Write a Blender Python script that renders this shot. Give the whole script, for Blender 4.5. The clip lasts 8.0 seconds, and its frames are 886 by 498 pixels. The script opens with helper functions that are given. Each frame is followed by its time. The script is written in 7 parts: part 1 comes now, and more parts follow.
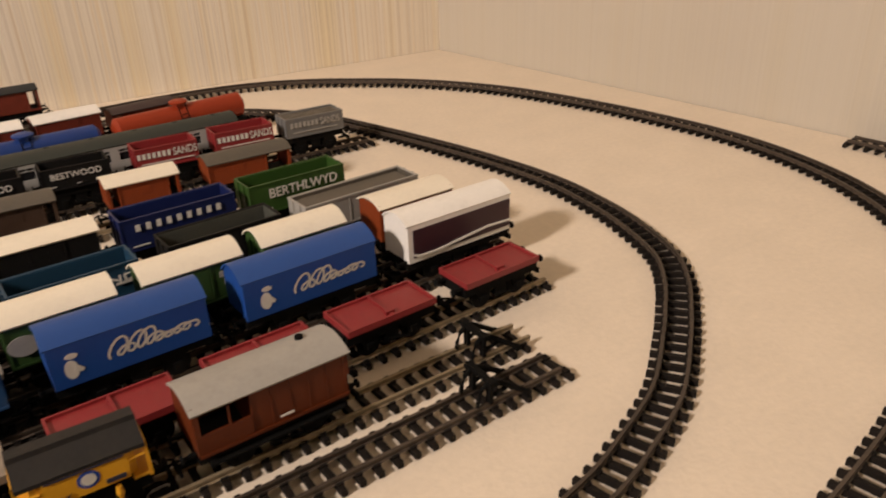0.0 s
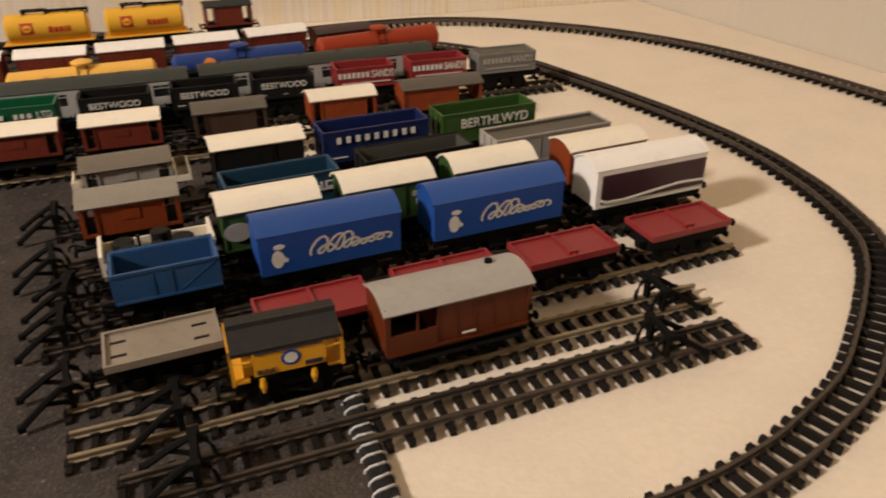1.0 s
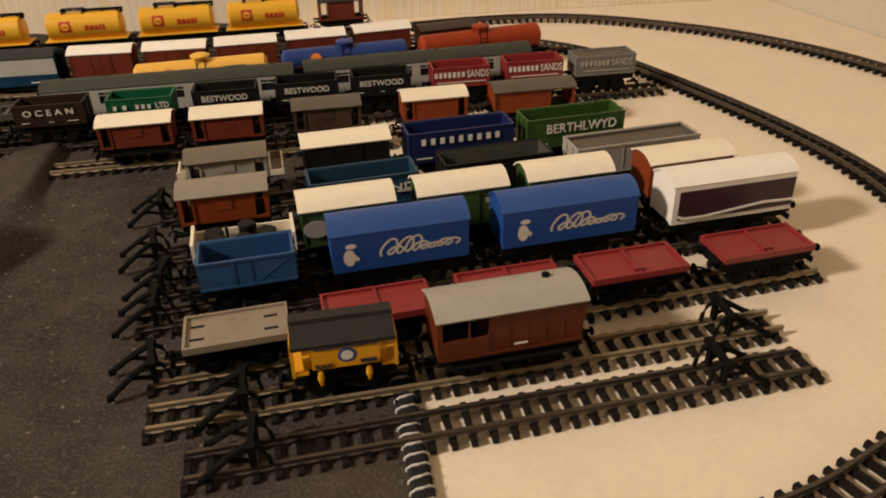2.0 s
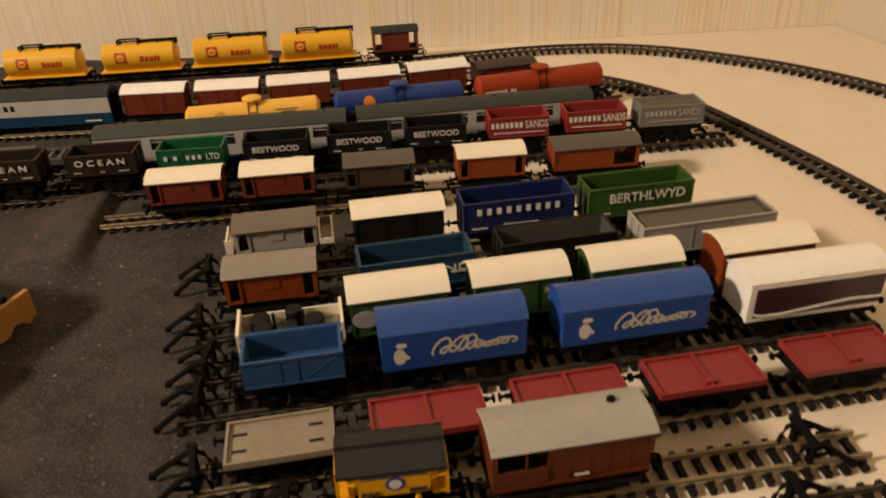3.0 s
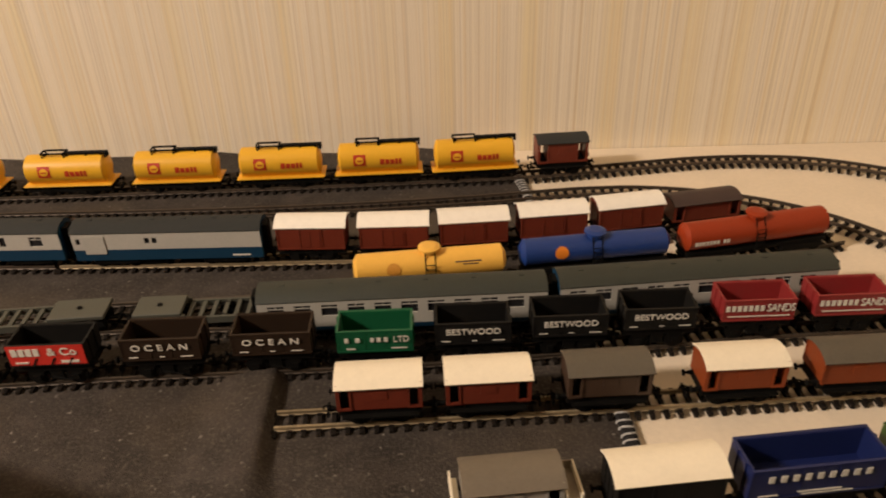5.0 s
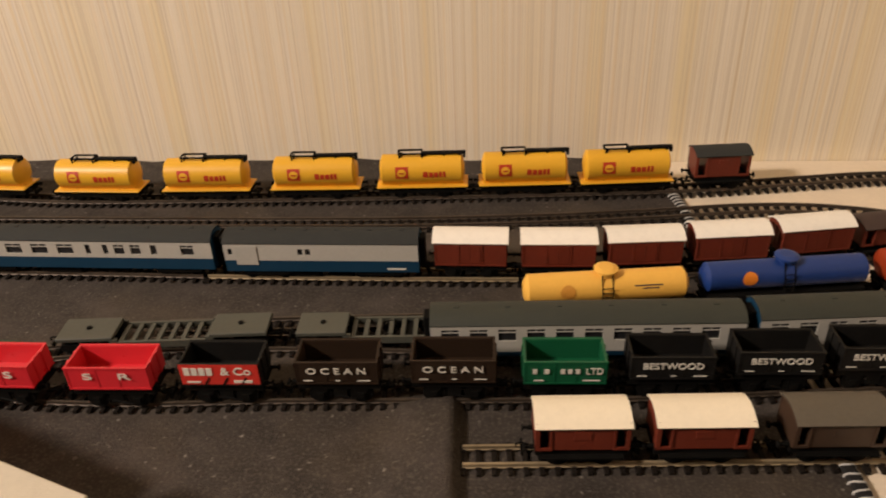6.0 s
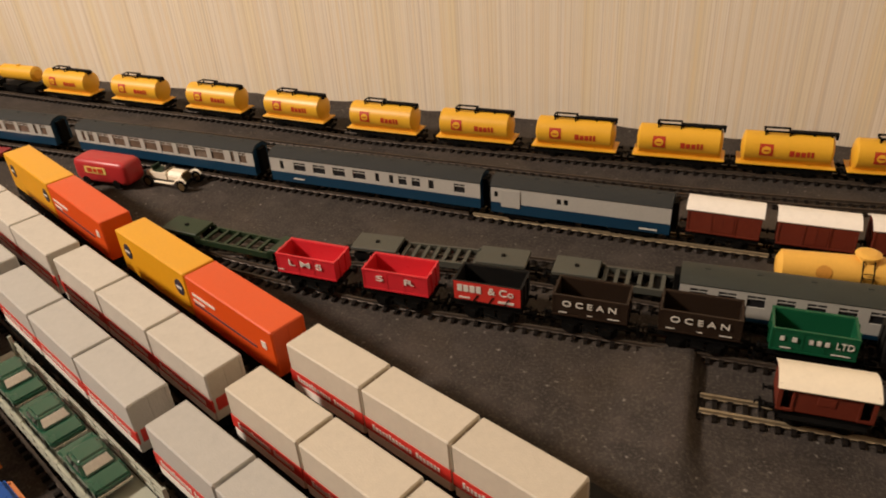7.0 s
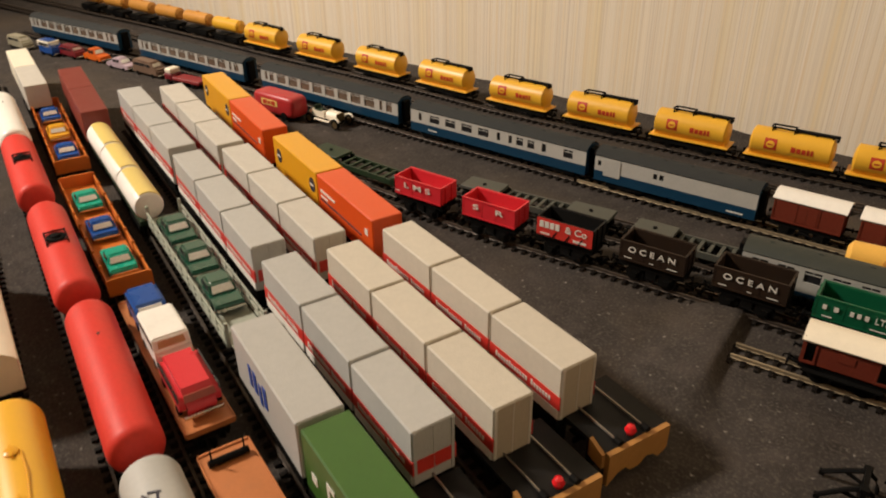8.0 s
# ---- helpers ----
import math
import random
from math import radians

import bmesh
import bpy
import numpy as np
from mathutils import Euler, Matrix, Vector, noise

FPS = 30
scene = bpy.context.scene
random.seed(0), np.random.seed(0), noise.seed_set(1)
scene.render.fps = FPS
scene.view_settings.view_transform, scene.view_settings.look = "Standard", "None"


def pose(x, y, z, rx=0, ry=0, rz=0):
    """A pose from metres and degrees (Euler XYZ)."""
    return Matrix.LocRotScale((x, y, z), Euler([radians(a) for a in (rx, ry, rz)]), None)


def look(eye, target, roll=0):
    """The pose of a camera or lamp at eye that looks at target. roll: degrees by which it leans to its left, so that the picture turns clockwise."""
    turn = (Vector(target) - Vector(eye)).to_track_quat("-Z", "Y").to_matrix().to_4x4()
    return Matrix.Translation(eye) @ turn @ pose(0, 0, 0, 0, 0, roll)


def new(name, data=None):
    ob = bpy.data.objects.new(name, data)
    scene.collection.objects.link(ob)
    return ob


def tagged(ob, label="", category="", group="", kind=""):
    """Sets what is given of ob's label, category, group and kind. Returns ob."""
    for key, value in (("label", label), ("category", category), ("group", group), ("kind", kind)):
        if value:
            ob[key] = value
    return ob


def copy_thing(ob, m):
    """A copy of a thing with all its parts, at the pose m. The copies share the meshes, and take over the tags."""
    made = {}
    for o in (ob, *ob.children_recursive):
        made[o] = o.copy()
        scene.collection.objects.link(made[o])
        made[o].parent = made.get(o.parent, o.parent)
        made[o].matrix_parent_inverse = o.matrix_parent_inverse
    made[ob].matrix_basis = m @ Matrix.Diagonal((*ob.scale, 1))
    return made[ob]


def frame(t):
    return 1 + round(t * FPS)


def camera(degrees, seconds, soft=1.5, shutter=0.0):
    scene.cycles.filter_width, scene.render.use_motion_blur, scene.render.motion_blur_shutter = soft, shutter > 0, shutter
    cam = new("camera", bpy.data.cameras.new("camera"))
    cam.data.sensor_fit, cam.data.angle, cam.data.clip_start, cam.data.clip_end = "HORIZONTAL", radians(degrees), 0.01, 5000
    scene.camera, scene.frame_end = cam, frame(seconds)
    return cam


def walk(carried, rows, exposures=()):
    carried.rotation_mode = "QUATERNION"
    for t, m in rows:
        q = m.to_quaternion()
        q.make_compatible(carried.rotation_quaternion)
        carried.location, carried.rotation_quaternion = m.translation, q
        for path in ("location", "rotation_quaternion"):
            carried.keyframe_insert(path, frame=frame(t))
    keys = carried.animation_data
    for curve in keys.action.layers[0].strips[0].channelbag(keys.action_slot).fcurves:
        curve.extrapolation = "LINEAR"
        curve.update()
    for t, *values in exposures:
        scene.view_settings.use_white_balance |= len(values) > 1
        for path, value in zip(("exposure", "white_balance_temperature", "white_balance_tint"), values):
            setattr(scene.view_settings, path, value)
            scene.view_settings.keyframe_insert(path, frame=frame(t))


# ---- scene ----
cam = camera(61.4, 8.0, 1.9, 0.25)
# the layout is laid out in units of its own; SIZE brings it to 16.5 mm gauge
SIZE = 1.28
PATH = [
    (0, (0.059, -0.81, 0.213), (0.995, 0.718, -0.676), -2.2),
    (0.3, (0.044, -0.817, 0.206), (0.923, 0.750, -0.677), -1.9),
    (0.5, (0.038, -0.81, 0.215), (0.893, 0.729, -0.734), -0.8),
    (1, (0.037, -0.808, 0.208), (0.597, 0.834, -0.787), 0.0),
    (1.5, (0.052, -0.821, 0.216), (0.415, 0.863, -0.8), -0.3),
    (3, (0.061, -0.772, 0.254), (0.198, 0.93, -0.787), -2.2),
    (3.2, (0.050, -0.755, 0.265), (0.191, 0.926, -0.809), -0.6),
    (3.5, (0.038, -0.721, 0.265), (0.148, 0.937, -0.849), -1.1),
    (4, (0.013, -0.662, 0.304), (0.11, 1.003, -0.801), -0.7),
    (4.2, (0.006, -0.646, 0.316), (0.104, 1.039, -0.757), -0.5),
    (5.3, (-0.067, -0.613, 0.32), (-0.105, 1.103, -0.707), -1.9),
    (5.5, (-0.085, -0.602, 0.321), (-0.165, 1.115, -0.701), -1.9),
    (6, (-0.124, -0.587, 0.316), (-0.244, 1.122, -0.715), -2.6),
    (6.3, (-0.161, -0.597, 0.321), (-0.360, 1.094, -0.721), -1.7),
    (6.5, (-0.173, -0.607, 0.322), (-0.545, 1.05, -0.735), -2.5),
    (6.7, (-0.177, -0.627, 0.324), (-0.708, 0.979, -0.735), -3.1),
    (7, (-0.15, -0.647, 0.327), (-0.799, 0.921, -0.732), -4.3),
    (7.5, (-0.123, -0.659, 0.313), (-0.878, 0.892, -0.7), -3.0),
    (7.6, (-0.115, -0.671, 0.314), (-0.945, 0.844, -0.695), -3.0),
    (7.8, (-0.086, -0.701, 0.307), (-1.051, 0.753, -0.671), -2.3),
    (7.9, (-0.073, -0.711, 0.306), (-1.073, 0.716, -0.677), -1.6),
    (8, (-0.066, -0.718, 0.303), (-1.078, 0.697, -0.684), -0.7),
]
walk(cam, [(t, look(Vector(eye) * SIZE, Vector(target) * SIZE, roll)) for t, eye, target, roll in PATH],
     [(0, 0.02, 6250, 14), (0.5, 0.07, 6080, 13), (1.0, 0.08, 6150, 11), (1.5, 0.04, 6300, 8), (3.0, -0.04, 7350, 12), (3.5, -0.04, 7350, 12), (4.0, 0, 8000, 13), (5.5, 0, 6700, 12), (6.5, 0, 6700, 12), (7.0, -0.04, 6700, 12), (7.5, 0, 6400, 10), (8.0, 0, 6350, 7)])
# ---------- world, lamps ----------
world = bpy.data.worlds.new("room_dark")
world.use_nodes = True
scene.world = world
world.node_tree.nodes["Background"].inputs[0].default_value = (1.0, 0.84, 0.66, 1)
world.node_tree.nodes["Background"].inputs[1].default_value = 0.036


def lamp(name, kind, energy, colour, m, size=0.3):
    data = bpy.data.lights.new(name, kind)
    data.energy, data.color = energy, colour
    if kind == "AREA":
        data.shape, data.size = "DISK", size
    else:
        data.shadow_soft_size = size
    ob = new(name, data)
    ob.matrix_world = m
    return ob


# one shaded lamp high to the west, aimed down at the layout
shade = lamp("shaded_lamp", "SPOT", 488.0, (1.0, 0.853, 0.725), look(Vector((-2.12, -1.20, 1.60)) * SIZE, Vector((0.30, -0.35, 0.05)) * SIZE), 0.20)
shade.data.spot_size, shade.data.spot_blend = math.radians(100), 0.9

# ---------- materials ----------


def material(name, colour, rough=0.5, metal=0.0, vary=0.12, scale=60.0, bump=0.0, bump_scale=400.0, spec=0.5, dirt=0.0, coat=0.0):
    """A painted or moulded surface: two scales of tone, fine relief, per-object drift."""
    m = bpy.data.materials.new(name)
    m.use_nodes = True
    nt = m.node_tree
    b = nt.nodes["Principled BSDF"]
    b.inputs["Metallic"].default_value = metal
    b.inputs["Specular IOR Level"].default_value = spec
    b.inputs["Coat Weight"].default_value = coat
    co = nt.nodes.new("ShaderNodeTexCoord")
    n1 = nt.nodes.new("ShaderNodeTexNoise")
    n1.inputs["Scale"].default_value, n1.inputs["Detail"].default_value = scale, 5
    n2 = nt.nodes.new("ShaderNodeTexNoise")
    n2.inputs["Scale"].default_value, n2.inputs["Detail"].default_value = scale * 9, 3
    nt.links.new(co.outputs["Object"], n1.inputs["Vector"])
    nt.links.new(co.outputs["Object"], n2.inputs["Vector"])
    info = nt.nodes.new("ShaderNodeObjectInfo")
    add = nt.nodes.new("ShaderNodeMath")
    add.operation = "ADD"
    nt.links.new(n1.outputs["Fac"], add.inputs[0])
    nt.links.new(n2.outputs["Fac"], add.inputs[1])
    add2 = nt.nodes.new("ShaderNodeMath")
    add2.operation = "MULTIPLY_ADD"
    nt.links.new(info.outputs["Random"], add2.inputs[0])
    add2.inputs[1].default_value = 0.35
    nt.links.new(add.outputs[0], add2.inputs[2])
    ramp = nt.nodes.new("ShaderNodeValToRGB")
    lo = [c * (1 - vary) for c in colour]
    hi = [min(1.0, c * (1 + vary)) for c in colour]
    ramp.color_ramp.elements[0].position, ramp.color_ramp.elements[1].position = 0.35, 0.85
    ramp.color_ramp.elements[0].color = (*lo, 1)
    ramp.color_ramp.elements[1].color = (*hi, 1)
    half = nt.nodes.new("ShaderNodeMath")
    half.operation = "MULTIPLY"
    half.inputs[1].default_value = 0.5
    nt.links.new(add2.outputs[0], half.inputs[0])
    nt.links.new(half.outputs[0], ramp.inputs[0])
    out = ramp.outputs[0]
    if dirt:
        n3 = nt.nodes.new("ShaderNodeTexNoise")
        n3.inputs["Scale"].default_value, n3.inputs["Detail"].default_value = scale * 2.5, 8
        nt.links.new(co.outputs["Object"], n3.inputs["Vector"])
        r3 = nt.nodes.new("ShaderNodeValToRGB")
        r3.color_ramp.elements[0].position, r3.color_ramp.elements[1].position = 0.5, 0.72
        r3.color_ramp.elements[0].color = (0, 0, 0, 1)
        r3.color_ramp.elements[1].color = (dirt, dirt, dirt, 1)
        mix = nt.nodes.new("ShaderNodeMix")
        mix.data_type = "RGBA"
        nt.links.new(n3.outputs["Fac"], r3.inputs[0])
        nt.links.new(r3.outputs[0], mix.inputs["Factor"])
        nt.links.new(out, mix.inputs["A"])
        mix.inputs["B"].default_value = (0.10, 0.075, 0.05, 1)
        out = mix.outputs["Result"]
    nt.links.new(out, b.inputs["Base Color"])
    rr = nt.nodes.new("ShaderNodeMapRange")
    rr.inputs["To Min"].default_value, rr.inputs["To Max"].default_value = max(0.05, rough - 0.12), min(1.0, rough + 0.12)
    nt.links.new(n1.outputs["Fac"], rr.inputs["Value"])
    nt.links.new(rr.outputs[0], b.inputs["Roughness"])
    if bump:
        nb = nt.nodes.new("ShaderNodeTexNoise")
        nb.inputs["Scale"].default_value, nb.inputs["Detail"].default_value = bump_scale, 4
        nt.links.new(co.outputs["Object"], nb.inputs["Vector"])
        bp = nt.nodes.new("ShaderNodeBump")
        bp.inputs["Strength"].default_value, bp.inputs["Distance"].default_value = bump, 0.001
        nt.links.new(nb.outputs["Fac"], bp.inputs["Height"])
        nt.links.new(bp.outputs[0], b.inputs["Normal"])
    return m


def wallpaper(name, tone, mark):
    """Cream paper with fine upright threads in straw, grey and brown, lighter or deeper by tone."""
    m = bpy.data.materials.new(name)
    m.use_nodes = True
    nt = m.node_tree
    b = nt.nodes["Principled BSDF"]
    b.inputs["Roughness"].default_value = 0.75
    b.inputs["Specular IOR Level"].default_value = 0.25
    co = nt.nodes.new("ShaderNodeTexCoord")

    def threads(sx, sz, seed, lo, hi):
        mp = nt.nodes.new("ShaderNodeMapping")
        mp.inputs["Scale"].default_value = (sx / SIZE, 0.0, sz / SIZE)
        mp.inputs["Location"].default_value = (seed, seed, 0)
        nt.links.new(co.outputs["Object"], mp.inputs["Vector"])
        n = nt.nodes.new("ShaderNodeTexNoise")
        n.inputs["Scale"].default_value, n.inputs["Detail"].default_value = 1.0, 3
        nt.links.new(mp.outputs[0], n.inputs["Vector"])
        r = nt.nodes.new("ShaderNodeMapRange")
        r.inputs["From Min"].default_value, r.inputs["From Max"].default_value = lo, hi
        r.inputs["To Max"].default_value = mark
        nt.links.new(n.outputs["Fac"], r.inputs["Value"])
        return r.outputs[0]

    def lines(sx, sz, seed, width, top):
        mp = nt.nodes.new("ShaderNodeMapping")
        mp.inputs["Scale"].default_value = (sx / SIZE, 0.0, sz / SIZE)
        mp.inputs["Location"].default_value = (seed, seed * 2, 0)
        nt.links.new(co.outputs["Object"], mp.inputs["Vector"])
        n = nt.nodes.new("ShaderNodeTexNoise")
        n.inputs["Scale"].default_value, n.inputs["Detail"].default_value = 1.0, 1
        nt.links.new(mp.outputs[0], n.inputs["Vector"])
        s = nt.nodes.new("ShaderNodeMath")
        s.operation = "SUBTRACT"
        s.inputs[1].default_value = 0.5
        nt.links.new(n.outputs["Fac"], s.inputs[0])
        a = nt.nodes.new("ShaderNodeMath")
        a.operation = "ABSOLUTE"
        nt.links.new(s.outputs[0], a.inputs[0])
        r = nt.nodes.new("ShaderNodeMapRange")
        r.inputs["From Min"].default_value, r.inputs["From Max"].default_value = 0.0, width
        r.inputs["To Min"].default_value, r.inputs["To Max"].default_value = top * mark, 0.0
        nt.links.new(a.outputs[0], r.inputs["Value"])
        return r.outputs[0]

    def over(a, colour, fac):
        x = nt.nodes.new("ShaderNodeMix")
        x.data_type = "RGBA"
        nt.links.new(fac, x.inputs["Factor"])
        if isinstance(a, tuple):
            x.inputs["A"].default_value = a
        else:
            nt.links.new(a, x.inputs["A"])
        x.inputs["B"].default_value = colour
        return x.outputs["Result"]

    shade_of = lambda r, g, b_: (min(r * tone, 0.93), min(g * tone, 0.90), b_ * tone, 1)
    c = over(shade_of(0.80, 0.72, 0.585), shade_of(0.77, 0.63, 0.37), threads(260, 1.2, 3.1, 0.56, 0.95))
    c = over(c, shade_of(0.50, 0.42, 0.34), threads(560, 2.0, 9.7, 0.66, 1.0))
    c = over(c, shade_of(0.86, 0.79, 0.70), threads(330, 2.0, 5.3, 0.55, 0.72))
    c = over(c, shade_of(0.78, 0.62, 0.27), threads(26, 0.3, 1.9, 0.50, 0.80))
    c = over(c, shade_of(0.40, 0.31, 0.23), lines(300, 0.3, 4.4, 0.050, 0.55))
    c = over(c, shade_of(0.46, 0.37, 0.28), lines(440, 0.3, 8.1, 0.045, 0.45))
    c = over(c, shade_of(0.70, 0.50, 0.22), lines(170, 0.3, 6.2, 0.050, 0.45))
    mp = nt.nodes.new("ShaderNodeTexNoise")
    mp.inputs["Scale"].default_value = 3.0
    nt.links.new(co.outputs["Object"], mp.inputs["Vector"])
    c = over(c, shade_of(0.70, 0.61, 0.50), (lambda r: (nt.links.new(mp.outputs["Fac"], r.inputs["Value"]), r.outputs[0])[1])(soft_range(nt, 0.5, 0.9, 0.35)))
    nt.links.new(c, b.inputs["Base Color"])
    bp = nt.nodes.new("ShaderNodeBump")
    bp.inputs["Strength"].default_value, bp.inputs["Distance"].default_value = 0.25, 0.0006
    nt.links.new(threads(380, 2.0, 7.7, 0.3, 0.7), bp.inputs["Height"])
    nt.links.new(bp.outputs[0], b.inputs["Normal"])
    return m


def soft_range(nt, a, b, top):
    r = nt.nodes.new("ShaderNodeMapRange")
    r.inputs["From Min"].default_value, r.inputs["From Max"].default_value, r.inputs["To Max"].default_value = a, b, top
    return r


def felt(name):
    """Charcoal underlay with brown cast, fibre relief, pale specks."""
    m = material(name, (0.045, 0.0385, 0.034), 0.95, 0, 0.45, 9.0, 1.0, 900.0, 0.1)
    nt = m.node_tree
    b = nt.nodes["Principled BSDF"]
    base = b.inputs["Base Color"].links[0].from_socket
    co = nt.nodes.new("ShaderNodeTexCoord")
    v = nt.nodes.new("ShaderNodeTexVoronoi")
    v.inputs["Scale"].default_value = 120.0
    nt.links.new(co.outputs["Object"], v.inputs["Vector"])
    r = nt.nodes.new("ShaderNodeMapRange")
    r.inputs["From Min"].default_value, r.inputs["From Max"].default_value = 0.20, 0.06
    nt.links.new(v.outputs["Distance"], r.inputs["Value"])
    n = nt.nodes.new("ShaderNodeTexNoise")
    n.inputs["Scale"].default_value, n.inputs["Detail"].default_value = 520.0, 4
    nt.links.new(co.outputs["Object"], n.inputs["Vector"])
    r2 = nt.nodes.new("ShaderNodeMapRange")
    r2.inputs["From Min"].default_value, r2.inputs["From Max"].default_value = 0.48, 0.74
    nt.links.new(n.outputs["Fac"], r2.inputs["Value"])
    mul = nt.nodes.new("ShaderNodeMath")
    mul.operation = "MULTIPLY"
    nt.links.new(r.outputs[0], mul.inputs[0])
    nt.links.new(r2.outputs[0], mul.inputs[1])
    tone = nt.nodes.new("ShaderNodeMix")
    tone.data_type = "RGBA"
    nt.links.new(r2.outputs[0], tone.inputs["Factor"])
    nt.links.new(base, tone.inputs["A"])
    tone.inputs["B"].default_value = (0.098, 0.083, 0.070, 1)
    x = nt.nodes.new("ShaderNodeMix")
    x.data_type = "RGBA"
    nt.links.new(mul.outputs[0], x.inputs["Factor"])
    nt.links.new(tone.outputs["Result"], x.inputs["A"])
    x.inputs["B"].default_value = (0.36, 0.33, 0.30, 1)
    # brown and violet-grey patches, a hand's breadth and a finger's breadth across
    out = x.outputs["Result"]
    for size, seed, colour, top in ((7.0, 2.0, (0.105, 0.080, 0.055, 1), 0.55), (38.0, 11.0, (0.090, 0.074, 0.066, 1), 0.50)):
        mp = nt.nodes.new("ShaderNodeMapping")
        mp.inputs["Location"].default_value = (seed, seed, seed)
        nt.links.new(co.outputs["Object"], mp.inputs["Vector"])
        big = nt.nodes.new("ShaderNodeTexNoise")
        big.inputs["Scale"].default_value, big.inputs["Detail"].default_value = size, 6
        nt.links.new(mp.outputs[0], big.inputs["Vector"])
        amount = soft_range(nt, 0.50, 0.72, top)
        nt.links.new(big.outputs["Fac"], amount.inputs["Value"])
        patch = nt.nodes.new("ShaderNodeMix")
        patch.data_type = "RGBA"
        nt.links.new(amount.outputs[0], patch.inputs["Factor"])
        nt.links.new(out, patch.inputs["A"])
        patch.inputs["B"].default_value = colour
        out = patch.outputs["Result"]
    nt.links.new(out, b.inputs["Base Color"])
    return m


# one paper, two tones: north lightened, east darkened, to paint in each wall's light
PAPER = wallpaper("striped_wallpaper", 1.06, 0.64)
PAPER_EAST = wallpaper("shaded_wallpaper", 0.69, 0.14)
BOARD = material("cream_board", (0.77, 0.665, 0.525), 0.75, 0, 0.08, 26.0, 0.28, 420.0, 0.25)
FELT = felt("charcoal_felt")
FELTDARK = material("felt_hem", (0.020, 0.019, 0.019), 0.95, 0, 0.4, 60.0, 1.0, 700.0, 0.1)
FLOORWOOD = material("floor_boards", (0.20, 0.12, 0.07), 0.5, 0, 0.25, 6.0)
DIMPAPER = material("cream_wallpaper", (0.70, 0.61, 0.49), 0.8, 0, 0.1, 4.0)
CEIL = material("ceiling_paint", (0.82, 0.79, 0.73), 0.9, 0, 0.04, 3.0)
THREAD = material("white_thread", (0.52, 0.51, 0.49), 0.9, 0, 0.1, 200.0)
SLEEPER = material("sleeper_plastic", (0.014, 0.011, 0.009), 0.65, 0, 0.4, 90.0, 0.3, 900.0, 0.12)
RAIL = material("rail_steel", (0.080, 0.060, 0.044), 0.55, 0.35, 0.3, 40.0)
RAILB = material("rail_brass", (0.30, 0.235, 0.145), 0.55, 0.35, 0.3, 40.0)
BLACK = material("black_plastic", (0.007, 0.0066, 0.006), 0.65, 0, 0.3, 120.0, 0.2, 700.0, 0.06)
STEEL = material("wheel_steel", (0.30, 0.27, 0.23), 0.35, 0.9, 0.2, 100.0)
WAGONGREY = material("wagon_grey", (0.165, 0.163, 0.155), 0.5, 0, 0.1, 70.0, 0.1, 800.0, dirt=0.12)
DKGREY = material("dark_grey_roof", (0.029, 0.034, 0.027), 0.6, 0, 0.15, 70.0, 0.15, 700.0)
TARBLACK = material("tar_black", (0.022, 0.020, 0.018), 0.6, 0, 0.3, 60.0, 0.2, 500.0, 0.3, dirt=0.1)
SLATE = material("slate_roof", (0.034, 0.036, 0.035), 0.8, 0, 0.15, 60.0, 0.1, 700.0, 0.2)
GLASSB = material("warm_glazing", (0.150, 0.105, 0.075), 0.15, 0, 0.35, 120.0)
TANROOF = material("tan_grey_roof", (0.150, 0.125, 0.094), 0.6, 0, 0.12, 60.0, 0.1, 700.0, dirt=0.15)
PALEROOF = material("pale_tan_roof", (0.27, 0.24, 0.195), 0.6, 0, 0.08, 60.0, 0.1, 700.0, dirt=0.12)
LGREY = material("light_grey_plastic", (0.37, 0.35, 0.31), 0.5, 0, 0.08, 60.0, dirt=0.12)
WHITE = material("white_plastic", (0.890, 0.855, 0.780), 0.42, 0, 0.05, 60.0, dirt=0.06)
CREAM = material("cream_plastic", (0.87, 0.79, 0.63), 0.45, 0, 0.05, 60.0, dirt=0.05)
BUFF = material("buff_plastic", (0.27, 0.225, 0.170), 0.55, 0, 0.12, 60.0, dirt=0.25)
MAROON = material("bauxite_red", (0.152, 0.028, 0.015), 0.45, 0, 0.15, 60.0, 0.08, 800.0, 0.28, dirt=0.06)
OXIDE = material("orange_oxide", (0.22, 0.042, 0.010), 0.48, 0, 0.12, 60.0, spec=0.25, dirt=0.05)
BROWN = material("toad_brown", (0.108, 0.023, 0.006), 0.42, 0, 0.12, 60.0, 0.08, 800.0, 0.22, dirt=0.04)
DBROWN = material("dark_brown", (0.055, 0.030, 0.018), 0.5, 0, 0.15, 60.0, dirt=0.1)
CRIMSON = material("crimson_plastic", (0.25, 0.023, 0.024), 0.48, 0, 0.1, 60.0, dirt=0.1)
REDP = material("bright_red_plastic", (0.64, 0.028, 0.040), 0.32, 0, 0.06, 60.0)
VANRED = material("van_red", (0.42, 0.025, 0.028), 0.4, 0, 0.1, 60.0, dirt=0.06)
REDT = material("tank_red", (0.66, 0.048, 0.034), 0.50, 0, 0.10, 45.0, 0.08, 500.0, 0.25, dirt=0.06)
BLUE = material("bright_blue_plastic", (0.013, 0.066, 0.29), 0.42, 0, 0.07, 60.0)
BLUER = material("blue_roof", (0.019, 0.074, 0.28), 0.45, 0, 0.07, 60.0)
NAVYTANK = material("tank_blue", (0.010, 0.040, 0.19), 0.42, 0, 0.08, 60.0)
NAVY = material("navy_plastic", (0.008, 0.016, 0.085), 0.42, 0, 0.1, 60.0)
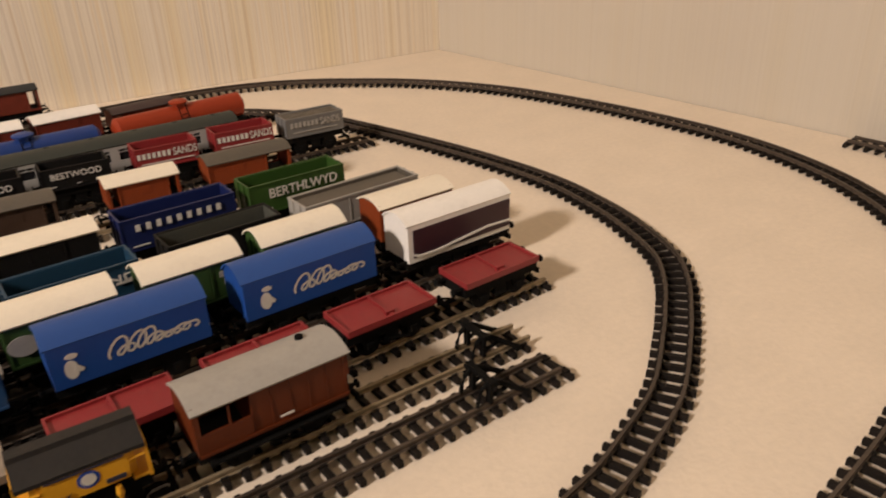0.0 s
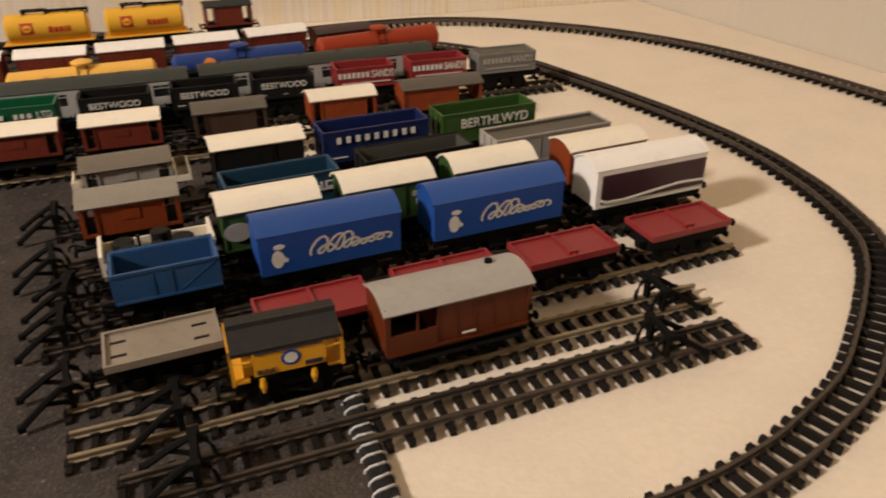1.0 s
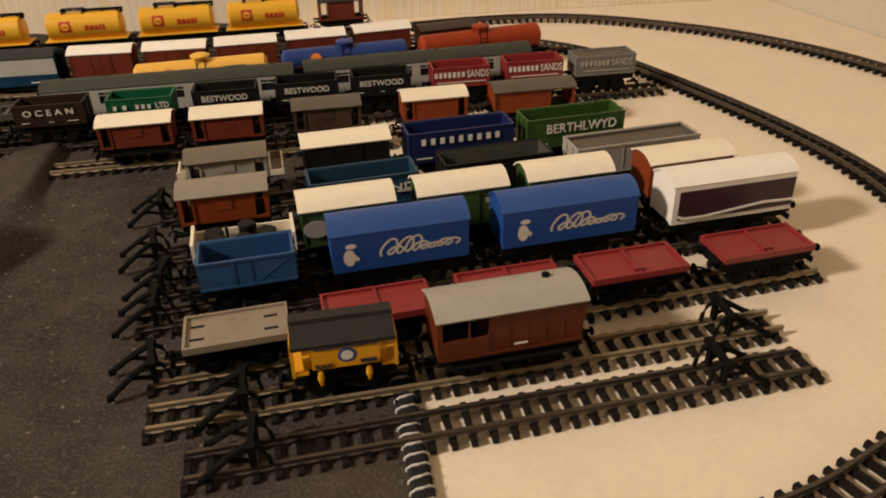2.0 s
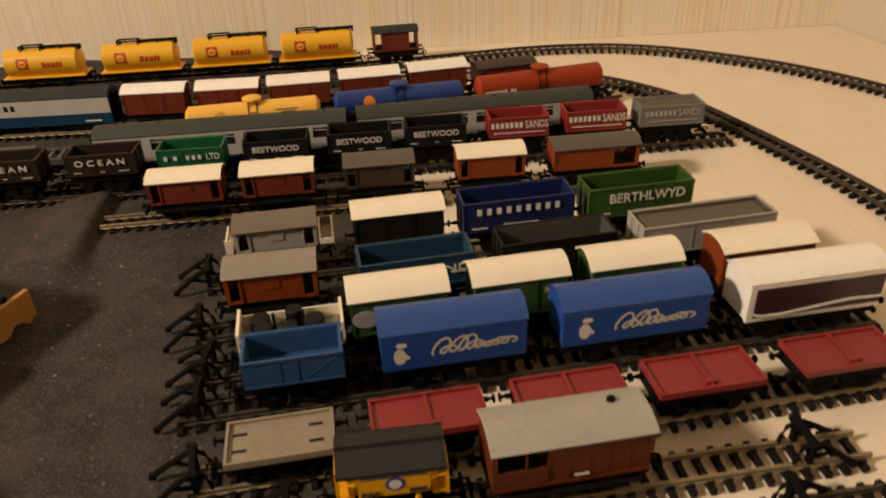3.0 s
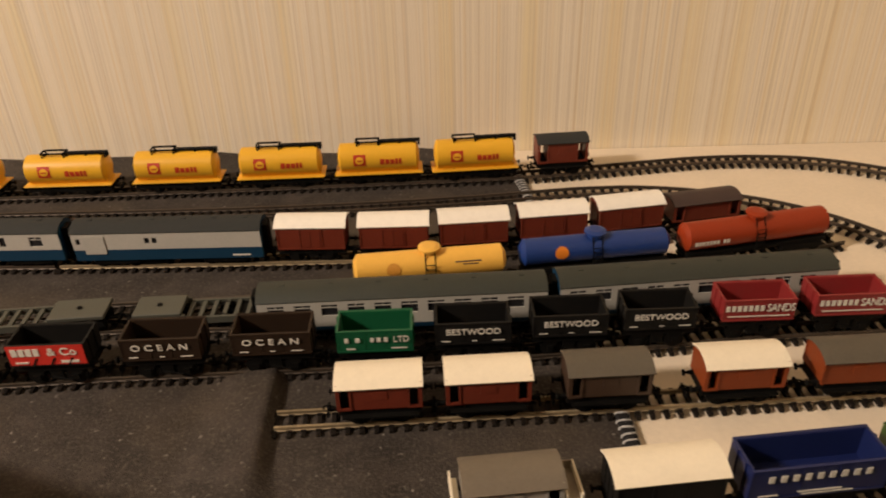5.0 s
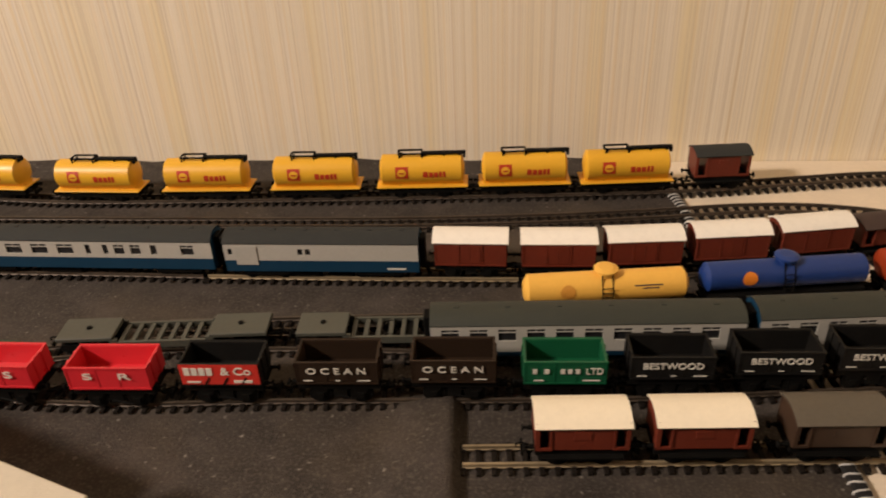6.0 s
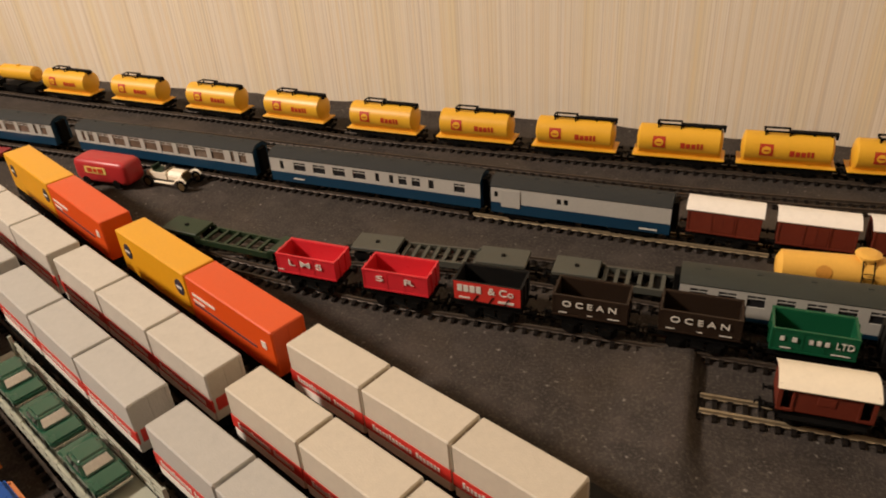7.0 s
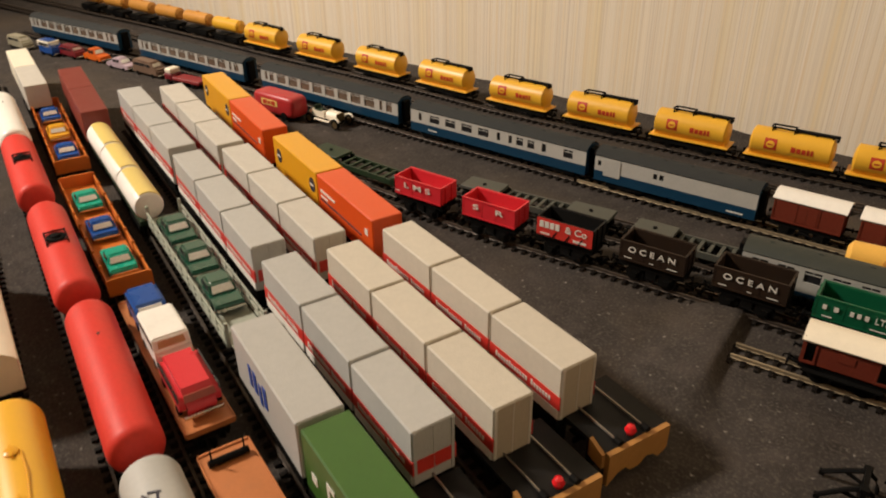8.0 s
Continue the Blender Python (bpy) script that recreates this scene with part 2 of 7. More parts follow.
MIDBLUE = material("worn_mid_blue", (0.018, 0.075, 0.20), 0.5, 0, 0.12, 60.0, dirt=0.2)
TEAL = material("teal_plastic", (0.012, 0.048, 0.090), 0.45, 0, 0.1, 60.0)
RAILBLUE = material("rail_blue", (0.006, 0.040, 0.085), 0.35, 0, 0.08, 60.0)
GREEN = material("deep_green", (0.032, 0.080, 0.013), 0.42, 0, 0.1, 60.0)
GREEN2 = material("bottle_green", (0.006, 0.095, 0.040), 0.38, 0, 0.1, 60.0)
OLIVE = material("van_green", (0.036, 0.080, 0.018), 0.45, 0, 0.1, 60.0)
GREENC = material("container_green", (0.045, 0.12, 0.018), 0.4, 0, 0.08, 60.0)
YELLOW = material("tank_yellow", (0.80, 0.43, 0.032), 0.40, 0, 0.05, 50.0, 0.04, 300.0)
AMBER = material("amber_yellow", (0.84, 0.47, 0.085), 0.45, 0, 0.06, 50.0, 0.04, 300.0)
YELLOW2 = material("deep_yellow", (0.74, 0.36, 0.016), 0.35, 0, 0.06, 50.0)
LEMON = material("pale_yellow", (0.76, 0.58, 0.17), 0.4, 0, 0.06, 50.0)
ORANGE = material("container_orange", (0.68, 0.085, 0.012), 0.38, 0, 0.05, 50.0)
ORANGE2 = material("wagon_orange", (0.60, 0.16, 0.020), 0.42, 0, 0.08, 50.0, dirt=0.08)
SALMON = material("flat_orange", (0.50, 0.17, 0.050), 0.5, 0, 0.08, 50.0, dirt=0.08)
ORTANK = material("tank_orange_red", (0.30, 0.036, 0.009), 0.45, 0, 0.08, 50.0, spec=0.3)
PURPLEBROWN = material("purple_brown_roof", (0.045, 0.026, 0.024), 0.6, 0, 0.15, 60.0)
PURPLE = material("dark_purple", (0.040, 0.012, 0.020), 0.4, 0, 0.1, 50.0)
BEIGE = material("container_beige", (0.58, 0.525, 0.43), 0.6, 0, 0.07, 40.0, 0.25, 900.0)
STONE = material("container_stone", (0.54, 0.505, 0.44), 0.6, 0, 0.08, 40.0, 0.25, 900.0, dirt=0.06)
SHADEDEND = material("container_shaded_door", (0.43, 0.36, 0.26), 0.6, 0, 0.08, 40.0, 0.2, 900.0)
CGREY = material("container_grey", (0.45, 0.44, 0.41), 0.6, 0, 0.07, 40.0, 0.25, 900.0)
STRIPE = material("red_stripe", (0.58, 0.035, 0.025), 0.45, 0, 0.06, 60.0)
INK = material("white_print", (0.70, 0.67, 0.60), 0.5, 0, 0.08, 300.0)
REDINK = material("red_print", (0.50, 0.040, 0.012), 0.5, 0, 0.08, 300.0)
BLUEINK = material("blue_print", (0.020, 0.060, 0.30), 0.5, 0, 0.08, 300.0)
DARKINK = material("dark_print", (0.03, 0.03, 0.05), 0.5, 0, 0.08, 300.0)
ORINK = material("orange_print", (0.75, 0.22, 0.02), 0.5, 0, 0.08, 300.0)
COACHGREY = material("coach_pale_grey", (0.45, 0.435, 0.395), 0.6, 0, 0.08, 60.0)
PALEGLASS = material("pale_glazing", (0.80, 0.78, 0.70), 0.4, 0, 0.18, 90.0, spec=0.5)
TANRED = material("red_glazing", (0.36, 0.07, 0.045), 0.4, 0, 0.15, 90.0)
TANGLASS = material("tan_glazing", (0.48, 0.31, 0.15), 0.4, 0, 0.2, 90.0)
DIRTYEL = material("dirty_orange_yellow", (0.62, 0.28, 0.045), 0.45, 0, 0.12, 60.0, dirt=0.15)
GLASSD = material("dark_glazing", (0.020, 0.020, 0.022), 0.12, 0, 0.1, 60.0, spec=0.6)
TAN = material("plywood_tan", (0.42, 0.20, 0.050), 0.6, 0, 0.12, 30.0)
LAMPRED = material("red_bead", (0.70, 0.015, 0.020), 0.25, 0, 0.03, 50.0)
CARGREEN = material("car_green", (0.010, 0.075, 0.042), 0.25, 0, 0.05, 50.0, coat=0.5)
CARTURQ = material("car_turquoise", (0.012, 0.33, 0.22), 0.3, 0, 0.05, 50.0)
CARBLUE = material("car_blue", (0.012, 0.070, 0.30), 0.28, 0, 0.05, 50.0)
LILAC = material("car_lilac", (0.48, 0.37, 0.42), 0.3, 0, 0.05, 50.0)
TRGREY = material("transporter_grey", (0.36, 0.38, 0.31), 0.5, 0, 0.1, 50.0, dirt=0.15)
RUSTBOX = material("container_maroon", (0.20, 0.030, 0.018), 0.5, 0, 0.08, 50.0)
OLDBRASS = material("dull_brass", (0.26, 0.19, 0.09), 0.4, 0.8, 0.2, 80.0)
CHROME = material("chrome_trim", (0.55, 0.53, 0.48), 0.22, 1.0, 0.05, 60.0)
KHAKI = material("khaki_plastic", (0.34, 0.31, 0.22), 0.5, 0, 0.1, 50.0)
CARORANGE = material("car_orange", (0.70, 0.13, 0.010), 0.3, 0, 0.05, 50.0)
CARMAROON = material("car_maroon", (0.18, 0.015, 0.022), 0.3, 0, 0.05, 50.0)

# ---------- mesh tools ----------


def finish(name, bm, mat, smooth=False):
    me = bpy.data.meshes.new(name)
    bmesh.ops.recalc_face_normals(bm, faces=bm.faces)
    bm.to_mesh(me)
    bm.free()
    me.materials.append(mat)
    if smooth:
        for p in me.polygons:
            p.use_smooth = True
        me.set_sharp_from_angle(angle=math.radians(38))
    return me


def part(name, bm, mat, parent, label="", m=None, smooth=False):
    """One mesh object under a thing or a part."""
    me = bm if isinstance(bm, bpy.types.Mesh) else finish(name, bm, mat, smooth)
    ob = new(name, me)
    ob.parent = parent
    if m is not None:
        ob.matrix_basis = m
    if label:
        ob["label"] = label
    return ob


def thing(name, label, category, m, group="", kind=""):
    ob = new(name)
    ob.empty_display_size = 0.01
    ob.matrix_basis = grown(m) @ Matrix.Scale(SIZE, 4)
    return tagged(ob, label, category, group, kind)


def grown(m):
    """The same pose with its place brought from layout units to metres."""
    out = m.copy()
    out.translation = m.translation * SIZE
    return out


def again(ob, m):
    """One more of a thing, at a pose in layout units."""
    return copy_thing(ob, grown(m))


def box(bm, x0, x1, y0, y1, z0, z1, bevel=0.0):
    vs = [bm.verts.new(p) for p in ((x0, y0, z0), (x1, y0, z0), (x1, y1, z0), (x0, y1, z0), (x0, y0, z1), (x1, y0, z1), (x1, y1, z1), (x0, y1, z1))]
    fs = [bm.faces.new([vs[i] for i in q]) for q in ((0, 3, 2, 1), (4, 5, 6, 7), (0, 1, 5, 4), (1, 2, 6, 5), (2, 3, 7, 6), (3, 0, 4, 7))]
    if bevel:
        es = list({e for f in fs for e in f.edges})
        bmesh.ops.bevel(bm, geom=es, offset=bevel, segments=1, affect="EDGES")
    return bm


def boxes(*rows, bevel=0.0):
    bm = bmesh.new()
    for r in rows:
        box(bm, *r, bevel=bevel)
    return bm


def prism(bm, profile, x0, x1, axis="x"):
    """A closed profile of (a, z) pulled along x (a is y) or along y (a is x)."""
    n = len(profile)
    P = (lambda s, a, z: (s, a, z)) if axis == "x" else (lambda s, a, z: (a, s, z))
    A = [bm.verts.new(P(x0, a, z)) for a, z in profile]
    B = [bm.verts.new(P(x1, a, z)) for a, z in profile]
    for i in range(n):
        j = (i + 1) % n
        bm.faces.new((A[i], A[j], B[j], B[i]))
    bm.faces.new(A[::-1])
    bm.faces.new(B)
    return bm


def arc_roof(w, z, rise, thick, steps=10):
    """Profile of a curved roof sheet of width w, with eaves at z."""
    top, low = [], []
    for i in range(steps + 1):
        u = -1 + 2 * i / steps
        h = rise * (1 - u * u)
        top.append((u * w / 2, z + h + thick))
        low.append((u * w / 2 * 0.97, z + h))
    return top + low[::-1]


def tube(bm, pts, r, sides=6):
    """A rod along points."""
    rings = []
    for i, p in enumerate(pts):
        p = Vector(p)
        a = Vector(pts[max(i - 1, 0)])
        b = Vector(pts[min(i + 1, len(pts) - 1)])
        d = (b - a).normalized()
        u = d.orthogonal().normalized() if abs(d.z) > 0.95 else d.cross(Vector((0, 0, 1))).normalized()
        v = d.cross(u)
        rings.append([bm.verts.new(p + r * (math.cos(k * math.tau / sides) * u + math.sin(k * math.tau / sides) * v)) for k in range(sides)])
    for A, B in zip(rings, rings[1:]):
        for k in range(sides):
            bm.faces.new((A[k], A[(k + 1) % sides], B[(k + 1) % sides], B[k]))
    bm.faces.new(rings[0][::-1])
    bm.faces.new(rings[-1])
    return bm


def lathe(bm, prof, axis="x", sides=24, centre=(0, 0, 0)):
    """A turned body: prof is (along, radius)."""
    cx, cy, cz = centre
    rings = []
    for s, r in prof:
        ring = []
        for k in range(sides):
            c, d = r * math.cos(k * math.tau / sides), r * math.sin(k * math.tau / sides)
            q = {"x": (cx + s, cy + c, cz + d), "y": (cx + c, cy + s, cz + d), "z": (cx + c, cy + d, cz + s)}[axis]
            ring.append(bm.verts.new(q))
        rings.append(ring)
    for A, B in zip(rings, rings[1:]):
        for k in range(sides):
            bm.faces.new((A[k], A[(k + 1) % sides], B[(k + 1) % sides], B[k]))
    bm.faces.new(rings[0][::-1])
    bm.faces.new(rings[-1])
    return bm


def panel(bm, y, pts, t=0.0004):
    """A flat plate on a side wall that faces -y: pts are (x, z)."""
    A = [bm.verts.new((x, y, z)) for x, z in pts]
    B = [bm.verts.new((x, y - t, z)) for x, z in pts]
    n = len(pts)
    bm.faces.new(B)
    for i in range(n):
        j = (i + 1) % n
        bm.faces.new((A[i], A[j], B[j], B[i]))
    return bm


def plate(bm, y, x0, x1, z0, z1, t=0.0004, slant=0.0):
    return panel(bm, y, [(x0, z0), (x1, z0), (x1 + slant, z1), (x0 + slant, z1)], t)


def disc(bm, y, x, z, rx, rz=None, t=0.0004, n=16):
    rz = rz or rx
    return panel(bm, y, [(x + rx * math.cos(k * math.tau / n), z + rz * math.sin(k * math.tau / n)) for k in range(n)], t)


def wrapped(bm, r, zc, pts, lift=0.0003):
    """A thin print that follows a barrel's side: pts are (x, z) of its outline, cut into fine strips."""
    zs = [z for _, z in pts]
    xs = [x for x, _ in pts]
    cx, cz = (min(xs) + max(xs)) / 2, (min(zs) + max(zs)) / 2
    at = lambda x, z: (x, -math.sqrt(max((r + lift) ** 2 - (z - zc) ** 2, 1e-9)), z)
    c = bm.verts.new(at(cx, cz))
    ring = []
    for (x0, z0), (x1, z1) in zip(pts, pts[1:] + pts[:1]):
        for k in range(4):
            ring.append((x0 + (x1 - x0) * k / 4, z0 + (z1 - z0) * k / 4))
    mid = [bm.verts.new(at((x + cx) / 2, (z + cz) / 2)) for x, z in ring]
    rim = [bm.verts.new(at(x, z)) for x, z in ring]
    n = len(ring)
    for i in range(n):
        j = (i + 1) % n
        bm.faces.new((c, mid[i], mid[j]))
        bm.faces.new((mid[i], rim[i], rim[j], mid[j]))
    return bm


def square(x0, x1, z0, z1):
    return [(x0, z0), (x1, z0), (x1, z1), (x0, z1)]


def lettering(words, parent, mat, x, z, y, height, width=None, name="lettering", spread=1.0):
    """Raised printed letters on a side that faces -y, centred at x, z."""
    cu = bpy.data.curves.new("lettering_curve", "FONT")
    cu.body, cu.size, cu.align_x, cu.align_y, cu.extrude = words, height * 1.35, "CENTER", "CENTER", 0.0002
    cu.space_character = spread
    cu.offset = 0.0001 * height / 0.01
    tmp = new("lettering_curve", cu)
    bpy.context.view_layer.update()
    me = bpy.data.meshes.new_from_object(tmp.evaluated_get(bpy.context.evaluated_depsgraph_get()))
    bpy.data.objects.remove(tmp)
    xs = [v.co.x for v in me.vertices]
    k = width / (max(xs) - min(xs)) if width else 1.0
    me.transform(Matrix.Diagonal((k, 1, 1, 1)))
    me.materials.clear()
    me.materials.append(mat)
    return part(name, me, mat, parent, m=pose(x, y - 0.0003, z, 90, 0, 0))


def bars(parent, mat, y, rows, name="printed_bar"):
    for x0, x1, z0, z1 in rows:
        part(name, plate(bmesh.new(), y, x0, x1, z0, z1), mat, parent)


# ---------- running gear shared by all rolling stock ----------
RAILTOP = 0.0068


def wheel_mesh(r=0.006):
    bm = bmesh.new()
    lathe(bm, [(-0.0014, r + 0.0007), (-0.0008, r + 0.0007), (-0.0006, r), (0.0012, r), (0.0012, r * 0.72), (0.0008, r * 0.7), (0.0008, 0.0012), (0.0018, 0.001)], "y", 16)
    return finish("wheel", bm, BLACK, False)


WHEEL = wheel_mesh()
WHEELSMALL = wheel_mesh(0.005)


def coupling_mesh():
    bm = bmesh.new()
    box(bm, 0, 0.008, -0.0012, 0.0012, 0.0115, 0.0128)
    box(bm, 0.0068, 0.0082, -0.005, 0.005, 0.0105, 0.0135)
    tube(bm, [(0.003, 0, 0.0135), (0.008, 0, 0.0155), (0.0105, 0, 0.0145), (0.0105, 0, 0.0125)], 0.0006, 5)
    return finish("coupling", bm, BLACK)


COUPLING = coupling_mesh()


def buffer_mesh():
    bm = bmesh.new()
    lathe(bm, [(0, 0.0013), (0.003, 0.0013), (0.003, 0.0008), (0.0052, 0.0008), (0.0052, 0.0022), (0.006, 0.002)], "x", 10)
    return finish("buffer", bm, BLACK)


BUFFER = buffer_mesh()


def wheels(t, xs, r=0.006, gap=0.0062):
    me = WHEEL if r == 0.006 else WHEELSMALL
    for x in xs:
        part("wheel", me, None, t, m=pose(x, -gap, RAILTOP + r))
        part("wheel", me, None, t, m=pose(x, gap, RAILTOP + r, 0, 0, 180))


def gear(t, L, W=0.0225, base=None, deck=0.0185, buffers=True):
    """Underframe with solebars, axle guards, brake lever, four wheels, couplings and buffers."""
    base = base or L * 0.5
    h = L / 2
    bm = bmesh.new()
    box(bm, -h, h, -W / 2 + 0.002, W / 2 - 0.002, deck - 0.0060, deck)
    for s in (-1, 1):
        y = s * (W / 2 - 0.0035)
        for x in (-base / 2, base / 2):
            prism(bm, [(x - 0.006, deck - 0.004), (x + 0.006, deck - 0.004), (x + 0.0022, RAILTOP + 0.004), (x - 0.0022, RAILTOP + 0.004)], y - 0.0008, y + 0.0008, "y")
            box(bm, x - 0.002, x + 0.002, y - 0.0018, y + 0.0018, RAILTOP + 0.004, RAILTOP + 0.0075)
        tube(bm, [(-base * 0.1, y + s * 0.0012, RAILTOP + 0.006), (base * 0.38, y + s * 0.0012, RAILTOP + 0.0028)], 0.0006, 4)
        box(bm, -0.004, 0.004, y - 0.0006, y + 0.0006, RAILTOP + 0.0035, deck - 0.004)
    box(bm, -base / 2, base / 2, -0.004, 0.004, RAILTOP + 0.005, deck - 0.004)
    part("underframe", bm, BLACK, t)
    wheels(t, (-base / 2, base / 2))
    for s in (0, 180):
        part("coupling", COUPLING, None, t, m=pose(0, 0, 0, 0, 0, s) @ pose(h - 0.001, 0, 0))
    if buffers:
        for s in (0, 180):
            for y in (-0.0072, 0.0072):
                part("buffer", BUFFER, None, t, m=pose(0, 0, 0, 0, 0, s) @ pose(h, y, deck - 0.002))


def bogie(t, x, deck=0.016, wb=0.026):
    bm = bmesh.new()
    for s in (-1, 1):
        y = s * 0.0092
        prism(bm, [(-wb / 2 - 0.005, RAILTOP + 0.0045), (-wb / 2 + 0.004, RAILTOP + 0.0035), (wb / 2 - 0.004, RAILTOP + 0.0035), (wb / 2 + 0.005, RAILTOP + 0.0045), (wb / 2 + 0.004, RAILTOP + 0.0085), (-wb / 2 - 0.004, RAILTOP + 0.0085)], y - 0.001, y + 0.001, "y")
    box(bm, -0.004, 0.004, -0.0083, 0.0083, RAILTOP + 0.005, deck)
    b = part("bogie", bm, BLACK, t, m=pose(x, 0, 0))
    for dx in (-wb / 2, wb / 2):
        part("wheel", WHEELSMALL, None, b, m=pose(dx, -0.0062, RAILTOP + 0.005))
        part("wheel", WHEELSMALL, None, b, m=pose(dx, 0.0062, RAILTOP + 0.005, 0, 0, 180))


def couplings(t, h):
    for s in (0, 180):
        part("coupling", COUPLING, None, t, m=pose(0, 0, 0, 0, 0, s) @ pose(h - 0.001, 0, 0))


def seat(x0, y0, x1, y1, W=0.0225):
    """Pose of a vehicle whose front top edge runs from (x0, y0) to (x1, y1), and its length."""
    a = math.atan2(y1 - y0, x1 - x0)
    L = math.hypot(x1 - x0, y1 - y0)
    cx, cy = (x0 + x1) / 2 - math.sin(a) * W / 2, (y0 + y1) / 2 + math.cos(a) * W / 2
    return pose(cx, cy, 0, 0, 0, math.degrees(a)), L
# ---------- the room and the table ----------


def slab(name, rows, mat, label, category=""):
    bm = bmesh.new()
    for r in rows:
        box(bm, *r)
    ob = new(name, finish(name, bm, mat))
    return tagged(ob, label, category or name, kind="structure")


slab("floor", [(-3.4, 2.9, -4.2, 0.6, -0.82, -0.76)], FLOORWOOD, "dark brown boarded floor below the table")
slab("ceiling", [(-3.4, 2.9, -4.2, 0.6, 2.30, 2.36)], CEIL, "plain off-white ceiling")
north = slab("wall_north", [(-4.2, 0.14, 0.0, 0.12, -0.76, 2.30)], PAPER, "cream wall with fine vertical striped wallpaper", "wall")
north.matrix_basis = pose(0.616 * SIZE, 0.0875 * SIZE, 0, 0, 0, -1.45)
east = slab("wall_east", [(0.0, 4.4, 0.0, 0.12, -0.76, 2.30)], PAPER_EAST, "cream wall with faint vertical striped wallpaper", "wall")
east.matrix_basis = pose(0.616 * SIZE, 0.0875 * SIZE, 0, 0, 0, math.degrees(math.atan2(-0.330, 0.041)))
slab("wall_west", [(-3.5, -3.4, -4.2, 0.6, -0.76, 2.30)], DIMPAPER, "plain papered wall", "wall")
slab("wall_south", [(-3.4, 2.9, -4.3, -4.2, -0.76, 2.30)], DIMPAPER, "plain papered wall", "wall")

# table board, its right edge cut along the slanting wall
bm = bmesh.new()
outline = [(-2.2, -1.35), (0.792, -1.35), (0.6145, 0.0865), (-2.2, 0.1575)]
A = [bm.verts.new((x, y, 0.0)) for x, y in outline]
B = [bm.verts.new((x, y, -0.03)) for x, y in outline]
bm.faces.new(A), bm.faces.new(B[::-1])
for i in range(4):
    bm.faces.new((A[i], B[i], B[(i + 1) % 4], A[(i + 1) % 4]))
table = thing("table", "cream painted baseboard table against two walls", "table", pose(0, 0, 0))
part("tabletop", bm, BOARD, table)
for x, y in ((-2.1, -1.25), (0.70, -1.25), (-2.1, 0.0), (0.54, 0.0)):
    part("leg", boxes((x - 0.03, x + 0.03, y - 0.03, y + 0.03, -0.593, -0.03)), FLOORWOOD, table)

# felt mat with a gently uneven surface and a worn right edge
EDGE = 0.0815
def ease(a, b, v):
    u = min(1.0, max(0.0, (v - a) / (b - a)))
    return u * u * (3 - 2 * u)


def edge_shift(y):
    """How far the mat's right edge falls back to the west at y."""
    return 0.04 * max(0.0, y + 0.60) + 0.03 * max(0.0, y + 0.31)


def fold(x, y):
    """A crease beside the brake van siding: felt lifts gently from the west and drops off to the east."""
    east = -0.1470 + 0.004 * noise.noise((y * 9, 0.4, 0.9))
    soft = 0.007 + 0.030 * ease(-0.31, -0.40, y)
    up = ease(-0.235, -0.252, y) * (1 - 0.75 * ease(-0.33, -0.43, y)) * (1 - ease(-0.44, -0.47, y))
    return 0.0078 * up * ease(east - 0.050, east - 0.004, x) * (1 - ease(east - 0.002, east + soft, x))


def felt_back(x):
    """The mat's back edge: pushed against the wall, and short of it by the tank train's brake van."""
    return 0.0866 + (0.616 - x) * 0.0253 - 0.055 * ease(0.020, 0.046, x)


bm = bmesh.new()
cols = [-2.1 + 0.016 * i for i in range(112)] + [-0.305 + 0.006 * i for i in range(17)] + [-0.2020 + 0.0025 * i for i in range(40)] + [-0.1010 + 0.008 * i for i in range(22)] + [EDGE]
nx, ny = len(cols) - 1, 220
grid = []
for i in range(nx + 1):
    col = []
    for j in range(ny + 1):
        x = cols[i]
        y = -1.2 + (1.2 + felt_back(x)) * j / ny
        back = felt_back(x) - y
        x -= edge_shift(y) * ease(-0.6, EDGE, x)
        if i == nx:
            x += 0.0025 * noise.noise((y * 30, 1.7, 0))
        z = 0.0016 + 0.0005 * noise.noise((x * 14, y * 14, 0.3)) + 0.0004 * noise.noise((x * 50, y * 50, 2.3)) + fold(x, y) + 0.0045 * max(0.0, noise.noise((x * 11, y * 11, 7.7))) * ease(-0.24, -0.20, x) * ease(-0.062, -0.085, x) * ease(-0.30, -0.34, y) * ease(-0.62, -0.56, y)
        z += (0.0035 + 0.0050 * noise.noise((x * 19, 3.1, 0.7))) * ease(0.016, 0.0, back) * (1 - ease(0.0, 0.03, x))
        col.append(bm.verts.new((x, y, z)))
    grid.append(col)
for i in range(nx):
    for j in range(ny):
        bm.faces.new((grid[i][j], grid[i + 1][j], grid[i + 1][j + 1], grid[i][j + 1]))
rim = [bm.verts.new((v.co.x + 0.0006, v.co.y, 0.0002)) for v in grid[nx]]
for j in range(ny):
    bm.faces.new((grid[nx][j], rim[j], rim[j + 1], grid[nx][j + 1]))
mat_thing = thing("felt_mat", "charcoal felt underlay with pale flecks, white overstitched edge", "mat", pose(0, 0, 0))
part("felt_sheet", bm, FELT, mat_thing, smooth=True)

def hem_at(y):
    return Vector((EDGE - 0.0030 - edge_shift(y) + 0.0025 * noise.noise((y * 30, 1.7, 0)), y, 0.0045 + 0.0008 * noise.noise((y * 60, 5.1, 0))))


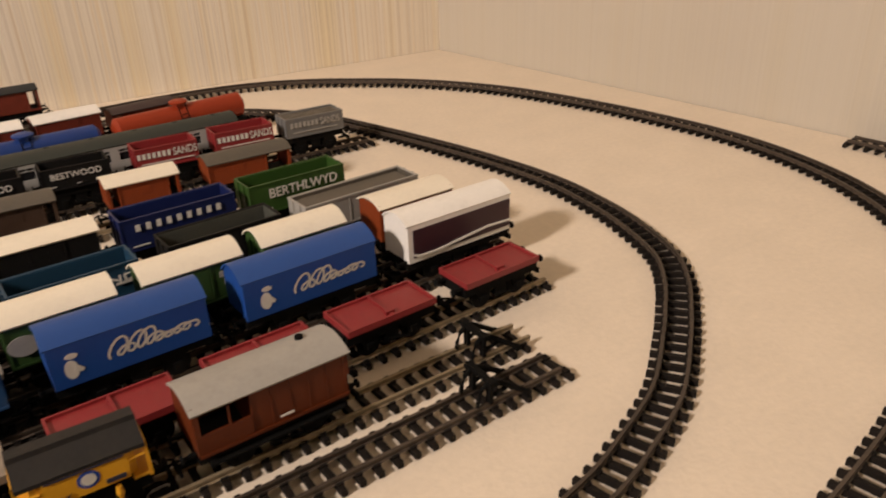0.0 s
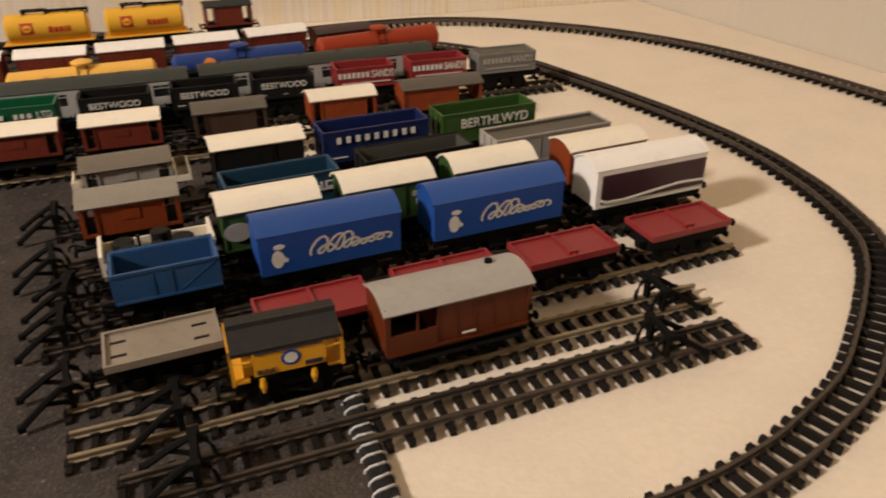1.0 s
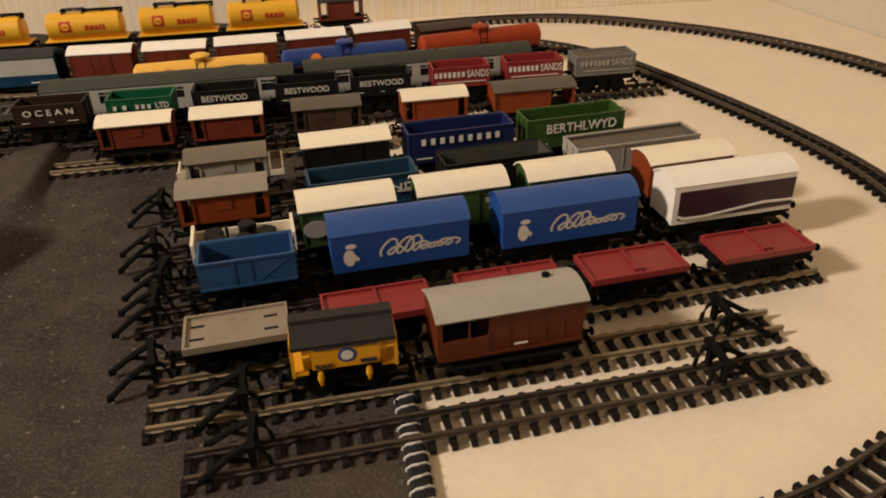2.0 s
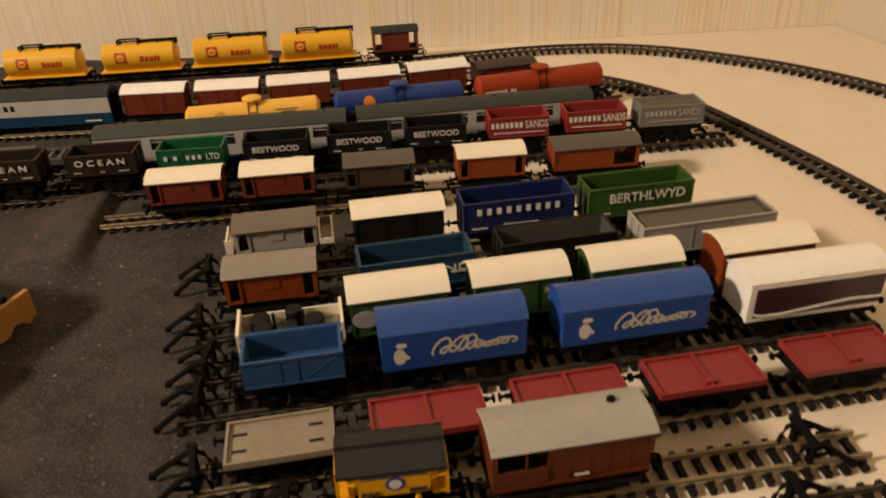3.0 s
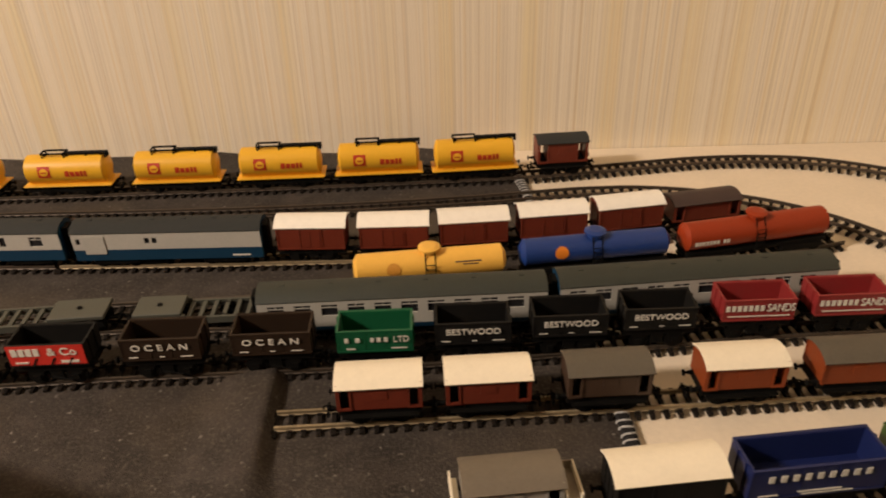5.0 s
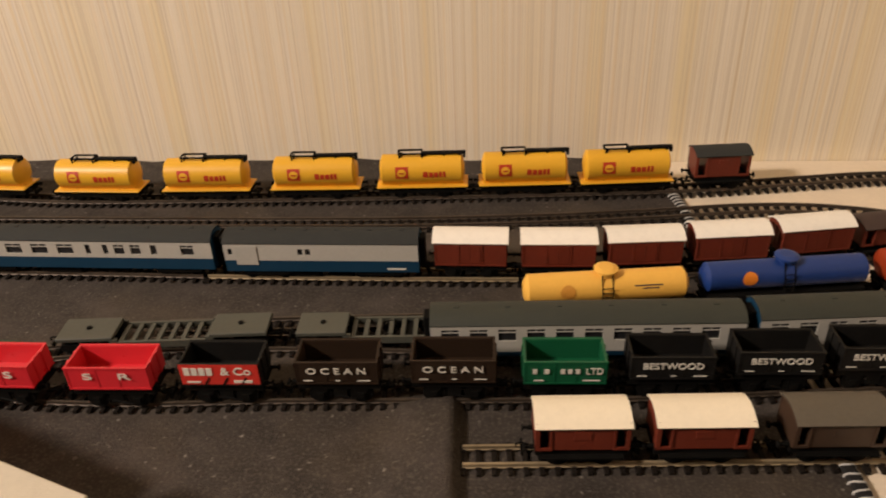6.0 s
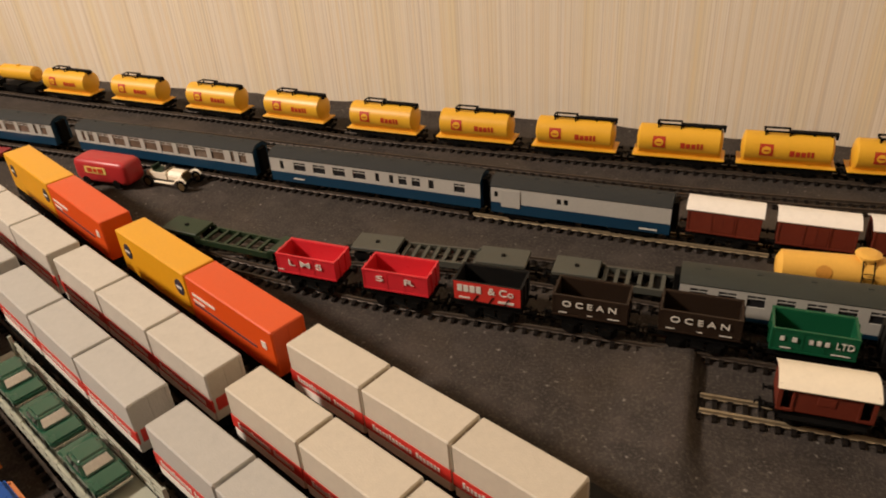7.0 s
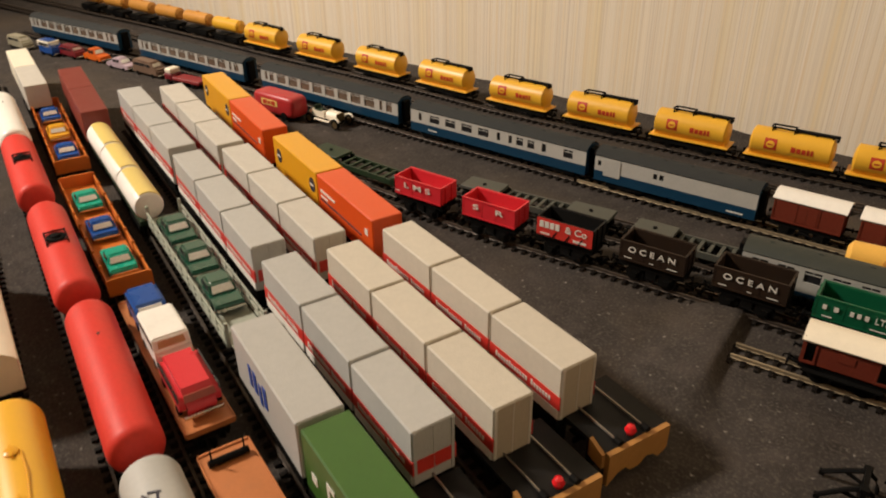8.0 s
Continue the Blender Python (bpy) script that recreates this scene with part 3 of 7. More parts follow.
HEM = [hem_at(-0.90 + 0.004 * i) for i in range(int(0.955 / 0.004))]
bm = tube(bmesh.new(), HEM, 0.0043, 8)
bmesh.ops.scale(bm, vec=(1, 1, 0.55), verts=bm.verts)
part("rolled_hem", bm, FELTDARK, mat_thing, "dark rolled felt hem", smooth=True)
bm = bmesh.new()
tube(bm, [(0.0052 * math.cos(a), 0.0006 * math.sin(3 * a), 0.0004 + 0.0047 * math.sin(a)) for a in [math.pi * k / 6 for k in range(7)]], 0.00062, 5)
STITCH = finish("stitch", bm, THREAD)
y = -0.80
while y < 0.04:
    part("stitch", STITCH, None, mat_thing, m=pose(hem_at(y).x, y, 0, 0, 0, random.uniform(-4, 12)))
    y += random.uniform(0.0050, 0.0064)

# ---------- track ----------


def smooth_path(pts, step):
    """Even steps along a Catmull-Rom curve through pts: (place, heading)."""
    P = [Vector((x, y)) for x, y in pts]
    P = [P[0] * 2 - P[1]] + P + [P[-1] * 2 - P[-2]]
    fine = []
    for a, b, c, d in zip(P, P[1:], P[2:], P[3:]):
        n = max(4, int((c - b).length / 0.004))
        for i in range(n):
            t = i / n
            fine.append(0.5 * ((2 * b) + (c - a) * t + (2 * a - 5 * b + 4 * c - d) * t * t + (3 * b - a - 3 * c + d) * t ** 3))
    fine.append(P[-2])
    out, need = [], 0.0
    for p, q in zip(fine, fine[1:]):
        seg = (q - p).length
        while need <= seg and seg > 0:
            out.append((p.lerp(q, need / seg), math.atan2(q.y - p.y, q.x - p.x)))
            need += step
        need -= seg
    return out


bm = boxes((-0.0013, 0.0013, -0.0118, 0.0118, 0.0006, 0.0036))
box(bm, -0.0016, 0.0016, -0.0086, -0.0046, 0.0036, 0.0044)
box(bm, -0.0016, 0.0016, 0.0046, 0.0086, 0.0036, 0.0044)
SLEEPERMESH = finish("sleeper", bm, SLEEPER)
GAUGE = 0.0066


def track(pts, label, rail_mat, pieces=False, pitch=0.0086, category="track", lift=0.0):
    t = thing("railway_track", label, category, pose(0, 0, lift))
    path = smooth_path(pts, 0.006)
    for s in (-1, 1):
        bm = bmesh.new()
        prof = [(-0.0011, 0.0040), (0.0011, 0.0040), (0.0005, 0.0046), (0.0008, 0.0060), (0.0008, RAILTOP), (-0.0008, RAILTOP), (-0.0008, 0.0060), (-0.0005, 0.0046)]
        rings = []
        for p, a in path:
            nx_, ny_ = -math.sin(a), math.cos(a)
            rings.append([bm.verts.new((p.x + (s * GAUGE + o) * nx_, p.y + (s * GAUGE + o) * ny_, z)) for o, z in prof])
        for A, B in zip(rings, rings[1:]):
            for k in range(8):
                bm.faces.new((A[k], A[(k + 1) % 8], B[(k + 1) % 8], B[k]))
        bm.faces.new(rings[0][::-1]), bm.faces.new(rings[-1])
        part("rail", bm, rail_mat, t)
    ties = smooth_path(pts, pitch)
    if pieces:
        for p, a in ties[:300]:
            part("sleeper", SLEEPERMESH, None, t, m=pose(p.x, p.y, 0, 0, 0, math.degrees(a) + random.uniform(-1.5, 1.5)))
        ties = ties[300:]
    if ties:
        vs, fs = [], []
        for p, a in ties:
            m = pose(p.x, p.y, 0, 0, 0, math.degrees(a) + random.uniform(-1.5, 1.5))
            k = len(vs)
            vs += [tuple(m @ v.co) for v in SLEEPERMESH.vertices]
            fs += [tuple(k + i for i in f.vertices) for f in SLEEPERMESH.polygons]
        me = bpy.data.meshes.new("sleepers")
        me.from_pydata(vs, [], fs)
        me.materials.append(SLEEPER)
        tagged(part("sleeper_run", me, None, t), kind="stuff")
    return t


OUTER = [(-1.75, 0.085), (-1.28, 0.075), (-1.12, 0.068), (-0.94, 0.055), (-0.83, 0.0495), (-0.71, 0.0430), (-0.60, 0.0350), (-0.50, 0.0255), (-0.3, 0.0245), (-0.15, 0.026), (0.0, 0.0295), (0.08, 0.0335), (0.163, 0.0430), (0.225, 0.0495), (0.285, 0.048), (0.335, 0.038), (0.385, 0.0145), (0.431, -0.020), (0.476, -0.061), (0.515, -0.112), (0.546, -0.170), (0.567, -0.233), (0.582, -0.294), (0.592, -0.353), (0.597, -0.412), (0.592, -0.472), (0.575, -0.535), (0.545, -0.590), (0.50, -0.635), (0.44, -0.672), (0.37, -0.698), (0.301, -0.714), (0.2, -0.728), (0.05, -0.735), (-0.35, -0.735)]
INNER = [(-1.75, 0.020), (-1.0, -0.002), (-0.6, -0.016), (-0.254, -0.026), (-0.103, -0.0245), (0.0, -0.0185), (0.05, -0.0135), (0.098, -0.0095), (0.147, -0.0105), (0.193, -0.0195), (0.238, -0.0365), (0.272, -0.056), (0.301, -0.0815), (0.333, -0.124), (0.348, -0.158), (0.361, -0.198), (0.371, -0.230), (0.381, -0.265), (0.389, -0.295), (0.396, -0.325), (0.402, -0.358), (0.406, -0.386), (0.4075, -0.416), (0.4060, -0.444), (0.4000, -0.486), (0.384, -0.536), (0.363, -0.565), (0.341, -0.586), (0.320, -0.604), (0.283, -0.632), (0.246, -0.649), (0.214, -0.660), (0.165, -0.668), (0.05, -0.672), (-0.35, -0.672)]
track(OUTER[::-1], "dark sectional track of the outer loop along the papered wall", RAIL, True)
track(INNER[::-1], "dark sectional track of the inner loop, curving over cream board", RAIL, True)


def line(x0, y0, x1, y1):
    return lambda x: y0 + (y1 - y0) * (x - x0) / (x1 - x0)


# fronts of the siding rows (the line of the vehicles' front sides)
R6 = line(-0.075, -0.3035, 0.21, -0.2965)
R7 = line(0.0, -0.3885, 0.2, -0.3731)
R8 = line(0.0, -0.4405, 0.2, -0.4215)
R9 = line(0.0, -0.4755, 0.2, -0.4589)
R10 = line(0.0, -0.5045, 0.2, -0.4895)
R11 = line(0.0, -0.5495, 0.2, -0.5339)
SA = line(0.0, -0.5680, 0.2, -0.5590)
SB = line(0.0, -0.5990, 0.2, -0.5890)


def siding(row, x0, x1, label, mat=RAIL, pieces=False, off=0.0114):
    return track([(x0, row(x0) + off), ((x0 + x1) / 2, row((x0 + x1) / 2) + off), (x1, row(x1) + off)], label, mat, pieces)


track([(-1.4, -0.083), (-1.1, -0.072), (-0.95, -0.0740), (-0.68, -0.0855), (-0.55, -0.0940), (-0.44, -0.0985), (-0.342, -0.1034)], "dark track under the coaches on charcoal felt", RAIL)
track([(-0.341, -0.1034), (-0.25, -0.1070), (-0.18, -0.1092), (-0.10, -0.1110)], "bright brass-railed track under the brake van coach", RAILB)
track([(-0.099, -0.1110), (-0.02, -0.1090), (0.05, -0.1035), (0.115, -0.0945), (0.19, -0.0790), (0.26, -0.055)], "dark track under the white-roofed vans", RAIL)
track([(-0.35, -0.175), (-0.1, -0.1660), (-0.045, -0.1610), (0.0785, -0.1460), (0.207, -0.1270), (0.290, -0.108)], "dark track under the bogie tank wagons", RAIL)
track([(-0.64, -0.228), (-0.5, -0.2145), (-0.342, -0.1950), (-0.2, -0.1945), (-0.06, -0.2040), (0.0, -0.2030), (0.137, -0.1940), (0.25, -0.1865)], "dark track under coaches and low wagons", RAIL)
track([(-0.60, -0.222), (-0.49, -0.238), (-0.36, -0.2465), (-0.25, -0.2435), (-0.1, -0.2420), (-0.02, -0.2395), (0.108, -0.2310), (0.17, -0.2260), (0.345, -0.2225)], "dark track under a rake of open wagons", RAIL, True)
siding(R6, -0.139, 0.265, "short brass-railed siding under brake vans", RAILB, True)
siding(R7, -0.050, 0.290, "dark siding track under mixed wagons", RAIL, True)
siding(R8, -0.048, 0.300, "dark siding track under open wagons", RAIL, True)
siding(R9, -0.045, 0.298, "dark siding track under green vans", RAIL, True)
siding(R10, -0.045, 0.318, "dark siding track under blue vans", RAIL, True)
siding(R11, -0.032, 0.308, "dark siding track under red flat wagons", RAILB, True)
siding(SA, -0.029, 0.259, "brass-railed siding track with buffer stops at both ends", RAILB, True, 0.0)
siding(SB, -0.010, 0.258, "empty brown-railed siding with buffer stops at both ends", RAIL, True, 0.0)

# yard tracks at a slant
YA = math.radians(-22.8)
UX, UY = math.cos(YA), math.sin(YA)


def yard(ax, ay, s):
    return (ax + s * UX, ay + s * UY)


# ---------- rolling stock ----------


def open_wagon(name, label, m, L, colour, inside, W=0.0225, z0=0.0240, z1=0.0405, group="", straps=True):
    t = thing(name, label, "wagon", m, group)
    h, w, k = L / 2, W / 2, 0.0012
    for y0, y1, yl in ((-w, -w + k, -w + k), (w - k, w, w - k - 0.0004)):
        side = part("side", boxes((-h, h, y0, y1, z0, z1)), colour, t)
        part("lining", boxes((-h + k, h - k, yl, yl + 0.0004, z0, z1 - 0.0006)), inside, side)
    for x0, x1, xl in ((-h, -h + k, -h + k), (h - k, h, h - k - 0.0004)):
        end = part("end", boxes((x0, x1, -w + k, w - k, z0, z1)), colour, t)
        part("lining", boxes((xl, xl + 0.0004, -w + k, w - k, z0, z1 - 0.0006)), inside, end)
    part("floor", boxes((-h + k, h - k, -w + k, w - k, z0 - 0.0005, z0 + 0.0012)), inside, t)
    for s in (-1, 1):
        y0, y1 = (-w - 0.0004, -w) if s < 0 else (w, w + 0.0004)
        if straps:
            for x in (-h + 0.0007, -L * 0.13, L * 0.13, h - 0.0007):
                part("strap", boxes((x - 0.0005, x + 0.0005, y0 + 0.0001, y1 - 0.0001, z0 + 0.0006, z1 - 0.0012)), colour, t)
        part("top_rail", boxes((-h, h, y0, y1, z1 - 0.0012, z1 + 0.0002)), colour, t)
        part("bottom_rail", boxes((-h, h, y0, y1, z0 - 0.0006, z0 + 0.0006)), colour, t)
        for y in (-w * 0.4, w * 0.4):
            part("end_post", boxes((min(s * h, s * (h + 0.0008)), max(s * h, s * (h + 0.0008)), y - 0.0009, y + 0.0009, z0, z1)), colour, t)
    gear(t, L, W, deck=z0)
    return t


def van(name, label, m, L, body_mat, roof_mat, W=0.0228, z0=0.0228, z1=0.0435, rise=0.0048, group="", ribs=3, overhang=0.0012, category="van", door=True, posts=True):
    t = thing(name, label, category, m, group)
    h, w = L / 2, W / 2
    prof = [(-w, z0), (w, z0), (w, z1)] + [(w * (1 - 2 * i / 10), z1 + rise * (1 - (1 - 2 * i / 10) ** 2) * 0.98) for i in range(1, 10)] + [(-w, z1)]
    part("body", prism(bmesh.new(), prof, -h + 0.0008, h - 0.0008), body_mat, t)
    part("roof", prism(bmesh.new(), arc_roof(W + 2 * overhang, z1 - 0.0004, rise, 0.0009), -h - overhang * 0.6, h + overhang * 0.6), roof_mat, t, smooth=True)
    for s in (-1, 1):
        y0, y1 = (-w - 0.0005, -w + 0.0001) if s < 0 else (w - 0.0001, w + 0.0005)
        for i in range(ribs + 1 if ribs else 0):
            x = -h + 0.0014 + (L - 0.0028) * i / ribs
            part("rib", boxes((x - 0.0006, x + 0.0006, y0, y1, z0 + 0.0012, z1 - 0.001)), body_mat, t)
        if ribs:
            part("sole_rail", boxes((-h + 0.001, h - 0.001, y0, y1, z0, z0 + 0.0012)), body_mat, t)
        if door:
            for x in (-L * 0.07, L * 0.07):
                part("door", boxes((x - L * 0.068, x + L * 0.068, y0 + 0.0001, y1 - 0.0001, z0 + 0.0022, z1 - 0.0022)), body_mat, t)
        for y in (-w * 0.5, 0, w * 0.5) if posts else ():
            part("end_post", boxes((min(s * (h - 0.0009), s * (h - 0.0003)), max(s * (h - 0.0009), s * (h - 0.0003)), y - 0.0006, y + 0.0006, z0, z1)), body_mat, t)
    gear(t, L * 0.98, W, deck=z0 + 0.001)
    return t


def brake_van(name, label, m, L, body_mat, roof_mat, W=0.0228, z0=0.0235, z1=0.0430, rise=0.0040, cabin=(-0.35, 0.35), group="", posts=True, panels=True, rail=0.10):
    """A van with a closed cabin and open verandas at its ends under one curved roof."""
    t = thing(name, label, "brake van", m, group)
    h, w = L / 2, W / 2
    a, b = cabin[0] * L, cabin[1] * L
    prof = [(-w + 0.0006, z0), (w - 0.0006, z0), (w - 0.0006, z1)] + [(w * (1 - 2 * i / 8), z1 + rise * (1 - (1 - 2 * i / 8) ** 2) * 0.95) for i in range(1, 8)] + [(-w + 0.0006, z1)]
    part("cabin", prism(bmesh.new(), prof, a, b), body_mat, t)
    part("roof", prism(bmesh.new(), arc_roof(W + 0.003, z1 - 0.0004, rise, 0.0009), -h - 0.0008, h + 0.0008), roof_mat, t, smooth=True)
    k = 0.0010
    zr = z0 + (z1 - z0) * rail
    for s in (-1, 1):
        y0, y1 = (-w, -w + k) if s < 0 else (w - k, w)
        for x0, x1 in ((-h, a), (b, h)):
            if x1 - x0 > 0.003:
                part("veranda_side", boxes((x0, x1, y0, y1, z0, zr)), body_mat, t)
                part("header", boxes((x0, x1, y0, y1, z1 - 0.0010, z1)), body_mat, t)
        x0, x1 = (-h, -h + k) if s < 0 else (h - k, h)
        if (s < 0 and a > -h + 0.003) or (s > 0 and b < h - 0.003):
            part("veranda_end", boxes((x0, x1, -w + k, w - k, z0, z1 - 0.001)), body_mat, t)
            part("header", boxes((x0, x1, -w + k, w - k, z1 - 0.001, z1 + rise * 0.5)), body_mat, t)
        y0, y1 = (-w, -w + 0.0008) if s < 0 else (w - 0.0008, w)
        if panels:
            for x in (a + 0.0006, b - 0.0006):
                part("pilaster", boxes((x - 0.0006, x + 0.0006, y0, y1, z0, z1)), body_mat, t)
        for x in (-h, h - 0.0022):
            if posts:
                part("corner_post", boxes((x, x + 0.0022, y0, y1, zr, z1 - 0.001)), body_mat, t)
        if panels and b - a > 0.02:
            x = (a + b) / 2
            part("lookout", boxes((x - 0.0045, x + 0.0045, y0 + 0.0002, y1 - 0.0002, z0 + (z1 - z0) * 0.45, z0 + (z1 - z0) * 0.78)), body_mat, t)
    for s in (-1, 1):
        part("step_board", boxes((-h * 0.9, h * 0.9, min(s * (w - 0.002), s * (w + 0.0012)), max(s * (w - 0.002), s * (w + 0.0012)), z0 - 0.0055, z0 - 0.0045)), BLACK, t)
    gear(t, L, W, deck=z0 + 0.001)
    return t


def flat_wagon(name, label, m, L, mat, W=0.0225, z=0.0245, group="", bar=True, deck_mat=None):
    t = thing(name, label, "flat wagon", m, group)
    h, w = L / 2, W / 2
    part("deck", boxes((-h, h, -w, w, z - 0.0026, z - 0.0006)), deck_mat or mat, t)
    part("rim", boxes((-h, h, -w, -w + 0.0012, z - 0.0006, z + 0.0008), (-h, h, w - 0.0012, w, z - 0.0006, z + 0.0008), (-h, -h + 0.0012, -w + 0.0012, w - 0.0012, z - 0.0006, z + 0.0008), (h - 0.0012, h, -w + 0.0012, w - 0.0012, z - 0.0006, z + 0.0008)), mat, t)
    if bar:
        part("cross_bar", boxes((-0.0008, 0.0008, -w + 0.0012, w - 0.0012, z - 0.0006, z + 0.0006)), mat, t)
        part("rope_cleat", boxes((-0.0025, 0.0025, -w + 0.003, -w + 0.0055, z - 0.0006, z + 0.0016)), mat, t)
    gear(t, L, W, deck=z - 0.0024)
    return t


def tank_wagon(m, group):
    """Four-wheeled yellow tank with a flared skirt, black walkway and a red badge."""
    t = thing("tank_wagon", "glossy yellow four-wheel tank wagon with red badge and black walkway", "tank wagon", m, group)
    L, r, zc = 0.072, 0.0134, 0.0318
    h = L / 2
    part("barrel", lathe(bmesh.new(), [(-h - 0.0022, 0.004), (-h - 0.0015, 0.009), (-h, r - 0.0008), (-h + 0.0008, r), (h - 0.0008, r), (h, r - 0.0008), (h + 0.0015, 0.009), (h + 0.0022, 0.004)], "x", 28, (0, 0, zc)), YELLOW, t, smooth=True)
    bm = boxes((-h - 0.005, h + 0.005, -0.0126, 0.0126, 0.0180, 0.0192), bevel=0.0003)
    box(bm, -h - 0.001, h + 0.001, -0.0075, 0.0075, 0.0192, 0.0225)
    part("skirt", bm, YELLOW, t)
    zt = zc + r
    part("walkway", boxes((0.000, 0.0395, -0.0026, 0.0026, zt + 0.0008, zt + 0.0026), bevel=0.0003), BLACK, t)
    for x in (-0.018, 0.002, 0.020, 0.034):
        part("walkway_bracket", boxes((x - 0.0008, x + 0.0008, -0.0030, 0.0030, zt - 0.0014, zt + 0.0010)), BLACK, t)
    for y in (-0.0046, 0.0046):
        part("handrail", boxes((-0.0205, 0.0012, y - 0.0007, y + 0.0007, zt + 0.0020, zt + 0.0034)), BLACK, t)
        for x in (-0.0195, 0.0005):
            part("handrail_post", boxes((x - 0.0006, x + 0.0006, y - 0.0005, y + 0.0005, zt - 0.0012, zt + 0.0021)), BLACK, t)
    for x in (-0.0205, 0.0005):
        part("end_rail", boxes((x - 0.0006, x + 0.0006, -0.0039, 0.0039, zt + 0.0021, zt + 0.0033)), BLACK, t)
    part("walkway_step", boxes((0.0372, 0.0392, -0.0034, 0.0034, zt - 0.0022, zt + 0.0007)), BLACK, t)
    part("badge", wrapped(bmesh.new(), r, zc, square(-0.0232, -0.0118, 0.0282, 0.0388)), REDINK, t, "red square badge")
    ringpts = [(-0.0175 + 0.0040 * math.cos(k * math.tau / 12), 0.0335 + 0.0036 * math.sin(k * math.tau / 12)) for k in range(12)]
    part("badge_disc", wrapped(bmesh.new(), r, zc, ringpts, 0.0006), YELLOW, t, "yellow disc on the badge")
    part("badge_mark", wrapped(bmesh.new(), r, zc, square(-0.0198, -0.0152, 0.0328, 0.0341), 0.0009), REDINK, t)
    for a, b, z1 in ((0.0, 0.0036, 0.0344), (0.0046, 0.0078, 0.0338), (0.0088, 0.0120, 0.0338), (0.0130, 0.0150, 0.0344), (0.0160, 0.0180, 0.0344)):
        part("printed_bar", wrapped(bmesh.new(), r, zc, square(0.0015 + a * 1.1, 0.0015 + b * 1.1, 0.0290, z1)), REDINK, t)
    gear(t, L + 0.006, 0.0235, 0.040, deck=0.0180)
    return t


def bogie_tank(name, label, m, L, mat, badge=None, ink=None, dome_mat=None, r=0.0110, zc=0.0290, dome=True):
    t = thing(name, label, "tank wagon", m)
    h = L / 2
    part("barrel", lathe(bmesh.new(), [(-h, 0.006), (-h + 0.0012, r * 0.75), (-h + 0.003, r), (h - 0.003, r), (h - 0.0012, r * 0.75), (h, 0.006)], "x", 28, (0, 0, zc)), mat, t, smooth=True)
    if dome:
        part("dome", lathe(bmesh.new(), [(0, 0.0062), (0.003, 0.0062), (0.0035, 0.0082), (0.0050, 0.0082), (0.0062, 0.005)], "z", 18, (0, 0, zc + r - 0.0015)), dome_mat or mat, t)
        bm = bmesh.new()
        for x in (-0.0035, 0.0035):
            tube(bm, [(x, -0.006, zc + r + 0.001), (x, -r - 0.0008, zc), (x, -r - 0.001, 0.014)], 0.0005, 4)
        for i in range(6):
            z = 0.016 + i * 0.0036
            tube(bm, [(-0.0035, -r - 0.0012, z), (0.0035, -r - 0.0012, z)], 0.0004, 4)
        part("ladder", bm, BLACK, t)
    else:
        part("hatch", lathe(bmesh.new(), [(0, 0.0030), (0.0016, 0.0030), (0.0022, 0.0016)], "z", 14, (0, 0, zc + r - 0.0006)), mat, t)
    part("strap", boxes((-h * 0.02, h * 0.02, -r - 0.0004, r + 0.0004, 0.0170, 0.0200)), BLACK, t)
    part("underframe", boxes((-h + 0.002, h - 0.002, -0.0095, 0.0095, 0.0155, 0.0185), (-h, h, -0.004, 0.004, 0.0135, 0.0155)), BLACK, t)
    bogie(t, -h + 0.022), bogie(t, h - 0.022)
    couplings(t, h)
    if badge:
        part("badge", wrapped(bmesh.new(), r, zc, [(-L * 0.24 + 0.0052 * math.cos(k * math.tau / 14), zc + 0.0024 + 0.0048 * math.sin(k * math.tau / 14)) for k in range(14)]), badge, t)
    if ink:
        for xa, xb, za in ((0.16, 0.33, 0.0046), (0.21, 0.31, 0.0028)):
            part("printed_bar", wrapped(bmesh.new(), r, zc, square(L * xa, L * xb, zc + za, zc + za + 0.0008)), ink, t)
    return t


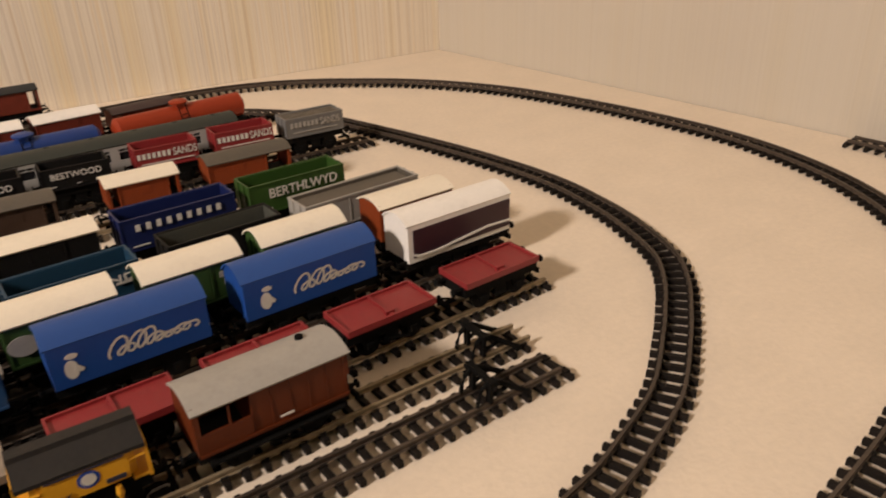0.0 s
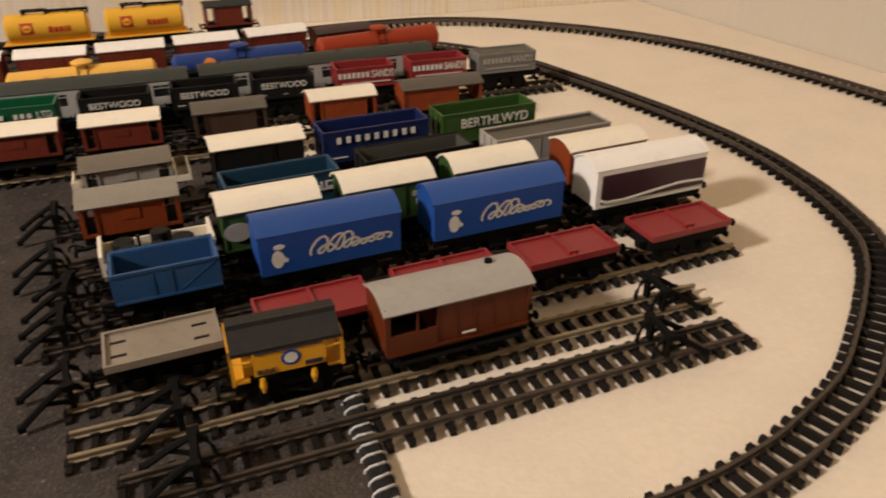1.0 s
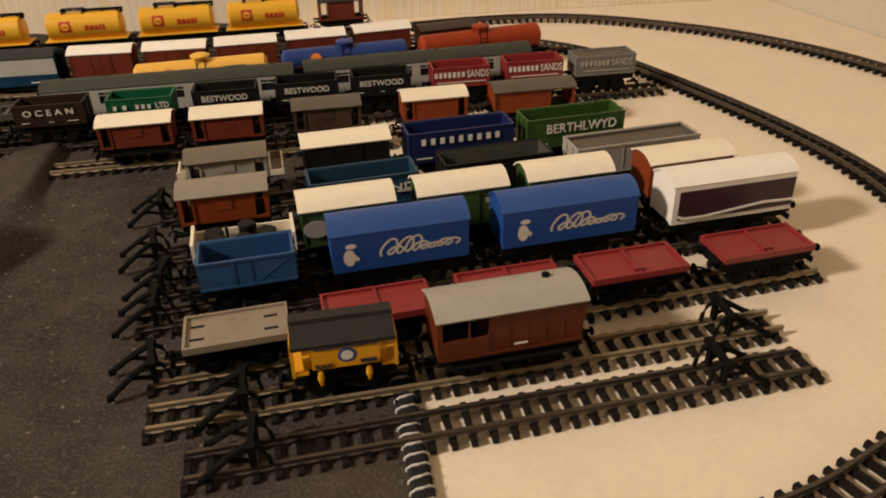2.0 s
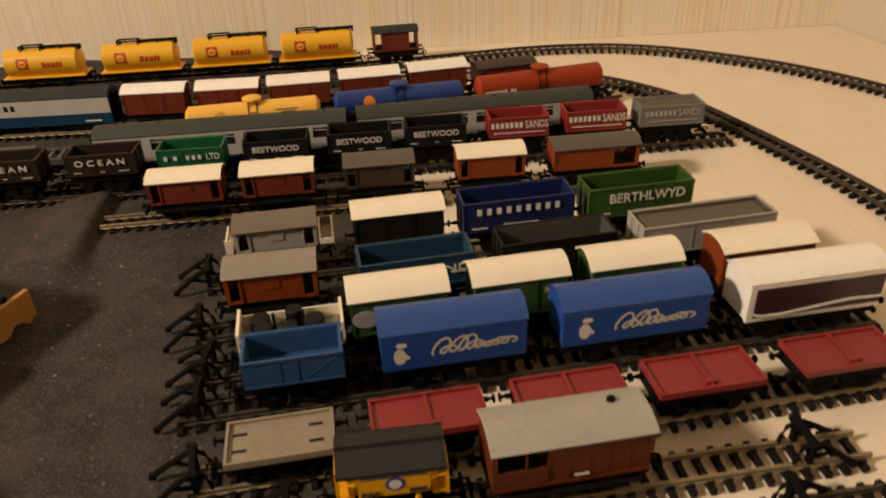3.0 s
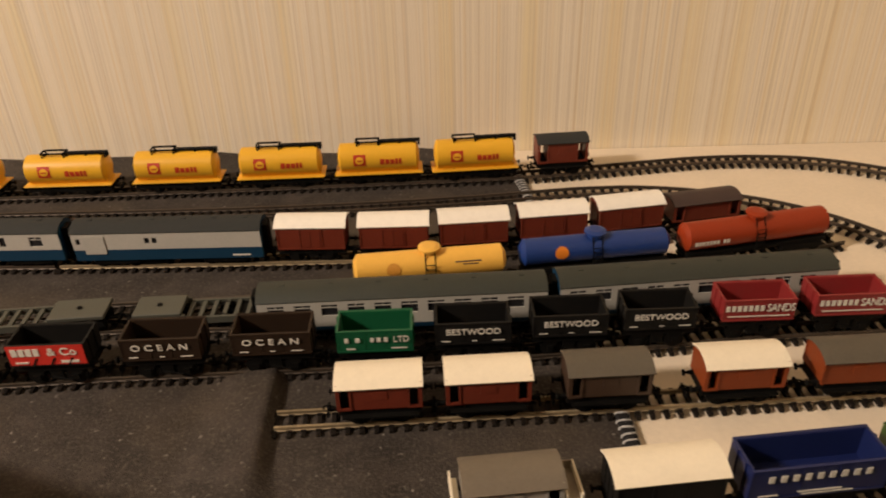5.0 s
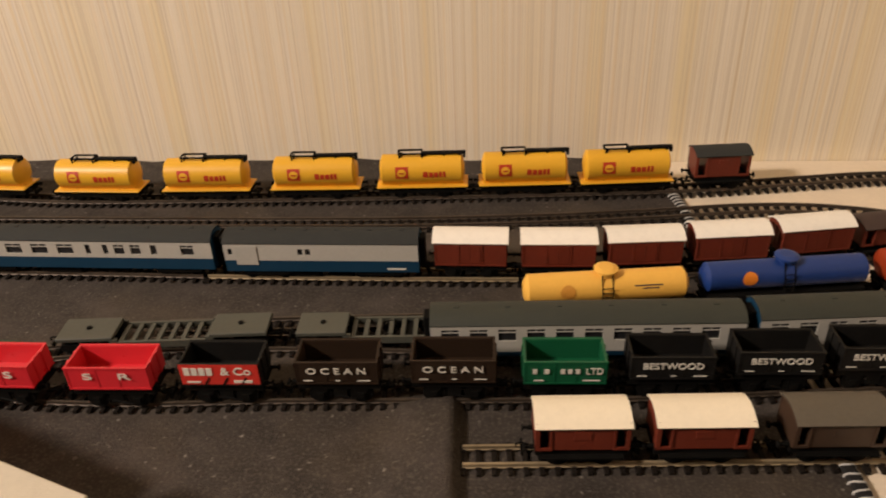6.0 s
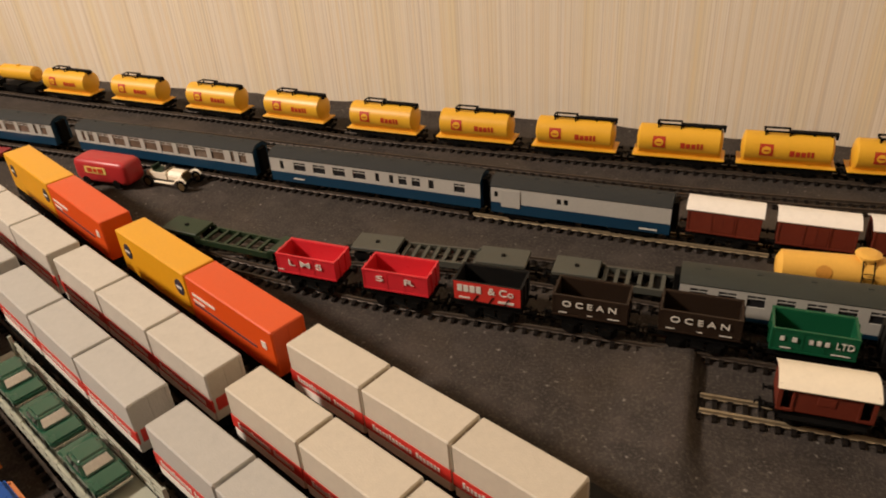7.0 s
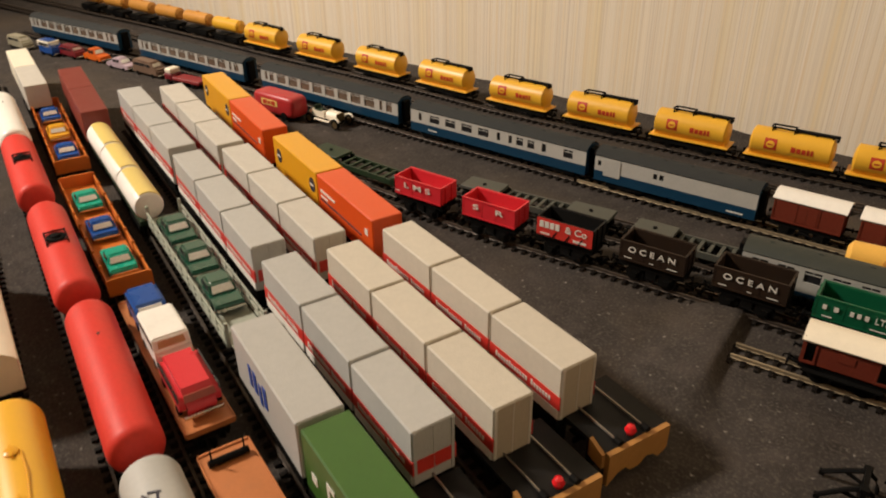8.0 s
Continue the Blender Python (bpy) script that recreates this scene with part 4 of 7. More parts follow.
def coach(label, m, L, lower, upper, roof_mat, windows, W=0.0235, z0=0.0145, zw=0.0240, z1=0.0380, rise=0.0055, group="", ends=RAILBLUE, zwin=None, glaze=GLASSD):
    """A bogie coach: sides in two colours with real window openings, glazing behind, curved roof, corridor ends."""
    t = thing("coach", label, "coach", m, group)
    h, w, k = L / 2, W / 2, 0.0009
    zlo, zhi = zwin or (max(zw + 0.0030, 0.0265), z1 - 0.0026)
    for s in (-1, 1):
        y0, y1 = (-w, -w + k) if s < 0 else (w - k, w)
        bm = bmesh.new()
        box(bm, -h, h, y0, y1, zw, zlo), box(bm, -h, h, y0, y1, zhi, z1)
        edge = -h
        for a, b in windows:
            box(bm, edge, a, y0, y1, zlo, zhi)
            edge = b
        box(bm, edge, h, y0, y1, zlo, zhi)
        part("upper_side", bm, upper, t)
        part("lower_side", boxes((-h, h, y0 - 0.0001, y1 + 0.0001, z0, zw)), lower, t)
        for a, b in windows:
            yy = (-w + k + 0.0002) if s < 0 else (w - k - 0.0007)
            p = part("window", boxes((a - 0.0006, b + 0.0006, yy, yy + 0.0005, zlo - 0.0005, zhi + 0.0005)), glaze, t)
            if b - a > 0.007:
                yf = -w + 0.0002 if s < 0 else w - 0.0006
                part("vent_bar", boxes((a, b, yf, yf + 0.0004, zhi - 0.0026, zhi - 0.0020), ((a + b) / 2 - 0.0003, (a + b) / 2 + 0.0003, yf, yf + 0.0004, zhi - 0.0020, zhi)), upper, p)
    part("floor_pan", boxes((-h + 0.001, h - 0.001, -w + k, w - k, z0, z0 + 0.002)), BLACK, t)
    part("partition", boxes(*[(x - 0.0004, x + 0.0004, -w + 0.002, w - 0.002, z0 + 0.002, z1 - 0.001) for x in [(-h + 0.012) + i * (L - 0.024) / 8 for i in range(9)]]), CREAM, t)
    part("seats", boxes(*[(x - 0.003, x + 0.003, -w + 0.003, w - 0.003, z0 + 0.002, z0 + 0.009) for x in [(-h + 0.02) + i * (L - 0.04) / 12 for i in range(13)]]), BUFF, t)
    end_prof = [(-w + 0.0003, z0), (w - 0.0003, z0), (w - 0.0003, z1)] + [(w * (1 - 2 * i / 10), z1 + rise * (1 - abs(1 - 2 * i / 10) ** 2.4)) for i in range(1, 10)] + [(-w + 0.0003, z1)]
    for s in (-1, 1):
        x0, x1 = (-h - 0.0002, -h + 0.001) if s < 0 else (h - 0.001, h + 0.0002)
        part("end", prism(bmesh.new(), end_prof, x0, x1), ends, t)
        part("corridor", boxes((min(s * h, s * (h + 0.0045)), max(s * h, s * (h + 0.0045)), -0.0052, 0.0052, z0 + 0.001, z1 + 0.002), bevel=0.0006), BLACK, t)
    top, low = [], []
    n = 14
    for i in range(n + 1):
        u = -1 + 2 * i / n
        hh = rise * (1 - abs(u) ** 2.4)
        top.append((u * (w + 0.0006), z1 + hh + 0.0008))
        low.append((u * (w + 0.0002), z1 + hh))
    part("roof", prism(bmesh.new(), top + low[::-1], -h - 0.0003, h + 0.0003), roof_mat, t, smooth=True)
    for i in range(6):
        x = -h + L * (i + 0.5) / 6
        part("roof_vent", boxes((x - 0.0018, x + 0.0018, -0.0012, 0.0012, z1 + rise, z1 + rise + 0.0014), bevel=0.0003), roof_mat, t)
    part("underframe", boxes((-h * 0.35, -h * 0.05, -0.0085, 0.0085, 0.0085, z0), (h * 0.08, h * 0.3, -0.008, 0.008, 0.0095, z0), (-h, h, -0.0035, 0.0035, 0.0105, z0)), BLACK, t)
    bogie(t, -h + 0.030, z0), bogie(t, h - 0.030, z0)
    couplings(t, h)
    return t
# ---------- outer loop: yellow tank train ----------
tanks = []
for x, y, a in ((-0.0003, 0.0295, 3.0), (-0.0907, 0.0275, 1.5), (-0.1825, 0.0255, 0.8), (-0.2795, 0.0245, 0.0), (-0.3805, 0.0245, -0.5), (-0.4835, 0.0257, -2.5), (-0.5960, 0.0350, -4.5), (-0.7080, 0.0430, -4.0), (-0.8250, 0.0495, -3.5), (-0.9420, 0.0555, -3.5)):
    m = pose(x, y, 0, 0, 0, a)
    tanks.append(tank_wagon(m, "yellow tank train") if not tanks else again(tanks[0], m))
for i, (x, y) in enumerate(((-1.036, 0.0615), (-1.116, 0.0675), (-1.196, 0.0715), (-1.276, 0.0750), (-1.356, 0.0770), (-1.436, 0.0790))):
    bogie_tank("tank_wagon", "plain yellow tank wagon without badge" if i == 0 else "orange-yellow dirty tank wagon", pose(x, y + 0.003, 0, 0, 0, -3), 0.064, YELLOW if i == 0 else DIRTYEL, r=0.0100, zc=0.0335, dome=False)
brake_van("brake_van", "small red-brown brake van with slate grey roof on tank train", pose(0.0825, 0.0337, 0, 0, 0, 3.5), 0.0480, MAROON, SLATE, z0=0.0205, z1=0.0405, cabin=(-0.30, 0.30))

# ---------- coach train ----------


L = 0.147
c1 = coach("blue and grey brake van coach with slate roof", pose(-0.2485, -0.1068, 0, 0, 0, -1.6), L, RAILBLUE, COACHGREY, SLATE, [(-0.0705, -0.0672), (-0.0170, -0.0132), (-0.0112, -0.0074)], group="coach train", zwin=(0.0288, 0.0340))
part("luggage_door", plate(bmesh.new(), -0.0120, -0.0645, -0.0480, 0.0205, 0.0362), COACHGREY, c1)
bars(c1, INK, -0.0119, [(0.050, 0.064, 0.0168, 0.0180)])
L = 0.212
W2 = [(-0.095, -0.091), (-0.080, -0.067), (-0.059, -0.046), (-0.038, -0.025), (-0.017, -0.004), (0.006, 0.010), (0.020, 0.024), (0.029, 0.037), (0.042, 0.050), (0.058, 0.063), (0.082, 0.092)]
c2 = coach("blue and grey passenger coach with slate roof", pose(-0.4380, -0.0985, 0, 0, 0, -2.2), L, RAILBLUE, COACHGREY, SLATE, W2, group="coach train")
bars(c2, INK, -0.0119, [(-0.082, -0.070, 0.0180, 0.0190)])
L = 0.230
W3 = [(-0.099, -0.095), (-0.091, -0.084)] + [(-0.078 + 0.0196 * i, -0.078 + 0.0196 * i + 0.0145) for i in range(8)] + [(0.081, 0.085), (0.090, 0.098)]
W3 = [(a * L / 0.212, b * L / 0.212) for a, b in W3]
c3 = None
for x, y, a in ((-0.6790, -0.0855, -3.0), (-0.9460, -0.0740, -1.5), (-1.2260, -0.0755, 1.5)):
    m = pose(x, y, 0, 0, 0, a)
    c3 = again(c3, m) if c3 else coach("blue and grey passenger coach with large windows and slate roof", m, L, RAILBLUE, COACHGREY, SLATE, W3, group="coach train", zwin=(0.0260, 0.0370), glaze=GLASSB)

# five white-roofed vans and a dark brake van
v = None
for x0, y0, x1, y1 in ((-0.1645, -0.1185, -0.1095, -0.1210), (-0.0995, -0.1215, -0.0455, -0.1225), (-0.0360, -0.1205, 0.0167, -0.1180), (0.0270, -0.1150, 0.0805, -0.1110), (0.0897, -0.1080, 0.1440, -0.1005)):
    m, L = seat(x0, y0, x1, y1, 0.0228)
    v = again(v, m) if v else van("goods_van", "red-brown four-wheel goods van with bright white roof", m, 0.0545, MAROON, WHITE, group="white-roofed vans", z0=0.0195, z1=0.0385)
m, L = seat(0.154, -0.096, 0.212, -0.086, 0.0228)
brake_van("brake_van", "dark red-brown brake van with purple-brown roof", m, L, MAROON, PURPLEBROWN, z0=0.0180, z1=0.0328, rise=0.0034)

# ---------- bogie tanks ----------
bogie_tank("tank_wagon", "amber yellow bogie tank wagon with dome and ladder", pose(-0.0450, -0.1610, 0, 0, 0, 4.7), 0.111, AMBER, DIRTYEL, DARKINK, AMBER, r=0.0106)
bogie_tank("tank_wagon", "bright blue bogie tank wagon with orange badge", pose(0.0785, -0.1460, 0, 0, 0, 5.6), 0.1135, NAVYTANK, ORINK, None, NAVYTANK, r=0.0102)
ot = bogie_tank("tank_wagon", "orange-red bogie tank wagon with black ladder", pose(0.2060, -0.1270, 0, 0, 0, 10), 0.121, ORTANK, None, None, ORTANK)
bars(ot, INK, -0.0112, [(-0.054 + i * 0.0029, -0.0520 + i * 0.0029, 0.0262, 0.0292) for i in range(7)] + [(-0.031, -0.029, 0.0262, 0.0292), (-0.0282, -0.0262, 0.0262, 0.0292)])

# ---------- dark-roofed coaches and low wagons ----------
WD = [(-0.090 + i * 0.0178, -0.079 + i * 0.0178) for i in range(10)]
dc = coach("blue and grey coach with dark olive grey roof", pose(-0.0637, -0.2035, -0.0015, 0, 0, 0.9), 0.1935, RAILBLUE, COACHGREY, DKGREY, WD, zw=0.0180, W=0.0250, group="dark-roofed coaches")
again(dc, pose(0.1380, -0.1940, -0.0015, 0, 0, 3.4))


def low_wagon(label, m, L, mat, rungs, group="", plates=(-1, 1), e=0.038):
    """A low bogie wagon: flat plates over the bogies, open ladder-like frame between."""
    t = thing("well_wagon", label, "low wagon", m, group)
    h, w = L / 2, 0.0115
    for s in (-1, 1):
        x0, x1 = (-h, -h + e) if s < 0 else (h - e, h)
        if s not in plates:
            bogie(t, (x0 + x1) / 2, 0.0150)
            continue
        part("end_plate", boxes((x0, x1, -w, w, 0.0185, 0.0215), bevel=0.0004), mat, t)
        part("pivot", lathe(bmesh.new(), [(0, 0.0018), (0.0009, 0.0018)], "z", 10, ((x0 + x1) / 2, 0, 0.0215)), BLACK, t)
        bogie(t, (x0 + x1) / 2, 0.0185)
    bm = bmesh.new()
    xr = h - e + 0.002 if 1 in plates else h
    for y in (-w + 0.001, w - 0.001):
        box(bm, -h + e - 0.002, xr, y - 0.001, y + 0.001, 0.0125, 0.0175)
        for s in plates:
            x = s * (h - e)
            box(bm, x - 0.0025, x + 0.0025, y - 0.001, y + 0.001, 0.0130, 0.0195)
    part("side_beam", bm, mat, t)
    for i in range(rungs):
        x = (-h + e) + (xr + h - e) * (i + 0.5) / rungs
        part("cross_beam", boxes((x - 0.0014, x + 0.0014, -w + 0.002, w - 0.002, 0.0150, 0.0170)), mat, t)
    couplings(t, h)
    return t


OLDGREY = material("worn_grey_plastic", (0.098, 0.084, 0.064), 0.6, 0, 0.15, 60.0, dirt=0.15)
PLATEGREY = material("plate_grey", (0.068, 0.070, 0.056), 0.6, 0, 0.15, 60.0, dirt=0.15)
low_wagon("grey low wagon with open slatted well", pose(-0.3400, -0.1955, 0.0005, 0, 0, 3), 0.140, PLATEGREY, 8, "low wagons")
low_wagon("brown-grey low wagon with open slatted well", pose(-0.2050, -0.1920, 0.0005, 0, 0, 1), 0.090, PLATEGREY, 7, "low wagons", (-1,), 0.033)
DKGREEN = material("dark_green_plastic", (0.012, 0.030, 0.010), 0.55, 0, 0.15, 60.0)
low_wagon("dark green low wagon with open slatted well", pose(-0.5080, -0.2165, 0.0, 0, 0, -4), 0.150, DKGREEN, 7, "low wagons")

# ---------- rake of open wagons ----------


def small_open(x0, x1, y, col, ins, label, words=None, ink=INK, height=0.006, width=None, spread=1.0, extra=(), y1=None, zw=0.0335):
    m, L = seat(x0, y, x1, y if y1 is None else y1)
    t = open_wagon("open_wagon", label, m, L, col, ins, z1=0.0395, group="rake of open wagons")
    if words:
        lettering(words, t, ink, 0, zw, -0.01185, height, width, spread=spread)
    if extra:
        bars(t, ink, -0.01185, extra)
    return t


BARS3 = [(-0.020, -0.0145, 0.0263, 0.0268), (-0.001, 0.0022, 0.0264, 0.0268), (0.012, 0.0195, 0.0263, 0.0268)]
small_open(-0.4460, -0.3960, -0.2575, REDP, REDP, "bright red empty open wagon lettered in white", "L M S", INK, 0.0050, 0.028, extra=[(-0.024, -0.019, 0.0262, 0.0268)], y1=-0.2590)
small_open(-0.3735, -0.3235, -0.2600, REDP, REDP, "bright red empty open wagon lettered in white", "S    R", INK, 0.0048, 0.029)
CHOC = material("chocolate_plastic", (0.026, 0.015, 0.009), 0.5, 0, 0.15, 60.0, 0.1, 700.0, 0.25)
SOOT = material("soot_black", (0.009, 0.0085, 0.008), 0.55, 0, 0.25, 60.0, 0.1, 700.0, 0.2, dirt=0.03)
pu = small_open(-0.3060, -0.2580, -0.2565, SOOT, SOOT, "black-lined open wagon with bright red sides", None)
part("side_panel", plate(bmesh.new(), -0.01145, -0.0235, 0.0235, 0.0248, 0.0395), STRIPE, pu)
bars(pu, INK, -0.01185, [(-0.021, -0.0175, 0.0318, 0.0372), (-0.0165, -0.013, 0.0318, 0.0372), (-0.012, -0.0085, 0.0318, 0.0372), (-0.0075, -0.004, 0.0318, 0.0372), (-0.020, -0.012, 0.0262, 0.0273), (0.008, 0.019, 0.0262, 0.0280)])
lettering("& Co", pu, INK, 0.010, 0.0345, -0.01185, 0.0058, 0.018)
for i in (0, 1, 2):
    part("brace", panel(bmesh.new(), -0.01185, [(-0.010 + i * 0.011, 0.0250), (-0.0088 + i * 0.011, 0.0250), (-0.0058 + i * 0.011, 0.0300), (-0.0070 + i * 0.011, 0.0300)]), SOOT, pu)
for x0, x1, y in ((-0.2375, -0.1885, -0.2550), (-0.1695, -0.1200, -0.2535)):
    small_open(x0, x1, y, CHOC, CHOC, "dark chocolate empty open wagon with spaced white lettering", "O C E A N", INK, 0.0046, 0.035, extra=BARS3)
aw = small_open(-0.1040, -0.0565, -0.2545, GREEN2, GREEN2, "bottle green empty open wagon with white lettering", None)
lettering("LTD", aw, INK, 0.0165, 0.0332, -0.01185, 0.0048, 0.0095)
bars(aw, INK, -0.01185, [(-0.0187, -0.0163, 0.0316, 0.0348), (-0.0120, -0.0092, 0.0316, 0.0348), (-0.0027, -0.0004, 0.0316, 0.0348), (0.0014, 0.0038, 0.0316, 0.0348), (0.0058, 0.0082, 0.0316, 0.0348), (-0.018, -0.012, 0.0262, 0.0269), (0.010, 0.020, 0.0262, 0.0269)])
for x0, x1, y in ((-0.0425, 0.0052, -0.2505), (0.0195, 0.0672, -0.2462), (0.0785, 0.1250, -0.2425)):
    small_open(x0, x1, y, SOOT, SOOT, "black empty open wagon with bold white lettering", "BESTWOOD", INK, 0.0046, 0.034, extra=BARS3)
for x0, x1, y, c in ((0.1435, 0.1905, -0.2370, CRIMSON), (0.2050, 0.2530, -0.2345, CRIMSON), (0.2640, 0.3160, -0.2345, WAGONGREY)):
    ink = INK if c is CRIMSON else LGREY
    t = small_open(x0, x1, y, c, c, "crimson open wagon with white lettering" if c is CRIMSON else "grey open wagon with a filled load and white lettering", None)
    lettering("SANDS", t, ink, 0.0135, 0.0335, -0.01185, 0.0062, 0.0180)
    bars(t, ink, -0.01185, [(-0.022 + i * 0.0037, -0.0197 + i * 0.0037, 0.0316, 0.0358) for i in range(7)] + [(-0.020, 0.020, 0.0272, 0.0279)])
    if c is WAGONGREY:
        bm = bmesh.new()
        n = 10
        vs = [[bm.verts.new((-0.0245 + 0.0490 * i / n, -0.0100 + 0.020 * j / 5, 0.0385 + 0.0012 * noise.noise((i * 0.7, j * 0.9, 4)))) for j in range(6)] for i in range(n + 1)]
        for i in range(n):
            for j in range(5):
                bm.faces.new((vs[i][j], vs[i + 1][j], vs[i + 1][j + 1], vs[i][j + 1]))
        part("load", bm, OLDGREY, t)

# ---------- brake van siding ----------


def on(row, x0, x1, W=0.0228):
    return seat(x0, row(x0), x1, row(x1), W)


m, L = on(R6, -0.1000, -0.0510)
b1 = brake_van("brake_van", "red-brown brake van with cream white roof and open verandas", m, 0.0490, MAROON, CREAM, z0=0.0205, z1=0.0368, group="cream-roofed brake vans")
again(b1, on(R6, -0.0380, 0.0120)[0])
brake_van("brake_van", "dark brown brake van with grey-brown roof", on(R6, 0.0325, 0.0815)[0], 0.0485, DBROWN, OLDGREY, z0=0.0205, z1=0.0368)
brake_van("brake_van", "orange-brown brake van with cream roof", on(R6, 0.1120, 0.1600)[0], 0.048, OXIDE, CREAM, z0=0.0205, z1=0.0368)
brake_van("brake_van", "long orange-brown brake van with brown-grey roof, one veranda", on(R6, 0.1805, 0.2435)[0], 0.0625, OXIDE, OLDGREY, z0=0.0205, z1=0.0368, cabin=(-0.49, 0.20))

# ---------- siding with dark-roofed van, cream-roofed van and two lettered wagons ----------
gv = brake_van("brake_van", "pale grey brake van with brown roof and cream end platforms", seat(-0.0315, -0.3825, 0.0175, -0.3790)[0], 0.0485, LGREY, TANROOF, z1=0.0374, cabin=(-0.34, 0.34))
part("end_platform", boxes((0.0330, 0.0340, -0.0112, 0.0112, 0.0240, 0.0310), (0.0252, 0.0262, -0.0112, 0.0112, 0.0240, 0.0310), (0.0262, 0.0330, -0.0112, -0.0104, 0.0240, 0.0275)), CREAM, gv, "cream end platform")
part("platform_floor", boxes((0.0262, 0.0330, -0.0104, 0.0104, 0.0240, 0.0260), (0.0262, 0.0330, 0.0104, 0.0112, 0.0240, 0.0310)), BUFF, gv, "tan platform floor")
part("end_platform", boxes((-0.0300, -0.0258, -0.0104, 0.0112, 0.0240, 0.0255), (-0.0300, -0.0290, -0.0104, 0.0112, 0.0255, 0.0310), (-0.0300, -0.0258, -0.0112, -0.0104, 0.0240, 0.0330)), CREAM, gv, "cream end platform")
van("goods_van", "black van with pale cream roof", on(R7, 0.0395, 0.0945)[0], 0.0550, SOOT, CREAM, z1=0.0425, rise=0.004)
m, L = on(R7, 0.1055, 0.1755)
pk = open_wagon("open_wagon", "navy blue empty seven-plank wagon with white lettering", m, L, NAVY, NAVY, z1=0.0435)
bars(pk, INK, -0.01185, [(-0.0265 + i * 0.0061, -0.0237 + i * 0.0061, 0.0355, 0.0396) for i in range(9)] + [(-0.030, -0.020, 0.0262, 0.0269), (-0.010, 0.012, 0.0272, 0.0280), (-0.008, 0.018, 0.0255, 0.0261)])
m, L = on(R7, 0.1845, 0.2530)
bw = open_wagon("open_wagon", "deep green empty seven-plank wagon with bold white lettering", m, L, GREEN, GREEN, z1=0.0435)
lettering("BERTHLWYD", bw, INK, 0.0035, 0.0362, -0.01185, 0.0066, 0.0490)
bars(bw, INK, -0.01185, [(-0.028, -0.020, 0.0262, 0.0269)])

# ---------- siding with orange brake van, teal, black and grey opens ----------
m, L = seat(-0.0290, -0.4355, 0.0200, -0.4330)
brake_van("brake_van", "orange-brown brake van with pale grey roof and posts", m, 0.0485, OXIDE, PALEROOF, z1=0.0400)
m, L = on(R8, 0.0430, 0.1055)
tl = open_wagon("open_wagon", "teal blue empty open wagon with white lettering", m, L, TEAL, TEAL, z1=0.0415)
lettering("NORSTAND", tl, INK, 0.001, 0.0340, -0.01185, 0.0040, 0.056)
bars(tl, INK, -0.01185, [(0.018, 0.030, 0.0308, 0.0320)])
m, L = on(R8, 0.1210, 0.1875)
open_wagon("open_wagon", "black empty open wagon with dark green-grey interior", m, L, SOOT, PLATEGREY, z1=0.0425)
m, L = on(R8, 0.2030, 0.2850)
lg = open_wagon("hopper_wagon", "long pale grey wagon with a smooth grey load", m, L, LGREY, OLDGREY, z1=0.0415, straps=True)
part("load", boxes((-L / 2 + 0.003, L / 2 - 0.003, -0.0095, 0.0095, 0.030, 0.0395), bevel=0.001), OLDGREY, lg)


# ---------- siding with barrels wagon, three green vans and a brake van ----------
m, L = on(R9, -0.0145, 0.0315)
bw2 = thing("barrel_wagon", "worn cream-ended low wagon carrying a row of dark drums", "wagon", m)
part("deck", boxes((-0.026, 0.026, -0.0115, 0.0115, 0.0205, 0.0230)), BUFF, bw2)
for s in (-1, 1):
    part("end_board", boxes((s * 0.0255 - 0.0008, s * 0.0255 + 0.0008, -0.0112, 0.0112, 0.0230, 0.0335)), CREAM, bw2)
for y in (-0.0108, 0.0108):
    part("side_board", boxes((-0.0247, 0.0247, y - 0.0005, y + 0.0005, 0.0230, 0.0295)), CREAM, bw2)
for x, y, z, r in ((-0.0150, 0.0030, 0.0, 0.0052), (-0.0130, -0.0050, 0.0, 0.0046), (0.0020, 0.0045, 0.002, 0.0044), (0.0120, -0.0040, 0.001, 0.0052), (0.0000, -0.0055, 0.0, 0.0040)):
    part("drum", lathe(bmesh.new(), [(0, r * 0.86), (0.0004, r), (0.0050, r * 1.04), (0.0092 + z, r), (0.0096 + z, r * 0.86)], "z", 14, (x, y, 0.0230)), SOOT, bw2)
for x in (-0.0080, 0.0065):
    part("upright", boxes((x - 0.0008, x + 0.0008, -0.0010, 0.0010, 0.0230, 0.0360)), SOOT, bw2)
gear(bw2, 0.050, 0.0225, deck=0.0210)
for x0, x1 in ((0.0375, 0.0880), (0.1000, 0.1500), (0.1605, 0.2125)):
    m, L = on(R9, x0, x1)
    g = van("goods_van", "dark green van with bright cream white arched roof", m, 0.0500, OLIVE, CREAM, group="cream-roofed green vans", z1=0.0437, rise=0.0060)
    part("oval_badge", disc(bmesh.new(), -0.0120, -0.017, 0.0335, 0.0070, 0.0050), LGREY, g, "pale grey oval badge")
    bars(g, LGREY, -0.0120, [(0.012, 0.024, 0.0355, 0.0385), (0.014, 0.023, 0.0310, 0.0338)])
brake_van("brake_van", "brown brake van with worn cream roof and open veranda", on(R9, 0.2340, 0.2870)[0], 0.0525, OXIDE, CREAM, z1=0.0440, cabin=(-0.40, 0.42))

